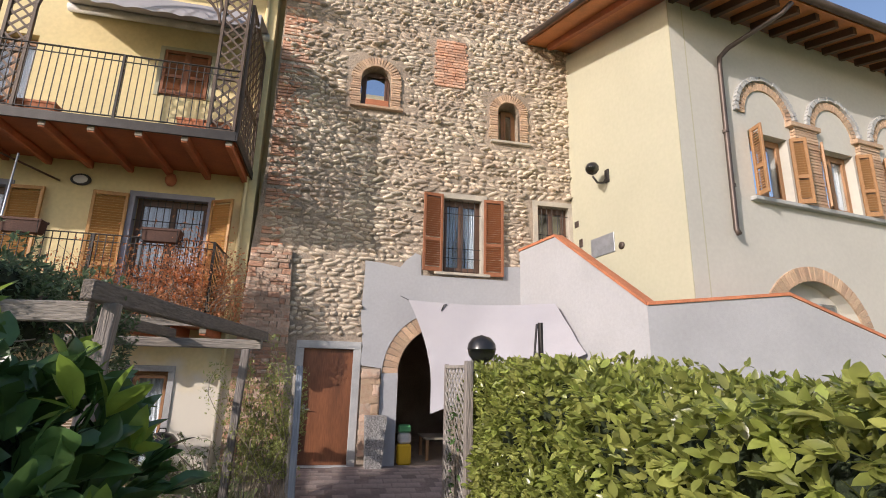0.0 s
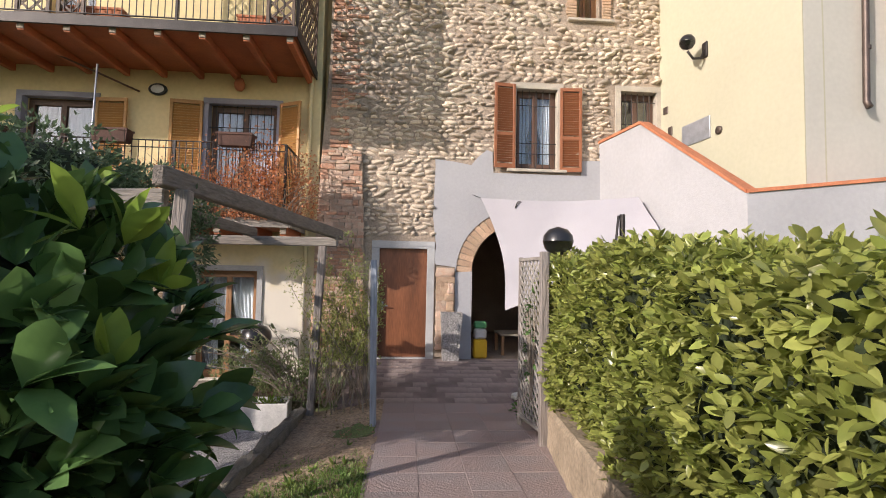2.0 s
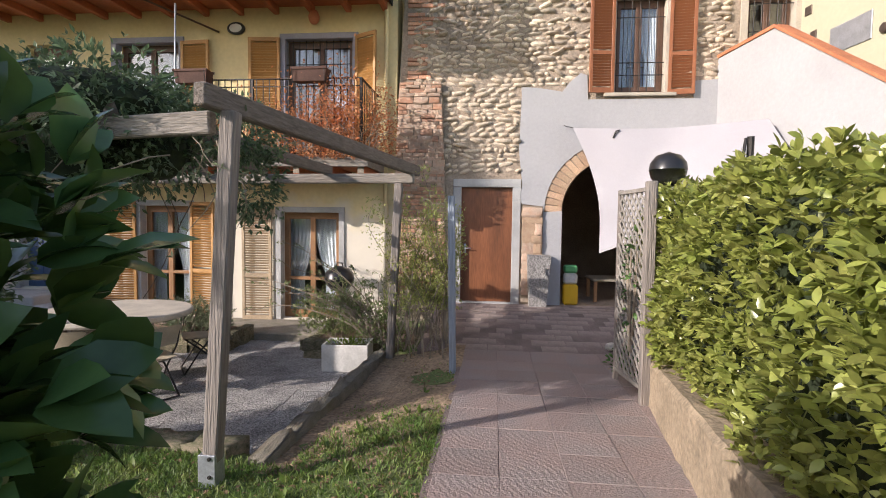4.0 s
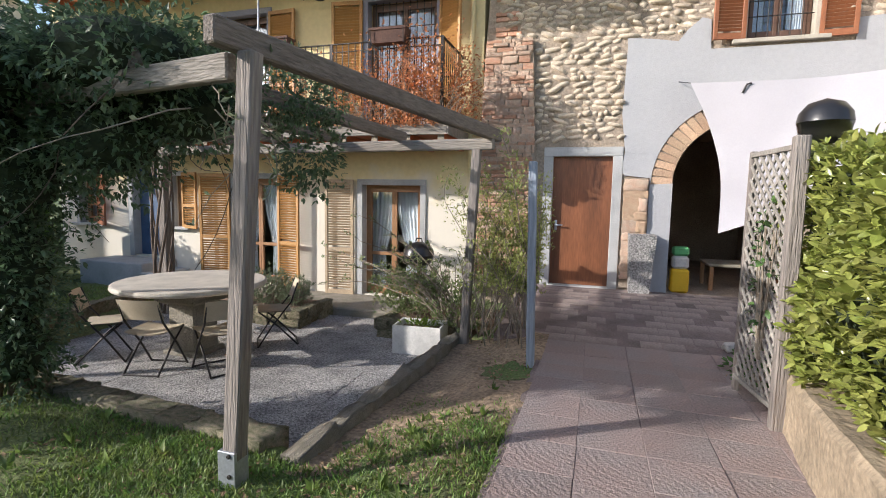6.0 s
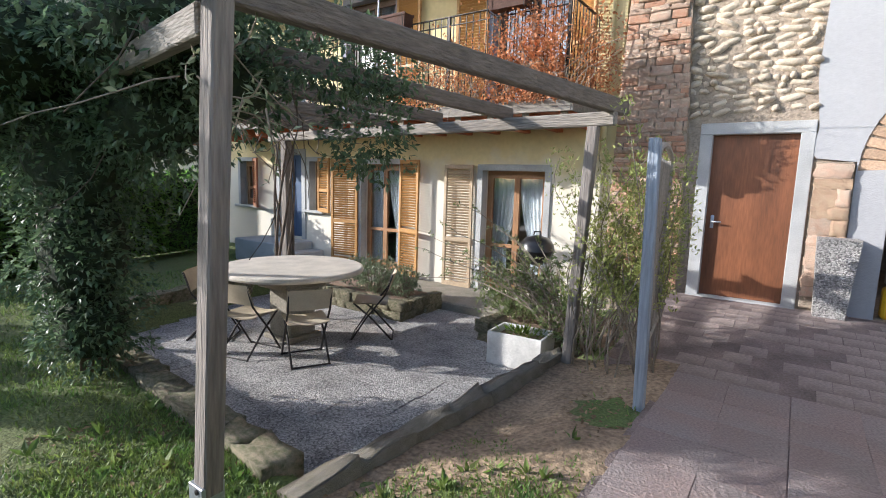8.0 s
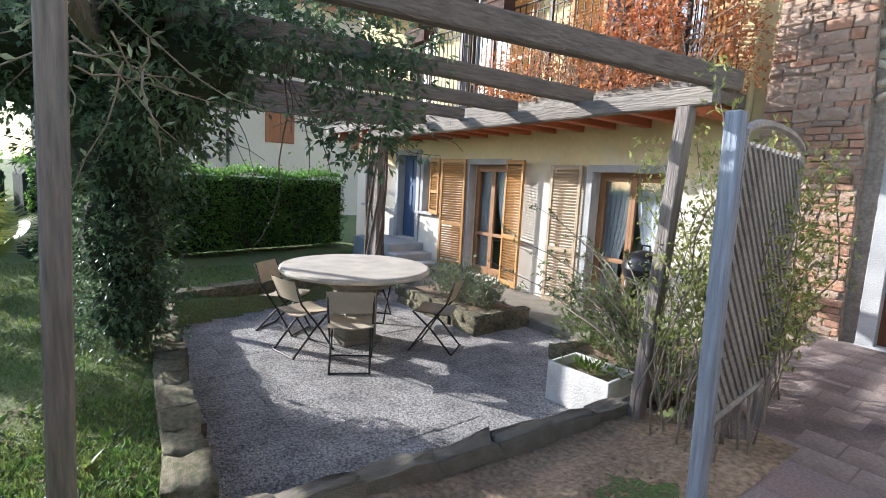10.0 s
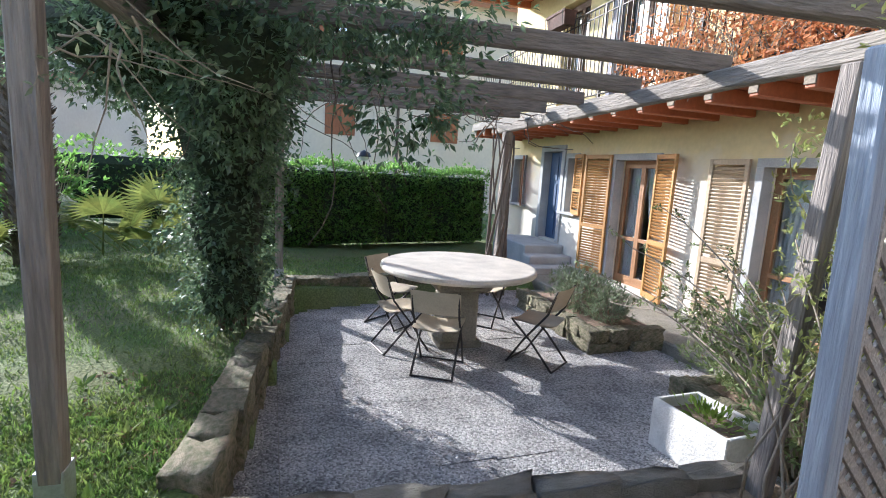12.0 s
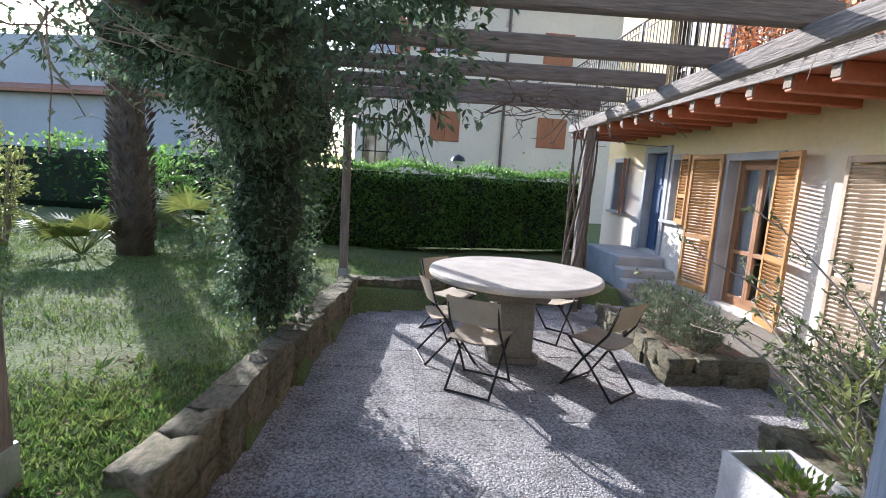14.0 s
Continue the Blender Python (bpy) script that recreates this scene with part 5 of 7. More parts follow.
for sx in (-1, 1):
    for sy in (-1, 1):
        part("leg", Geo().box(sx * 0.55 - 0.03, sx * 0.55 + 0.03, sy * 0.35 - 0.03, sy * 0.35 + 0.03, 0, 0.418, 0.005), WINWOOD, bn)

# white sheet between the arch and the stair
top_l, top_r, bot_r, bot_l = Vector((1.69, 9.42, 3.38)), Vector((4.24, 8.72, 3.36)), Vector((4.46, 8.10, 2.46)), Vector((2.10, 9.20, 1.42))
vs, fs, n = [], [], 24
for i in range(n + 1):
    for j in range(n + 1):
        u, v = i / n, j / n
        p = top_l.lerp(top_r, u).lerp(bot_l.lerp(bot_r, u), v)
        inward = 0.16 * math.sin(math.pi * v) * (1 - u) ** 2
        sag = 0.06 * math.sin(math.pi * u) * (1 - v)
        fold = 0.03 * math.sin(u * 9 + v * 4) * math.sin(math.pi * u) + 0.02 * math.sin(v * 13 - u * 5) * v
        vs.append((p.x + inward, p.y - fold, p.z - sag))
fs = [[i * (n + 1) + j, (i + 1) * (n + 1) + j, (i + 1) * (n + 1) + j + 1, i * (n + 1) + j + 1] for i in range(n) for j in range(n)]
sh = thing("sheet", "white cloth sheet strung up before the arch", "cloth")
part("cloth", Geo().add(vs, fs), TARP, sh, "", True)
part("cord", Geo().tube([tuple(top_l), (1.63, FY - 0.03, 3.54)], 0.006, 5), IRON, sh)
part("cord", Geo().tube([(2.26, 9.22, 3.19), (2.30, 9.2, 3.29), (2.35, 9.2, 3.30)], 0.012, 5), IRON, sh)
pp = thing("slim_post", "slim dark post with a brace behind the hedge", "post")
part("shaft", Geo().tube([(3.12, 6.84, 0.2), (3.12, 6.84, 2.80)], 0.035, 10), IRON, pp)
part("brace", Geo().tube([(3.07, 6.84, 2.78), (2.96, 6.7, 2.28)], 0.016, 8), IRON, pp)
gl = thing("garden_lamp", "globe garden lamp with clear glass below a black cap", "lamp", at=Matrix.Translation((2.10, 6.22, 0.045)))
part("pole", Geo().tube([(0, 0, 0.2), (0, 0, 2.17)], 0.03, 10), IRON, gl)
part("globe", Geo().lathe([(0.001, 2.175), (0.10, 2.20), (0.155, 2.27), (0.17, 2.34)], 24), GLASS, gl, "clear glass lower half", True)
part("cap", Geo().lathe([(0.172, 2.341), (0.160, 2.41), (0.11, 2.475), (0.001, 2.512)], 24), BLACK, gl, "black upper half", True)

# ---- small fixtures on the house ----
ov = thing("bulkhead_lamp", "oval black bulkhead lamp on the house wall", "lamp")
om = T @ Matrix.Translation((-4.28, 5.50, 0.002)) @ Matrix.Diagonal((1.5, 1, 1, 1))
part("rim", Geo().lathe([(0.11, 0.0), (0.115, 0.04), (0.09, 0.06), (0.08, 0.05)], 24, om), BLACK, ov, "", True)
part("glass", Geo().lathe([(0.082, 0.05), (0.05, 0.075), (0.001, 0.085)], 24, om), WHITEGLOBE, ov, "milky glass", True)
tl = solid("clay_lamp", Geo().lathe([(0.001, 0.12), (0.06, 0.12), (0.1, 0.03), (0.09, -0.05), (0.05, -0.10), (0.001, -0.1)], 16, Matrix.Translation((-2.74, FY - 0.1, 5.43))), TERRACOTTA, "small terracotta wall lamp under the balcony", "lamp", smooth=True)


def box_planter(x, y, z, w, label, mat=TERRACOTTA):
    p = thing("window_box", label, "planter", at=Matrix.Translation((x, y, z)))
    part("trough", Geo().add([(-w / 2 * 0.9, -0.08, 0), (w / 2 * 0.9, -0.08, 0), (w / 2 * 0.9, 0.08, 0), (-w / 2 * 0.9, 0.08, 0), (-w / 2, -0.1, 0.2), (w / 2, -0.1, 0.2), (w / 2, 0.1, 0.2), (-w / 2, 0.1, 0.2)],
         [[0, 3, 2, 1], [4, 5, 6, 7], [0, 1, 5, 4], [1, 2, 6, 5], [2, 3, 7, 6], [3, 0, 4, 7]]), mat, p)
    part("rim", Geo().box(-w / 2 - 0.01, w / 2 + 0.01, -0.11, -0.095, 0.17, 0.21, 0.004).box(-w / 2 - 0.01, w / 2 + 0.01, 0.095, 0.11, 0.17, 0.21, 0.004), mat, p)
    return p


CLAYDARK = material("dark_clay", (0.10, 0.05, 0.035), 0.85, stain=(5, 0.3), grain=(50, 0.2), bump=(60, 0.2))
for x in (-2.35, -4.25, -6.1):
    b_ = box_planter(x, 8.80, 3.98, 0.55, "dark clay flower box in an iron holder on the rail", CLAYDARK)
    part("holder", Geo().tube([(-0.25, 0.11, 0.16), (-0.25, 0.10, -0.02), (-0.25, -0.11, -0.02), (-0.25, -0.13, 0.18)], 0.007, 5), IRON, b_)
    part("holder", Geo().tube([(0.25, 0.11, 0.16), (0.25, 0.10, -0.02), (0.25, -0.11, -0.02), (0.25, -0.13, 0.18)], 0.007, 5), IRON, b_)
for x in (-2.12, -4.25, -1.72, -4.7):
    box_planter(x, 8.62, 5.795, 0.42, "terracotta flower box standing on the balcony edge")
solid("house_downpipe", Geo().tube([(-1.45, FY - 0.05, 9.8), (-1.45, FY - 0.05, 0.1)], 0.04, 10), YELLOW, "pale downpipe at the house corner", "pipe", smooth=True)
solid("flag_pole", Geo().tube([(-4.55, 8.75, 2.94), (-4.50, 8.75, 5.2)], 0.014, 8), GALV, "thin grey pole on the balcony", "pole", smooth=True)
solid("awning_crank", Geo().tube([(-5.5, 9.3, 5.56), (-4.55, FY - 0.01, 5.26)], 0.018, 8), WINDARK, "dark rod under the balcony", "rod", smooth=True)

# ---- neighbours ----
def neighbour(label, m, w, h, depth, mat, openings, roof_over=0.5):
    n = thing("neighbour_house", label, "house")
    part("wall", fillet_bool(rect(0, w, -0.5, h), [rect(a, b, c, d) for a, b, c, d, *_ in openings], -0.3, 0, m), mat, n)
    part("side_wall", Geo().box(0, 0.3, -0.5, h, -depth, -0.302, 0.01, m), mat, n)
    part("side_wall", Geo().box(w - 0.3, w, -0.5, h, -depth, -0.302, 0.01, m), mat, n)
    part("back_wall", Geo().box(0.302, w - 0.302, -0.5, h, -depth, -depth + 0.3, 0.01, m), mat, n)
    part("roof", Geo().prism([(roof_over, h + 0.002), (-depth - roof_over, h + 2.4), (-depth - roof_over, h + 2.55), (roof_over, h + 0.16)][::-1], -roof_over, w + roof_over, m @ Matrix(((0, 0, 1, 0), (0, 1, 0, 0), (1, 0, 0, 0), (0, 0, 0, 1)))), ROOFTILE, n)
    for a, b, c, d, closed in openings:
        wd = part("window", Geo().box(a, a + 0.07, c, d, -0.14, -0.09, 0.004, m).box(b - 0.07, b, c, d, -0.14, -0.09, 0.004, m).box(a + 0.07, b - 0.07, d - 0.07, d, -0.14, -0.09, 0.004, m).box((a + b) / 2 - 0.03, (a + b) / 2 + 0.03, c, d - 0.07, -0.14, -0.09, 0.004, m), WINDARK, n)
        part("pane", Geo().box(a + 0.05, b - 0.05, c, d - 0.05, -0.125, -0.115, 0.001, m), GLASS, wd)
        if closed:
            for x0, x1 in ((a, (a + b) / 2 - 0.01), ((a + b) / 2 + 0.01, b)):
                part("shutter", Geo().box(x0, x1, c, d, 0.0, 0.04, 0.004, m), SHUTTER_RED, wd)
        elif closed is not None:
            part("shutter", Geo().box(a - (b - a) / 2, a - 0.01, c, d, 0.003, 0.04, 0.004, m), SHUTTER_RED, wd)
            part("shutter", Geo().box(b + 0.01, b + (b - a) / 2, c, d, 0.003, 0.04, 0.004, m), SHUTTER_RED, wd)
    return n


NB = wall_frame(-20.0, -0.0, 90) @ Matrix.Translation((0, 0.1, 0))
far = neighbour("cream neighbouring house with brown shutters", NB @ Matrix.Translation((3.1, 0, 0)), 13.0, 8.6, 7, FARCREAM,
          [(0.30, 1.35, 0.9, 3.65, None), (3.0, 4.2, 2.9, 4.1, True), (3.0, 4.15, 6.3, 7.2, False), (0.4, 1.5, 6.2, 7.6, False), (7.4, 8.6, 2.9, 4.1, True), (7.4, 8.6, 6.2, 7.4, True), (11.0, 12.2, 2.9, 4.1, True)])
part("downpipe", Geo().tube([NB @ Vector((9.05, 0, 0.07)), NB @ Vector((9.05, 8.6, 0.07))], 0.06, 8), COPPER, far)
part("balcony_rail", Geo().box(3.3, 4.6, 1.45, 1.5, 0.0, 0.04, 0.004, NB).box(3.3, 4.6, 2.3, 2.34, 0.0, 0.04, 0.004, NB), IRON, far)
NB2 = wall_frame(-26.0, -22.0, 78) @ Matrix.Translation((0, 0.85, 0))
neighbour("pale low house beyond the lawn", NB2, 18.0, 3.3, 8, FARWHITE, [(10.6, 11.4, 0.6, 1.5, None), (4, 5, 0.8, 1.8, None)])
solid("neighbour_storey", Geo().box(0.4, 17.6, 3.4, 6.2, -8, -1.2, 0.01, NB2), FARWHITE, "set-back upper storey of the pale low house", "house")
lp = thing("garden_lamp", "small lamp with dark cap on a pole beyond the hedge", "lamp", at=Matrix.Translation((-12.5, 6.75, 0.16)))
part("pole", Geo().tube([(0, 0, 0), (0, 0, 1.75)], 0.03, 8), IRON, lp)
part("globe", Geo().lathe([(0.001, 1.752), (0.10, 1.79), (0.14, 1.87)], 16), WHITEGLOBE, lp, "", True)
part("cap", Geo().lathe([(0.2, 1.871), (0.15, 1.98), (0.001, 2.05)], 16), BLACK, lp, "", True)

# ---- plants ----
LEAF_HEDGE = leafy("laurel_hedge_leaf", (0.25, 0.30, 0.065), (0.42, 0.40, 0.13), 0.28, 0.38, 0.4)
LEAF_DARK = leafy("laurel_dark_leaf", (0.08, 0.155, 0.05), (0.115, 0.20, 0.055), 0.25, 0.22, 0.35)
LEAF_FRESH = leafy("fresh_leaf", (0.22, 0.32, 0.05), (0.16, 0.26, 0.04), 0.4, 0.45, 0.25)
LEAF_VINE = leafy("jasmine_leaf", (0.10, 0.165, 0.08), (0.20, 0.25, 0.16), 0.34, 0.5, 0.45)
LEAF_FAR = leafy("privet_leaf", (0.14, 0.28, 0.06), (0.23, 0.36, 0.085), 0.35, 0.6, 0.45)
LEAF_RED = leafy("rusty_leaf", (0.60, 0.23, 0.09), (0.50, 0.34, 0.20), 0.7, 0.4, 0.4)
LEAF_DRY = leafy("yellow_green_leaf", (0.40, 0.42, 0.14), (0.22, 0.28, 0.08), 0.6, 0.4, 0.4)
LEAF_SAGE = leafy("sage_leaf", (0.26, 0.30, 0.19), (0.15, 0.20, 0.09), 0.7, 0.2, 0.35)
LEAF_ROSE = leafy("rosemary_leaf", (0.17, 0.23, 0.085), (0.26, 0.27, 0.12), 0.7, 0.2, 0.4)
GRASS = leafy("grass_blade", (0.12, 0.215, 0.045), (0.27, 0.28, 0.085), 0.5, 0.42, 0.45)
PALMLEAF = leafy("palm_leaf", (0.14, 0.19, 0.05), (0.30, 0.29, 0.07), 0.5, 0.35, 0.35)
# Shade deep inside foliage, painted near-black on solid cores added behind the leaves.
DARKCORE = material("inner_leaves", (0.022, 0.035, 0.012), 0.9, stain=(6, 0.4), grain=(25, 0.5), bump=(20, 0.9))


def unit(a):
    return a / np.maximum(np.linalg.norm(a, axis=1, keepdims=True), 1e-9)


def leaves(P, D, length, ratio=0.42, fold=0.22, bend=0.15, detailed=False):
    """Leaf blades at places P along directions D, each folded on its rib. Returns a mesh."""
    k = len(P)
    D = unit(D)
    A = unit(np.cross(D, rng.normal(size=(k, 3))))
    up = np.stack([np.zeros(k), np.zeros(k), np.ones(k)], 1)
    A = unit(np.cross(D, up + rng.normal(0, 0.5, (k, 3))))
    N = unit(np.cross(A, D))
    L = (length * rng.uniform(0.6, 1.25, k))[:, None]
    W = L * ratio * rng.uniform(0.8, 1.15, k)[:, None] / 2
    if detailed:
        st = [(0.0, 0.0), (0.28, 0.86), (0.58, 1.0), (0.84, 0.55), (1.0, 0.0)]
        rib = [P + D * L * s - N * L * bend * s * s for s, _ in st]
        V = [rib[0]]
        for (s, w), r in list(zip(st, rib))[1:4]:
            V += [r + A * W * w + N * W * fold * w, r, r - A * W * w + N * W * fold * w]
        V.append(rib[4])
        f = [[0, 1, 2], [0, 2, 3], [1, 4, 5], [1, 5, 2], [2, 5, 6], [2, 6, 3], [4, 7, 8], [4, 8, 5], [5, 8, 9], [5, 9, 6], [7, 10, 8], [8, 10, 9]]
    else:
        mid = P + D * L * 0.5 - N * L * bend * 0.25
        V = [P, mid + A * W + N * W * fold, mid, mid - A * W + N * W * fold, P + D * L - N * L * bend]
        f = [[0, 1, 2], [0, 2, 3], [1, 4, 2], [2, 4, 3]]
    V = np.stack(V, 1)
    F = (np.arange(k)[:, None, None] * V.shape[1] + np.array(f)[None]).reshape(-1, 3)
    return fast_mesh("leaves", V.reshape(-1, 3), F, detailed)


def tufts(P, D, spread, per):
    """Several leaves about each shoot."""
    P2 = np.repeat(P, per, 0)
    D2 = unit(np.repeat(unit(D), per, 0) + rng.normal(0, spread, (len(P2), 3)))
    return P2, D2


# clipped laurel hedge on the low wall
def hedge_front(y):
    return 1.24 + 0.122 * y


n = 6800
u, v = rng.uniform(-1.6, 6.35, n), rng.uniform(0, 1, n)
topz = 2.07 + 0.03 * (u - 2) + 0.05 * np.sin(u * 2.1) + 0.03 * np.sin(u * 5.3)
foot = 1.0 - FALL * u
zz = foot + v * (topz - foot)
bul = 0.13 * np.sin(np.pi * np.clip(v, 0, 1)) + 0.05 * np.sin(u * 3.1 + zz * 4) + 0.04 * np.sin(u * 7 - zz * 6)
P = np.stack([hedge_front(u) - bul + rng.uniform(0, 0.14, n), u, zz], 1)
D = np.stack([np.full(n, -0.8), rng.normal(0, 0.35, n), rng.uniform(0.0, 0.9, n)], 1)
n2 = 4600
u2, w2 = rng.uniform(-1.6, 6.4, n2), rng.uniform(0, 1.1, n2)
P2 = np.stack([hedge_front(u2) + w2, u2, 2.07 + 0.03 * (u2 - 2) + 0.05 * np.sin(u2 * 2.1) + 0.04 * np.sin(u2 * 6 + w2 * 5) - rng.uniform(0, 0.1, n2) + rng.exponential(0.015, n2)], 1)
D2 = np.stack([rng.normal(-0.25, 0.5, n2), rng.normal(0, 0.5, n2), rng.uniform(0.4, 1.1, n2)], 1)
n3 = 900
w3, v3 = rng.uniform(0, 1.1, n3), rng.uniform(0, 1, n3)
P3 = np.stack([hedge_front(6.4) + w3, 6.38 + 0.08 * np.sin(v3 * 9) - rng.uniform(0, 0.1, n3), 0.64 + v3 * 1.43], 1)
D3 = np.stack([rng.normal(0, 0.4, n3), np.full(n3, 0.8), rng.uniform(0, 0.8, n3)], 1)
PA, DA = np.concatenate([P, P2, P3]), np.concatenate([D, D2, D3])
hedge = thing("laurel_hedge", "dense sunlit laurel hedge on a low wall", "hedge")
PT, DT = tufts(PA, DA, 0.55, 3)
part("leaves", leaves(PT, DT, 0.066, 0.46, detailed=True), LEAF_HEDGE, hedge)["kind"] = "stuff"
# added opaque boxes: stop the view through, their colour paints the hedge's inner shade
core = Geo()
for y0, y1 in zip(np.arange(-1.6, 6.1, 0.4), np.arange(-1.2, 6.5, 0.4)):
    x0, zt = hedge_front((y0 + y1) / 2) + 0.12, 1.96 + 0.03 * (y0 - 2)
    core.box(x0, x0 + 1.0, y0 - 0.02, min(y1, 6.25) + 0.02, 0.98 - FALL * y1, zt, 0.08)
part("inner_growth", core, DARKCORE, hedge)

# large-leaved laurel bush beside the path
bush = thing("laurel_bush", "dark glossy large-leaved laurel bush", "bush", at=Matrix.Translation((0, 0, 0.46)))
n = 1300
th, ph = rng.uniform(0, 2 * np.pi, n), np.arccos(rng.uniform(-0.75, 1, n))
dirs = np.stack([np.sin(ph) * np.cos(th), np.sin(ph) * np.sin(th), np.cos(ph)], 1)
rad = rng.uniform(0.62, 1.0, n) * (1 + 0.10 * np.sin(th * 3) + 0.08 * np.sin(th * 5 + ph * 4))
PB = np.array([-0.46, 1.70, 1.0]) + dirs * rad[:, None] * np.array([0.45, 0.42, 0.72])
PB[:, :2] = np.array([-0.52, 1.70]) + (PB[:, :2] - np.array([-0.52, 1.70])) * np.clip(0.34 + 0.58 * PB[:, 2:3], 0.4, 1.08)
PT, DT = tufts(PB, dirs + np.array([0, 0, 0.35]), 0.5, 4)
part("leaves", leaves(PT, DT, 0.098, 0.60, 0.25, 0.3, True), LEAF_DARK, bush)["kind"] = "stuff"
PB2 = np.array([-0.46, 1.70, 1.0]) + dirs[:90] * 1.0 * np.array([0.48, 0.42, 0.73]) + np.array([0, 0, 0.04])
PB2 = PB2[PB2[:, 2] > 1.3]
PT, DT = tufts(PB2, np.tile([0, 0, 1.0], (len(PB2), 1)) + rng.normal(0, 0.2, (len(PB2), 3)), 0.4, 5)
part("young_leaves", leaves(PT, DT, 0.10, 0.42, 0.3, 0.1, True), LEAF_FRESH, bush, "pale young leaves")["kind"] = "stuff"
stems = Geo()
for i in range(9):
    a = i * 0.7
    stems.tube([(-0.48 + 0.05 * math.cos(a), 1.62 + 0.05 * math.sin(a), 0.0), (-0.48 + 0.2 * math.cos(a), 1.62 + 0.2 * math.sin(a), 0.6), (-0.48 + 0.3 * math.cos(a), 1.62 + 0.34 * math.sin(a), 1.3)], 0.016, 6, 0.006)
part("woody_growth", stems, BARK, bush, "", True)["kind"] = "stuff"
# added solid core, painted dark as the shade within the bush
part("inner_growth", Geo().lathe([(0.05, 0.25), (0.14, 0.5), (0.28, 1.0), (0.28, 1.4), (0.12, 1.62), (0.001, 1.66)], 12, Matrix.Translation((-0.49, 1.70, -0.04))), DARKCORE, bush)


# evergreen vine over the pergola
def blob(n, c, r, shell=0.55):
    d = unit(rng.normal(size=(n, 3)))
    q = rng.uniform(shell, 1.0, n) * (1 + 0.15 * np.sin(d[:, 0] * 6) + 0.12 * np.cos(d[:, 2] * 7 + d[:, 1] * 5))
    return np.array(c) + d * q[:, None] * np.array(r), d


vine = thing("evergreen_vine", "dense dark evergreen vine smothering the pergola's corner", "vine", at=Matrix.Translation((0, 0, 0.30)))
VBLOBS = [(1700, (-2.35, 4.45, 2.33), (0.95, 0.55, 0.38)), (2600, (-3.4, 4.0, 2.28), (1.05, 1.25, 0.50)), (2000, (-4.6, 3.95, 2.25), (0.95, 1.25, 0.52)),
          (1700, (-3.45, 4.45, 1.65), (0.72, 0.56, 0.66)), (1500, (-3.50, 4.46, 0.95), (0.56, 0.48, 0.66)), (900, (-3.50, 4.48, 0.35), (0.44, 0.40, 0.42)),
          (900, (-2.4, 5.10, 2.40), (0.55, 0.60, 0.24)), (800, (-1.70, 5.30, 2.28), (0.32, 0.85, 0.28)), (520, (-1.66, 5.6, 1.88), (0.24, 0.42, 0.40)),
          (1100, (-2.65, 4.6, 1.88), (0.70, 0.45, 0.42)), (500, (-2.05, 4.75, 2.05), (0.5, 0.40, 0.34)), (1000, (-4.4, 4.5, 1.75), (0.70, 0.55, 0.55))]
parts_v = [blob(*b) for b in VBLOBS]
# added dark lumps block light and paint the shade inside the vine
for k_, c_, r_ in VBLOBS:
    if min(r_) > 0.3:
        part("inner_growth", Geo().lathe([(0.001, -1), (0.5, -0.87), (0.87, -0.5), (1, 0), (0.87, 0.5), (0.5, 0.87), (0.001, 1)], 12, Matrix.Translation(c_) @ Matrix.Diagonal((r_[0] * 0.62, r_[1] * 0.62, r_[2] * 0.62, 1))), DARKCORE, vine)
PV = np.concatenate([p for p, _ in parts_v])
DV = np.concatenate([d for _, d in parts_v]) + np.array([0, 0, -0.1])
PT, DT = tufts(PV, DV, 0.7, 3)
part("leaves", leaves(PT, DT, 0.058, 0.42), LEAF_VINE, vine)["kind"] = "stuff"
strands = Geo()
for i in range(26):
    x, y = rnd.uniform(-4.6, -1.5), rnd.uniform(4.1, 5.6)
    p = [Vector((x, y, 2.3))]
    d = Vector((rnd.uniform(-0.1, 0.1), rnd.uniform(-0.1, 0.1), -0.12))
    for _ in range(rnd.randint(4, 9)):
        d = (d + Vector((rnd.uniform(-0.06, 0.06), rnd.uniform(-0.06, 0.06), rnd.uniform(-0.03, 0.04))))
        p.append(p[-1] + d)
    strands.tube(p, 0.006, 5, 0.003)
for i in range(7):
    a = i * 0.9
    strands.tube([(-3.5 + 0.10 * math.cos(a), 4.5 + 0.1 * math.sin(a), 0.0)] + [(-3.5 + 0.10 * math.cos(a + z * 1.5), 4.5 + 0.1 * math.sin(a + z * 1.5), z) for z in (0.4, 0.8, 1.2, 1.6, 2.0, 2.3)], 0.022, 6, 0.014)
part("woody_growth", strands, BARK, vine, "", True)["kind"] = "stuff"

sprays, sp, sd = Geo(), [], []
for i in range(13):
    p = [Vector((rnd.uniform(-1.55, -1.12), rnd.uniform(4.15, 4.42), rnd.uniform(1.8, 2.2)))]
    d = Vector((rnd.uniform(-0.09, 0.05), rnd.uniform(-0.06, 0.09), rnd.uniform(-0.10, 0.02)))
    for k in range(rnd.randint(3, 6)):
        d = d + Vector((rnd.uniform(-0.04, 0.04), rnd.uniform(-0.04, 0.04), rnd.uniform(-0.045, 0.045)))
        p.append(p[-1] + d)
        for _ in range(3):
            sp.append(tuple(p[-1]))
            sd.append((d.x + rnd.uniform(-0.1, 0.1), d.y + rnd.uniform(-0.1, 0.1), rnd.uniform(-0.08, 0.12)))
    sprays.tube(p, 0.005, 5, 0.002)
part("bare_sprays", sprays, TWIG, vine, "pale dry shoots", True)["kind"] = "stuff"
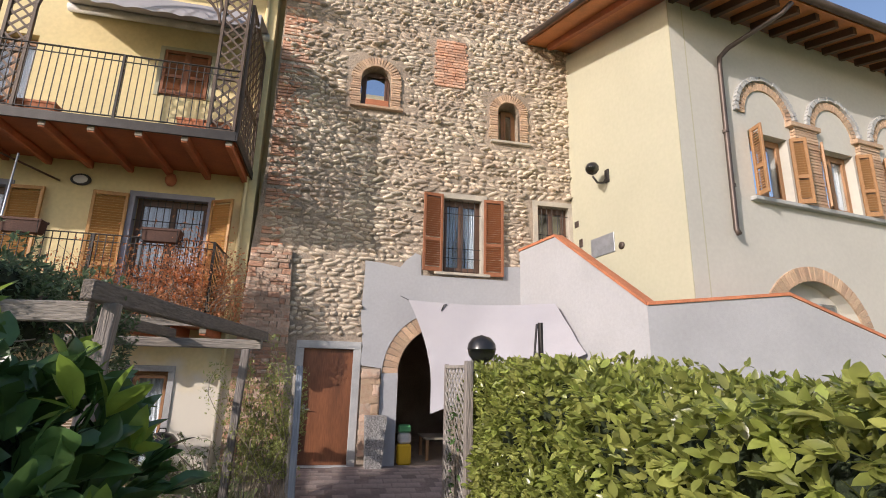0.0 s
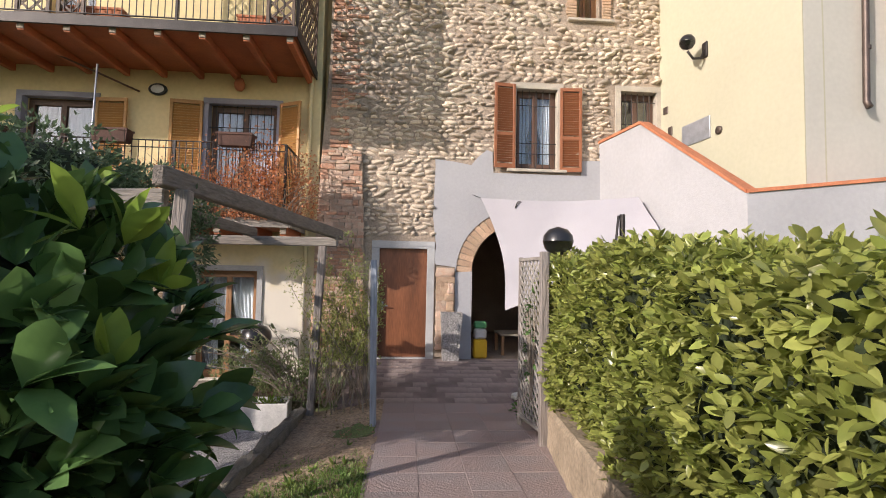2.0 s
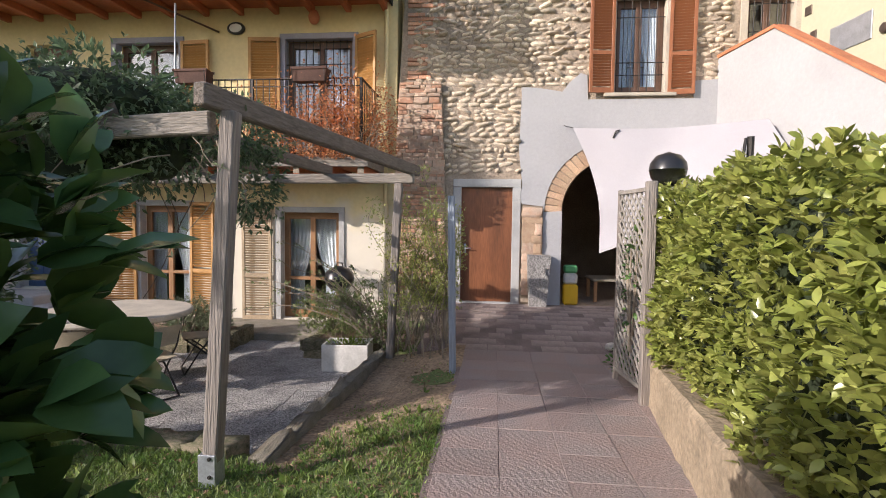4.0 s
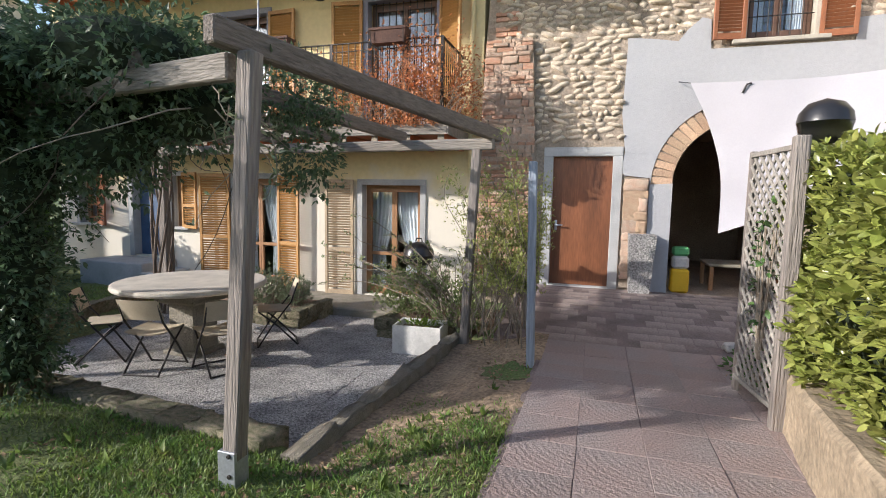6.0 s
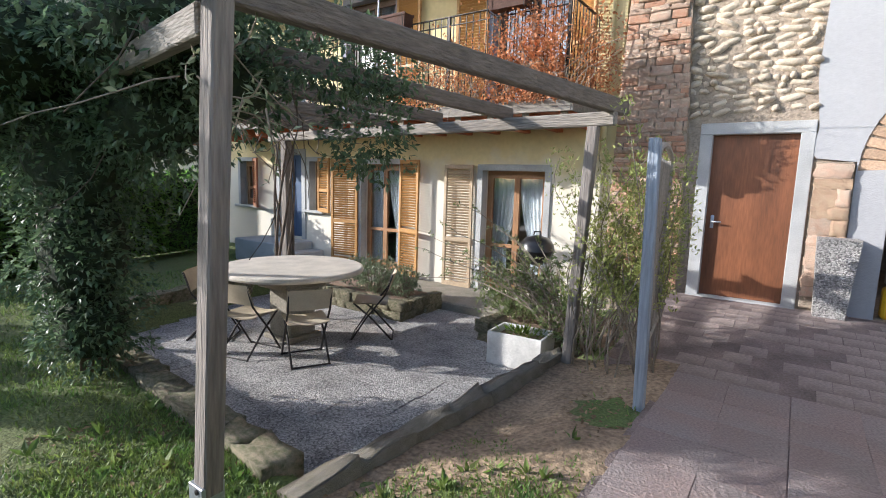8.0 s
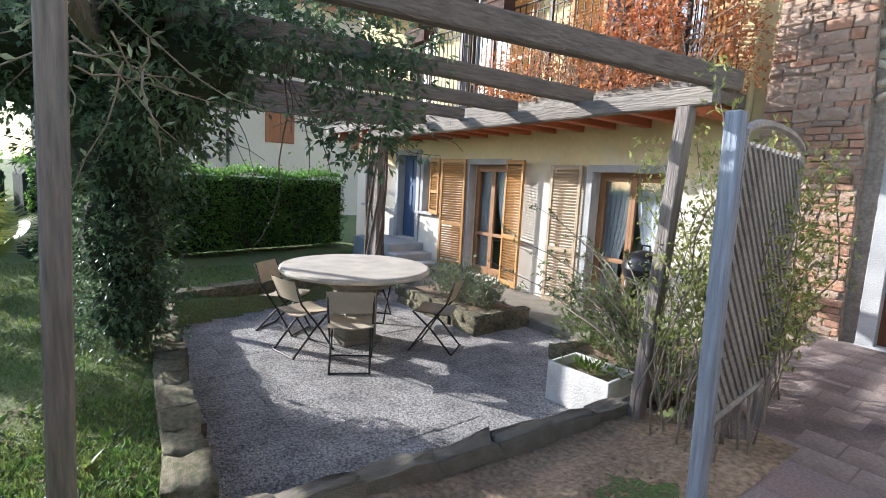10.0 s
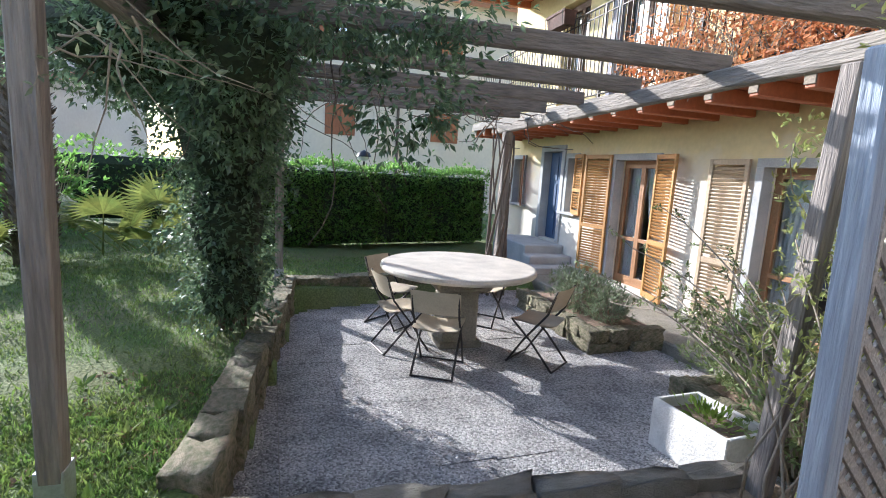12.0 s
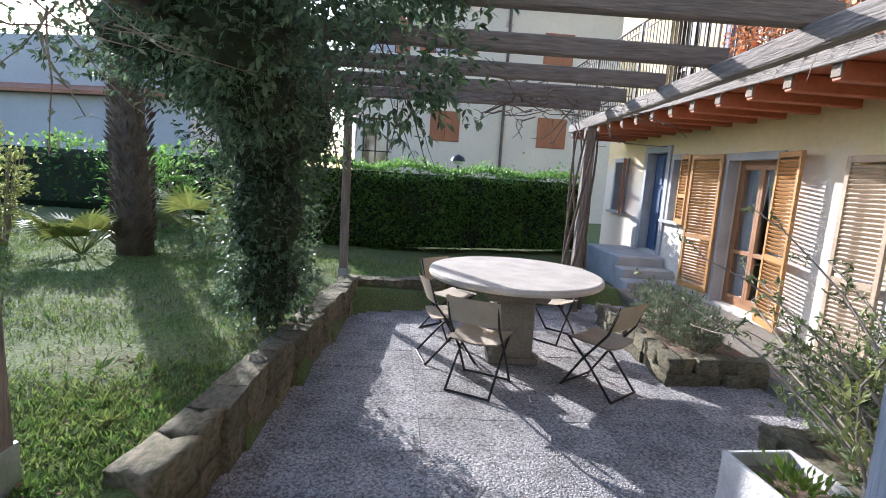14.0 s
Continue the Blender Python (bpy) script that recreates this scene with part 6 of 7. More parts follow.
part("spray_leaves", leaves(np.array(sp), np.array(sd), 0.055, 0.36), LEAF_SAGE, vine, "pale grey-green leaves")["kind"] = "stuff"

# bare climber round the far post
cl = thing("bare_climber", "leafless twisted climber on the pergola's far post", "vine", at=Matrix.Translation((0, 0, 0.10)))
g = Geo()
for i in range(7):
    a0, r0 = i * 0.9, rnd.uniform(0.09, 0.16)
    pts = [(-5.50 + r0 * math.cos(a0 + 1.1 * z), 7.82 + r0 * math.sin(a0 + 1.1 * z) - 0.05, z) for z in np.linspace(-0.05, 2.2, 10)]
    g.tube(pts, rnd.uniform(0.014, 0.03), 6, 0.012)
for i in range(54):
    x, y, z = rnd.uniform(-5.9, -4.3), rnd.uniform(6.5, 7.9), 2.40 + rnd.uniform(-0.1, 0.2)
    p, d = [Vector((x, y, z))], Vector((rnd.uniform(-1, 1), rnd.uniform(-1, 1), rnd.uniform(-0.15, 0.15))).normalized() * 0.12
    for _ in range(rnd.randint(4, 8)):
        d = (d + Vector((rnd.uniform(-0.10, 0.10), rnd.uniform(-0.10, 0.10), rnd.uniform(-0.07, 0.06)))) * 0.9
        p.append(p[-1] + d)
        p[-1].z = max(2.05, min(2.65, p[-1].z))
    g.tube(p, rnd.uniform(0.006, 0.013), 5, 0.004)
part("woody_growth", g, BARK, cl, "", True)["kind"] = "stuff"

# willowy shrub between the pergola post and the trellis
ws = thing("willowy_shrub", "straggly yellow-green shrub with many thin canes", "shrub", at=Matrix.Translation((0, 0, 0.22)))
g, tips, tdir = Geo(), [], []
for i in range(52):
    bx, by = rnd.uniform(-0.65, 0.0), rnd.uniform(7.0, 8.2)
    p = [Vector((bx, by, 0.05))]
    d = Vector((rnd.uniform(-0.06, 0.06), rnd.uniform(-0.06, 0.06), 0.22))
    for _ in range(rnd.randint(5, 10)):
        d = d + Vector((rnd.uniform(-0.05, 0.05) - 0.05 * (p[-1].x + 0.32), rnd.uniform(-0.05, 0.05) - 0.04 * (p[-1].y - 7.7), rnd.uniform(-0.02, 0.005)))
        p.append(p[-1] + d)
        p[-1].x = min(p[-1].x, 0.0)
        if p[-1].z > 0.6:
            for _ in range(20):
                tips.append(p[-1] + Vector((rnd.uniform(-0.09, 0.09), rnd.uniform(-0.09, 0.09), rnd.uniform(-0.09, 0.09))))
                tdir.append(d.normalized() + Vector((rnd.uniform(-1, 1), rnd.uniform(-1, 1), rnd.uniform(-0.5, 0.6))))
    g.tube(p, 0.008, 5, 0.003)
part("woody_growth", g, TWIG, ws, "", True)["kind"] = "stuff"
PT, DT = tufts(np.array(tips), np.array(tdir), 0.5, 2)
part("leaves", leaves(PT, DT, 0.05, 0.34), LEAF_DRY, ws)["kind"] = "stuff"

# rusty creeper on the first floor rail
rc = thing("rusty_creeper", "dry rust-red creeper over the first floor railing", "vine")
n = 10500
x = np.where(rng.uniform(0, 1, n) < 0.52, rng.normal(-1.85, 0.40, n), rng.uniform(-4.5, -1.4, n))
P = np.stack([np.clip(x, -4.5, -1.2), 8.90 + rng.normal(0, 0.10, n), 2.84 + np.abs(rng.normal(0.40, 0.32, n)) * np.clip(1.25 - 0.22 * np.abs(x + 1.9), 0.7, 1.2)], 1)
s = P[:, 0] > -1.6
P[s, 1] += rng.uniform(0, 0.9, s.sum())
part("leaves", leaves(P, rng.normal(size=(n, 3)) + np.array([0, -0.4, 0]), 0.052, 0.6), LEAF_RED, rc)["kind"] = "stuff"
g = Geo()
for i in range(120):
    p, d = [Vector((rnd.uniform(-3.9, -1.3), 8.88 + rnd.uniform(-0.08, 0.05), 2.95))], Vector((rnd.uniform(-0.08, 0.08), rnd.uniform(-0.03, 0.03), 0.13))
    for _ in range(rnd.randint(3, 7)):
        d = d + Vector((rnd.uniform(-0.07, 0.07), rnd.uniform(-0.04, 0.04), rnd.uniform(-0.06, 0.02)))
        p.append(p[-1] + d)
    g.tube(p, 0.006, 4, 0.003)
part("woody_growth", g, TWIG, rc)["kind"] = "stuff"


def bushy(name, label, c, r, n, length, mat, ratio=0.25, per=6, up=0.7, cat="shrub"):
    b = thing(name, label, cat)
    p, d = blob(n, c, r, 0.4)
    keep = p[:, 2] > c[2] - r[2] * 0.8
    PT, DT = tufts(p[keep], d[keep] + np.array([0, 0, up]), 0.45, per)
    part("leaves", leaves(PT, DT, length, ratio), mat, b)["kind"] = "stuff"
    g = Geo()
    for i in range(26):
        a = rnd.uniform(0, 6.28)
        q = rnd.uniform(0.3, 0.9)
        g.tube([(c[0] + 0.15 * r[0] * math.cos(a), c[1] + 0.15 * r[1] * math.sin(a), c[2] - r[2]), (c[0] + q * 0.6 * r[0] * math.cos(a), c[1] + q * 0.6 * r[1] * math.sin(a), c[2] - 0.2 * r[2]), (c[0] + q * r[0] * math.cos(a), c[1] + q * r[1] * math.sin(a), c[2] + 0.6 * r[2])], 0.008, 5, 0.003)
    part("woody_growth", g, TWIG, b)["kind"] = "stuff"
    return b


bushy("lavender", "silvery lavender clump in the stone bed", (-4.25, 8.42, 0.39), (0.58, 0.32, 0.30), 620, 0.065, LEAF_SAGE, 0.16, 9, 1.2)
bushy("lavender", "silvery lavender clump in the stone bed", (-3.72, 8.48, 0.33), (0.24, 0.28, 0.24), 320, 0.06, LEAF_SAGE, 0.16, 9, 1.2)
bushy("rosemary", "bushy rosemary beside the white planter", (-1.80, 8.46, 0.47), (0.60, 0.40, 0.38), 1000, 0.06, LEAF_ROSE, 0.17, 10, 1.4)
bs = thing("bare_shrub", "twiggy half-bare shrub arching over the stone bed", "shrub", at=Matrix.Translation((0, 0, 0.19)))
g, tips = Geo(), []
for i in range(30):
    p, d = [Vector((-1.16 + rnd.uniform(-0.08, 0.08), 8.05 + rnd.uniform(-0.08, 0.08), -0.03))], Vector((rnd.uniform(-0.14, 0.05), rnd.uniform(-0.06, 0.05), rnd.uniform(0.12, 0.19)))
    for k in range(rnd.randint(6, 9)):
        p.append(p[-1] + d)
        d = d + Vector((rnd.uniform(-0.06, 0.03), rnd.uniform(-0.04, 0.04), rnd.uniform(-0.045, 0.015)))
        if k > 1:
            q = Vector((rnd.uniform(-0.2, 0.1), rnd.uniform(-0.12, 0.12), rnd.uniform(-0.02, 0.14)))
            g.tube([p[-1], p[-1] + q * 0.5 + Vector((0, 0, 0.02)), p[-1] + q], 0.004, 4, 0.002)
            tips += [p[-1] + q * f for f in (0.3, 0.6, 0.9, 1.0)]
    g.tube(p, 0.011, 5, 0.004)
part("woody_growth", g, TWIG, bs)["kind"] = "stuff"
tp = np.array([tuple(q) for q in tips])
PT, DT = tufts(tp, rng.normal(size=tp.shape) + np.array([0, 0, 0.5]), 0.8, 5)
part("leaves", leaves(PT, DT, 0.042, 0.36), LEAF_ROSE, bs)["kind"] = "stuff"
bushy("low_shrub", "low green shrub at the foot of the pergola post", (-0.95, 7.95, 0.42), (0.42, 0.40, 0.36), 420, 0.055, LEAF_ROSE, 0.3, 6, 0.8)
bushy("ground_ivy", "low ivy at the foot of the trellis panel", (1.98, 6.75, 0.37), (0.22, 0.5, 0.14), 160, 0.06, LEAF_DARK, 0.6, 3, 0.6)
bushy("trellis_ivy", "sparse ivy threaded through the lattice panel", (1.77, 6.08, 1.28), (0.05, 0.25, 0.6), 70, 0.06, LEAF_DARK, 0.6, 3, 0.2, "ivy")
p, d = blob(140, (-1.42, 7.68, 0.24), (0.25, 0.16, 0.07), 0.1)
part("leaves", leaves(p - np.array([-1.42, 7.68, PATIO_Z]), d + np.array([0, 0, 1.2]), 0.07, 0.35), LEAF_FRESH, pl)["kind"] = "stuff"

# far clipped hedge
fh = thing("far_hedge", "tall clipped privet hedge closing the lawn", "hedge", at=Matrix.Translation((0, 0, 0.20)))
n = 9000
t_, v = rng.uniform(0, 1, n), rng.uniform(0, 1, n)
A, B = np.array([-8.3, 3.6]), np.array([-9.75, 9.3])
way = unit((B - A)[None])[0]
nrm = np.array([way[1], -way[0]])
line = A + (B - A) * t_[:, None]
dep = 0.06 * np.sin(t_ * 30) + 0.05 * np.sin(v * 9 + t_ * 17) + rng.uniform(-0.12, 0.03, n)
nrm = nrm if nrm[0] > 0 else -nrm
P = np.stack([line[:, 0] + nrm[0] * dep, line[:, 1] + nrm[1] * dep, v * 1.52], 1)
D = np.stack([np.full(n, nrm[0]), np.full(n, nrm[1]), rng.uniform(0, 0.8, n)], 1) + rng.normal(0, 0.3, (n, 3))
n2 = 3200
t2, w2 = rng.uniform(0, 1, n2), rng.uniform(0, 0.9, n2)
l2 = A + (B - A) * t2[:, None] - nrm * w2[:, None]
P2 = np.stack([l2[:, 0], l2[:, 1], 1.50 + 0.05 * np.sin(t2 * 22) + rng.exponential(0.04, n2)], 1)
D2 = np.stack([rng.normal(0, 0.4, n2), rng.normal(0, 0.4, n2), np.ones(n2)], 1)
PT, DT = tufts(np.concatenate([P, P2]), np.concatenate([D, D2]), 0.5, 2)
part("leaves", leaves(PT, DT, 0.075, 0.5), LEAF_FAR, fh)["kind"] = "stuff"
# added opaque box behind the leaves, coloured as the hedge's inner shade
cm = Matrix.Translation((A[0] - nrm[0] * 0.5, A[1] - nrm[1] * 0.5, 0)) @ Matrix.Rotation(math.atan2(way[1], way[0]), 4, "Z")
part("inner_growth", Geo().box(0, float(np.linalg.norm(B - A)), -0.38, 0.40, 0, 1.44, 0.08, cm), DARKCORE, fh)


def hedge_run(name, label, A, B, h, n, mat):
    b = thing(name, label, "hedge", at=Matrix.Translation((0, 0, float(lawn_z((A[1] + B[1]) / 2)) - 0.05)))
    A, B = np.array(A), np.array(B)
    way = unit((B - A)[None])[0]
    nn = np.array([way[1], -way[0]])
    t_, a_ = rng.uniform(0, 1, n), rng.uniform(0, np.pi, n)
    l = A + (B - A) * t_[:, None]
    q = np.cos(a_) * 0.5 * (1 + 0.15 * np.sin(t_ * 40))
    P = np.stack([l[:, 0] + nn[0] * q, l[:, 1] + nn[1] * q, h * rng.uniform(0.05, 1, n) ** 0.8 * (1 + 0.12 * np.sin(t_ * 25))], 1)
    PT, DT = tufts(P, np.stack([nn[0] * np.cos(a_), nn[1] * np.cos(a_), np.sin(a_) + 0.2], 1), 0.5, 2)
    part("leaves", leaves(PT, DT, 0.11, 0.5), mat, b)["kind"] = "stuff"
    # opaque filler box added inside, its near-black stands for shade between leaves
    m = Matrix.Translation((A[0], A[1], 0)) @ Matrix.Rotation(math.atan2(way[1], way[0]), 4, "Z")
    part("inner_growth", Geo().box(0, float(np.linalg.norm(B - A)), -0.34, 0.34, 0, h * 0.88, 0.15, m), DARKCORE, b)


hedge_run("garden_hedge", "loose mixed hedge at the end of the lawn", (-9.5, -7.5), (-10.2, 3.2), 1.35, 3600, LEAF_FAR)
hedge_run("side_hedge", "loose hedge along the garden's other side", (-9.5, -7.6), (1.0, -7.0), 1.6, 2600, LEAF_FAR)

# palm
pa = thing("fan_palm", "fan palm with shaggy trunk on the lawn", "palm tree", at=Matrix.Translation((0, 0, 0.36)))
PX, PY = -5.95, 2.05
trk = [(PX, PY, 0.0), (PX + 0.02, PY, 0.7), (PX + 0.05, PY - 0.02, 1.5), (PX + 0.07, PY - 0.02, 2.4), (PX + 0.07, PY - 0.02, 3.3)]
part("trunk", Geo().tube(trk, 0.22, 14, 0.17), BARK, pa, "", True)
n = 1500
zz, th = rng.uniform(0.1, 3.3, n), rng.uniform(0, 2 * np.pi, n)
P = np.stack([PX + 0.04 + 0.2 * np.cos(th), PY + 0.2 * np.sin(th), zz], 1)
part("trunk_fibre", leaves(P, np.stack([0.5 * np.cos(th), 0.5 * np.sin(th), np.full(n, 0.7)], 1), 0.13, 0.25), BARK, pa)["kind"] = "stuff"


def fan(px, py, pz, yaw, pitch, stalk, size):
    out = Geo()
    m = Matrix.Translation((px, py, pz)) @ Matrix.Rotation(yaw, 4, "Z") @ Matrix.Rotation(-pitch, 4, "Y")
    out.tube([m @ Vector((0, 0, 0)), m @ Vector((stalk, 0, 0))], 0.012, 5, 0.007)
    for i in range(22):
        a = radians(-105 + 210 * i / 21)
        c, s_ = math.cos(a), math.sin(a)
        L = size * (0.75 + 0.25 * c)
        b = Vector((stalk, 0, 0))
        e = b + Vector((c * L, s_ * L, -0.12 * L))
        mid = b + Vector((c * L * 0.5, s_ * L * 0.5, 0.03))
        sd = Vector((-s_, c, 0)) * 0.022
        out.add([b, mid + sd, mid - sd, e], [[0, 2, 1], [1, 2, 3]], m)
    return out


for i in range(22):
    part("frond", fan(PX + 0.06, PY, 3.25 + rnd.uniform(-0.1, 0.2), i * 2.4, rnd.uniform(-0.5, 1.1), rnd.uniform(0.5, 0.8), 0.6), PALMLEAF, pa)
yp = thing("young_palm", "young fan palms growing beside the trunk", "palm tree", at=Matrix.Translation((0, 0, 0.33)))
for i in range(16):
    part("frond", fan(-6.6 + rnd.uniform(-0.3, 0.3), 2.9 + rnd.uniform(-0.4, 0.4), 0.1, i * 2.4, rnd.uniform(0.5, 1.2), rnd.uniform(0.3, 0.8), 0.5), PALMLEAF, yp)
for i in range(10):
    part("frond", fan(PX + 0.3, PY - 0.5, 0.05, i * 2.4, rnd.uniform(0.3, 1.0), rnd.uniform(0.3, 0.6), 0.4), PALMLEAF, yp)
bushy("garden_bush", "yellow-green garden bush at the lawn's edge", (-4.3, 1.0, 1.25), (0.55, 0.55, 1.0), 700, 0.08, LEAF_DRY, 0.4, 4, 0.6, "bush")
bushy("garden_bush", "leafy bush behind the palm", (-8.2, 1.2, 1.1), (0.9, 0.8, 0.8), 500, 0.12, LEAF_FAR, 0.4, 4, 0.6, "bush")

bushy("yellowing_bush", "slender yellow-green bush at the edge of the lawn", (-5.7, 0.55, 1.18), (0.36, 0.40, 0.75), 420, 0.07, LEAF_DRY, 0.45, 4, 0.5, "bush")
EARTH = material("bare_earth", (0.35, 0.255, 0.165), 0.95, stain=(3.2, 0.8), hue=(0.20, 0.145, 0.095), grain=(28, 0.5), bump=(30, 0.9))
ex, ey = np.arange(-1.05, 0.161, 0.04), np.arange(4.3, 7.61, 0.04)
EX, EY = np.meshgrid(ex, ey, indexing="ij")
nz = np.array([[noise.noise((a * 2.1, b_ * 2.1, 1.7)) for b_ in ey] for a in ex])
n9 = np.array([[noise.noise((a * 9, b_ * 9, 4.7)) for b_ in ey] for a in ex])
cover = np.clip((EY - 4.75 - 0.5 * (EX + 0.9)) / 0.6, -1, 1) + 0.8 * nz
EZ = ground_z(EX, EY) + 0.012 + 0.018 * np.clip(cover, -1.5, 1) + 0.016 * n9 - 0.07 * np.exp(-(((EX + 0.12) / 0.25) ** 2 + ((EY - 6.35) / 0.30) ** 2))
ny_ = len(ey)
I2 = (np.arange(len(ex) - 1)[:, None] * ny_ + np.arange(ny_ - 1)[None, :]).ravel()
solid("bare_earth", fast_mesh("bare_earth", np.stack([EX.ravel(), EY.ravel(), EZ.ravel()], 1), np.stack([I2, I2 + ny_, I2 + ny_ + 1, I2 + 1], 1), True), EARTH, "dug-over bare earth beside the path", "soil", "structure")
# grass on the lawn
n = 130000
gx_ = np.concatenate([rng.uniform(-8.0, 0.12, n), rng.uniform(-2.6, 0.12, n // 2)])
gy_ = np.concatenate([rng.uniform(-0.5, 8.6, n), rng.uniform(1.6, 6.2, n // 2)])
bare = np.exp(-(((gx_ + 0.4) / 0.6) ** 2 + ((gy_ - 6.2) / 1.0) ** 2)) + 0.5 * np.exp(-(((gx_ + 2.3) / 0.6) ** 2 + ((gy_ - 3.6) / 0.7) ** 2))
patchy = np.array([noise.noise((a * 1.1, b * 1.1, 0.3)) for a, b in zip(gx_, gy_)])
keep = (~in_patio(gx_, gy_, 0.22)) & (rng.uniform(0, 1, len(gx_)) < np.clip(0.75 + 0.9 * patchy - 1.1 * bare, 0.02, 1)) & ~((gx_ > -1.2) & (gy_ > 5.6) & (rng.uniform(0, 1, len(gx_)) < 0.8)) & ~((gy_ > 7.6) & (gx_ > -5.6))
P = np.stack([gx_, gy_, ground_z(gx_, gy_)], 1)[keep]
D = np.stack([rng.normal(0, 0.6, len(P)), rng.normal(0, 0.6, len(P)), np.ones(len(P))], 1)
lawn = tagged(part("lawn_grass", leaves(P, D, 0.047, 0.2), GRASS), "short patchy grass with clover on the lawn", "grass", "", "stuff")
nw = 60
wx, wy = rng.uniform(-2.6, -0.1, nw), rng.uniform(3.6, 5.8, nw)
k2 = ~in_patio(wx, wy, 0.3)
PT, DT = tufts(np.stack([wx, wy, ground_z(wx, wy)], 1)[k2], np.tile([0, 0, 0.8], (k2.sum(), 1)), 0.9, 9)
tagged(part("weeds", leaves(PT, DT, 0.10, 0.32), GRASS), "broad-leaved weeds in the grass", "weeds", "", "stuff")
nd = 3200
dx, dy = np.concatenate([rng.uniform(-2.6, 0.1, nd), rng.normal(1.85, 0.12, 420)]), np.concatenate([rng.uniform(3.8, 7.6, nd), rng.uniform(5.6, 7.8, 420)])
kd = ~in_patio(dx, dy, 0.1)
tagged(part("fallen_leaves", leaves(np.stack([dx, dy, ground_z(dx, dy) + 0.012], 1)[kd], rng.normal(size=(kd.sum(), 3)) * np.array([1, 1, 0.15]), 0.045, 0.5), material("dry_leaf", (0.26, 0.18, 0.10), 0.9, island=0.4)), "dry fallen leaves on the bare earth", "leaves", "", "stuff")
stone_ = solid("white_stone", rock_mesh(77, WHITEBOX, "white_stone"), None, "small white stone beside the path", "stone")
stone_.matrix_basis = pose(1.95, 7.55, 0.36, 5, 3, 20) @ Matrix.Diagonal((0.12, 0.09, 0.08, 1))

# ---- paving pieces and the nearest cobbles ----
bed_strip(path, 0.10, 2.05, np.arange(-2.6, 7.41, 0.4))
tm = tile_mesh(0.4, PAVE, "tile")
for j in range(25):
    y = -2.4 + 0.4 * j
    right = 1.13 + 0.122 * y + 0.05 if y < 6.2 else 1.95
    for i in range(5):
        x = 0.34 + 0.4 * i
        if x - 0.2 > right:
            continue
        o = new("tile", tm)
        o.parent = path
        sl = math.degrees(math.atan2(float(path_z(y + 0.2) - path_z(y - 0.2)), 0.4))
        o.matrix_basis = pose(x + rnd.uniform(-0.003, 0.003), y, float(path_z(y)) + rnd.uniform(-0.003, 0.003), sl) @ Matrix.Rotation(radians(rnd.choice((0, 90, 180, 270))), 4, "Z")
bed_strip(apron, -0.45, 5.4, np.arange(7.4, 10.09, 0.2), 0.009)
SETT = material("worn_setts", (0.36, 0.29, 0.26), 0.88, stain=(1.5, 0.5), grain=(40, 0.25), bump=(50, 0.3), objvar=0.04)
sm = tile_mesh(0.22, SETT, "sett")
for j in range(12):
    y = 7.52 + 0.222 * j
    for i in range(20):
        x = -0.35 + 0.222 * i + 0.11 * (j % 2)
        if not (0.0 < x or y > 8.2):
            continue
        o = new("sett", sm)
        o.parent = apron
        sl = math.degrees(math.atan2(float(path_z(y + 0.2) - path_z(y - 0.2)), 0.4))
        o.matrix_basis = pose(x + rnd.uniform(-0.004, 0.004), y, float(path_z(y)) - 0.008 + rnd.uniform(-0.004, 0.004), sl, 0, 0)
part("slab", Geo().box(-6.3, -0.9, 4.4, 8.97, PATIO_Z - 0.09, PATIO_Z - 0.02, 0.01), CONCRETE, patio)
pt = tile_mesh(0.45, GRAVELLY, "tile")
for i in range(12):
    for j in range(10):
        x, y = -1.05 - 0.45 * i, 4.75 + 0.45 * j - 0.02 * i
        if bool(in_patio(np.array(x), np.array(y), 0.22)) and y < 8.9:
            o = new("tile", pt)
            o.parent = patio
            o.matrix_basis = pose(x, y, PATIO_Z + rnd.uniform(-0.003, 0.003), 0, 0, rnd.choice((0, 90, 180, 270)) + 3)
SVn = TOWER_STONES[0][TOWER_STONES[1]]
tri = SF[:SF.shape[0] // len(S)]
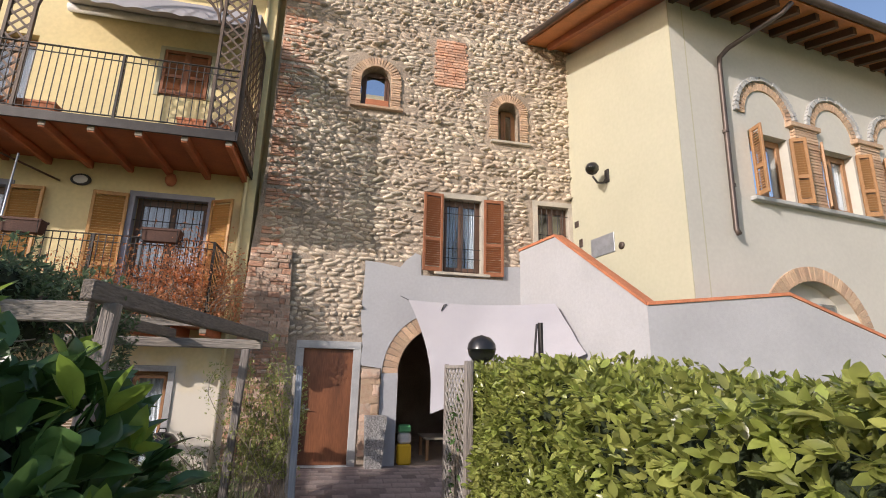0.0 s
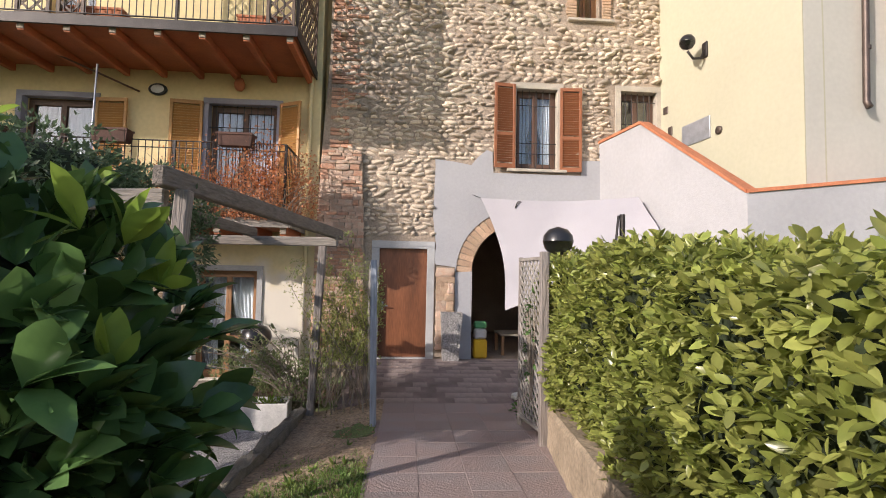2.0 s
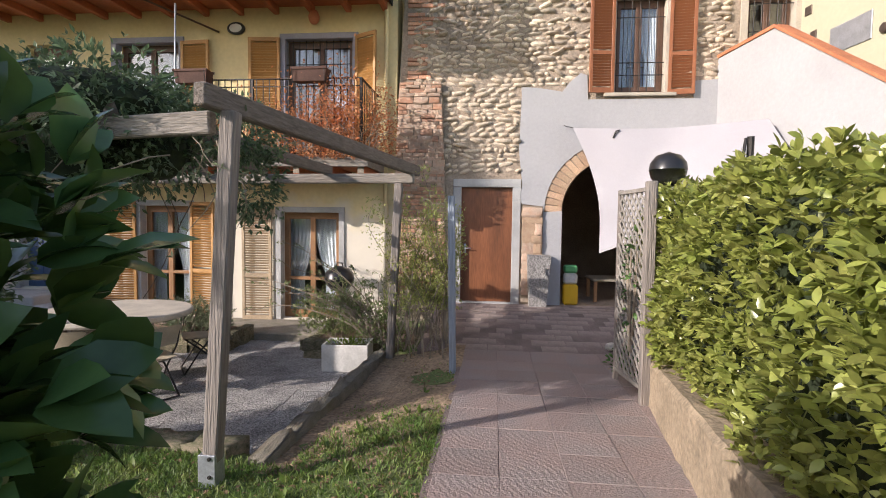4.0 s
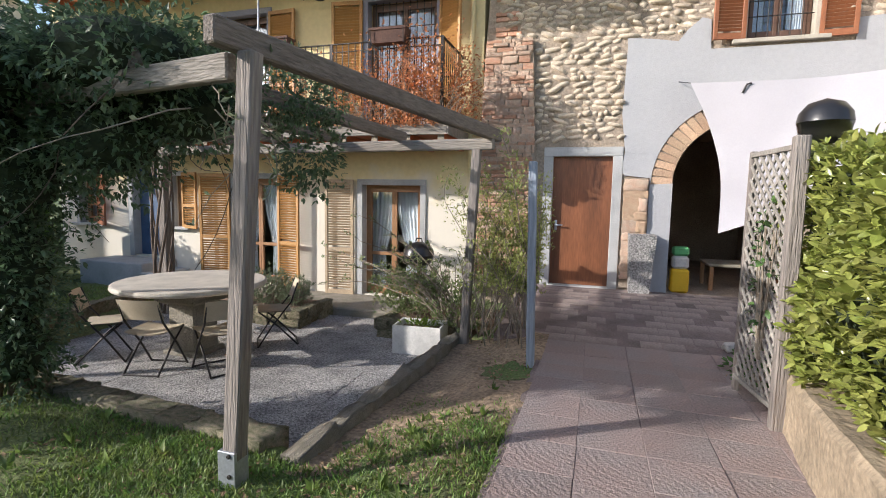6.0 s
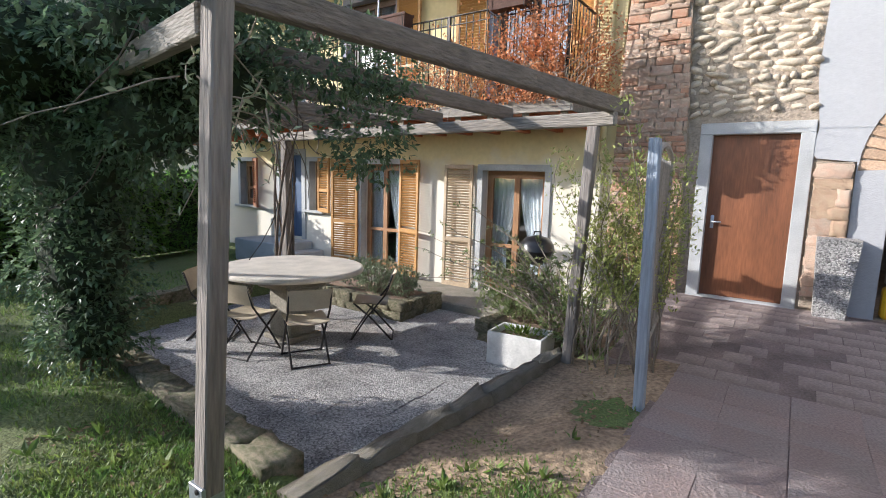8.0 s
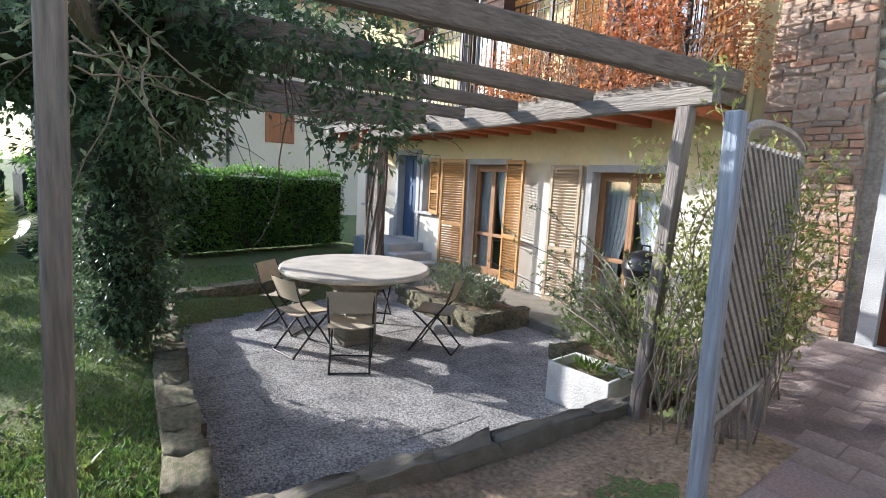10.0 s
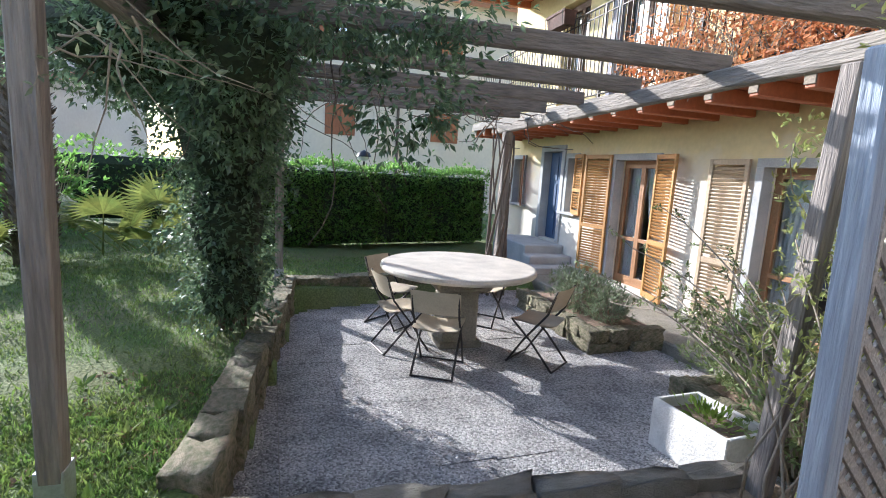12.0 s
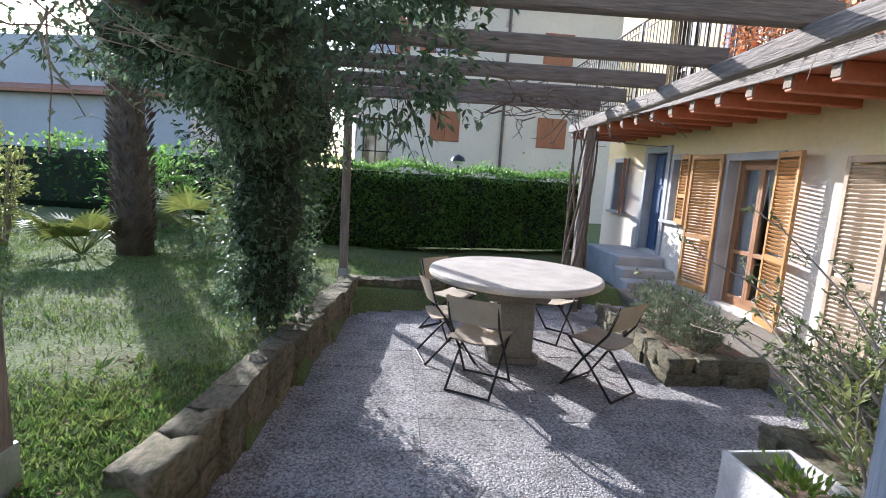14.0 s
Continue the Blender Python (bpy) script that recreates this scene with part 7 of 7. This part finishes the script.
for k in range(len(SVn)):
    if k < 320:
        c = SVn[k].mean(0)
        o = new("cobble", fast_mesh("cobble", SVn[k] - c, tri, True))
        o.data.materials.append(STONE)
        o.parent, o.location = tower, tuple(c)
if len(SVn) > 320:
    R = SVn[320:]
    part("more_cobbles", fast_mesh("more_cobbles", R.reshape(-1, 3), (np.arange(len(R))[:, None, None] * nv + tri[None]).reshape(-1, 3), True), STONE, tower)["kind"] = "stuff"
# bricks and rough stones of the tower's corner and of the pier
bk = Geo().box(-0.5, 0.5, -0.5, 0.5, -0.5, 0.5, 0.08)
BM = {"brick": [bk.mesh("brick")], "stone": [rock_mesh(80 + i, CORNERSTONE) for i in range(5)], "rubble": [rock_mesh(90 + i, ARCHBRICK) for i in range(4)]}
BM["brick"][0].materials.append(BRICK)
z = 0.46
while z < 4.38:
    h = rnd.choice((0.06, 0.07, 0.08, 0.12))
    xl, xr = np.interp(z, [0.3, 3.0, 4.4], [-1.30, -1.24, -1.18]), np.interp(z, [0.3, 2.7, 4.4], [-0.30, -0.34, -0.42])
    x = xl
    while x < xr - 0.05:
        w_ = min(rnd.uniform(0.10, 0.32), xr - x)
        kind = "brick" if rnd.random() < (0.6 if z < 2.6 else 0.3) else "stone"
        o = new(kind, rnd.choice(BM[kind]))
        o.parent = buttress
        o.matrix_basis = TS @ Matrix.Translation((x + w_ / 2, FY - 0.085, z + h / 2)) @ Matrix.Rotation(radians(rnd.uniform(-3, 3)), 4, "Y") @ Matrix.Diagonal((w_ - 0.014, 0.04 + rnd.uniform(0, 0.06), h * (1.06 if kind == "stone" else 0.88), 1))
        x += w_
    z += h
z = 0.6
while z < 2.15:
    h = rnd.uniform(0.1, 0.26)
    x = 1.06
    while x < 1.38:
        w_ = min(rnd.uniform(0.14, 0.34), 1.40 - x)
        o = new("stone", rnd.choice(BM[rnd.choice(("stone", "rubble"))]))
        o.parent = pier
        o.matrix_basis = TS @ Matrix.Translation((x + w_ / 2, FY - 0.035, z + h / 2)) @ Matrix.Diagonal((w_ * 1.04, 0.10, h * 1.04, 1))
        x += w_
    z += h
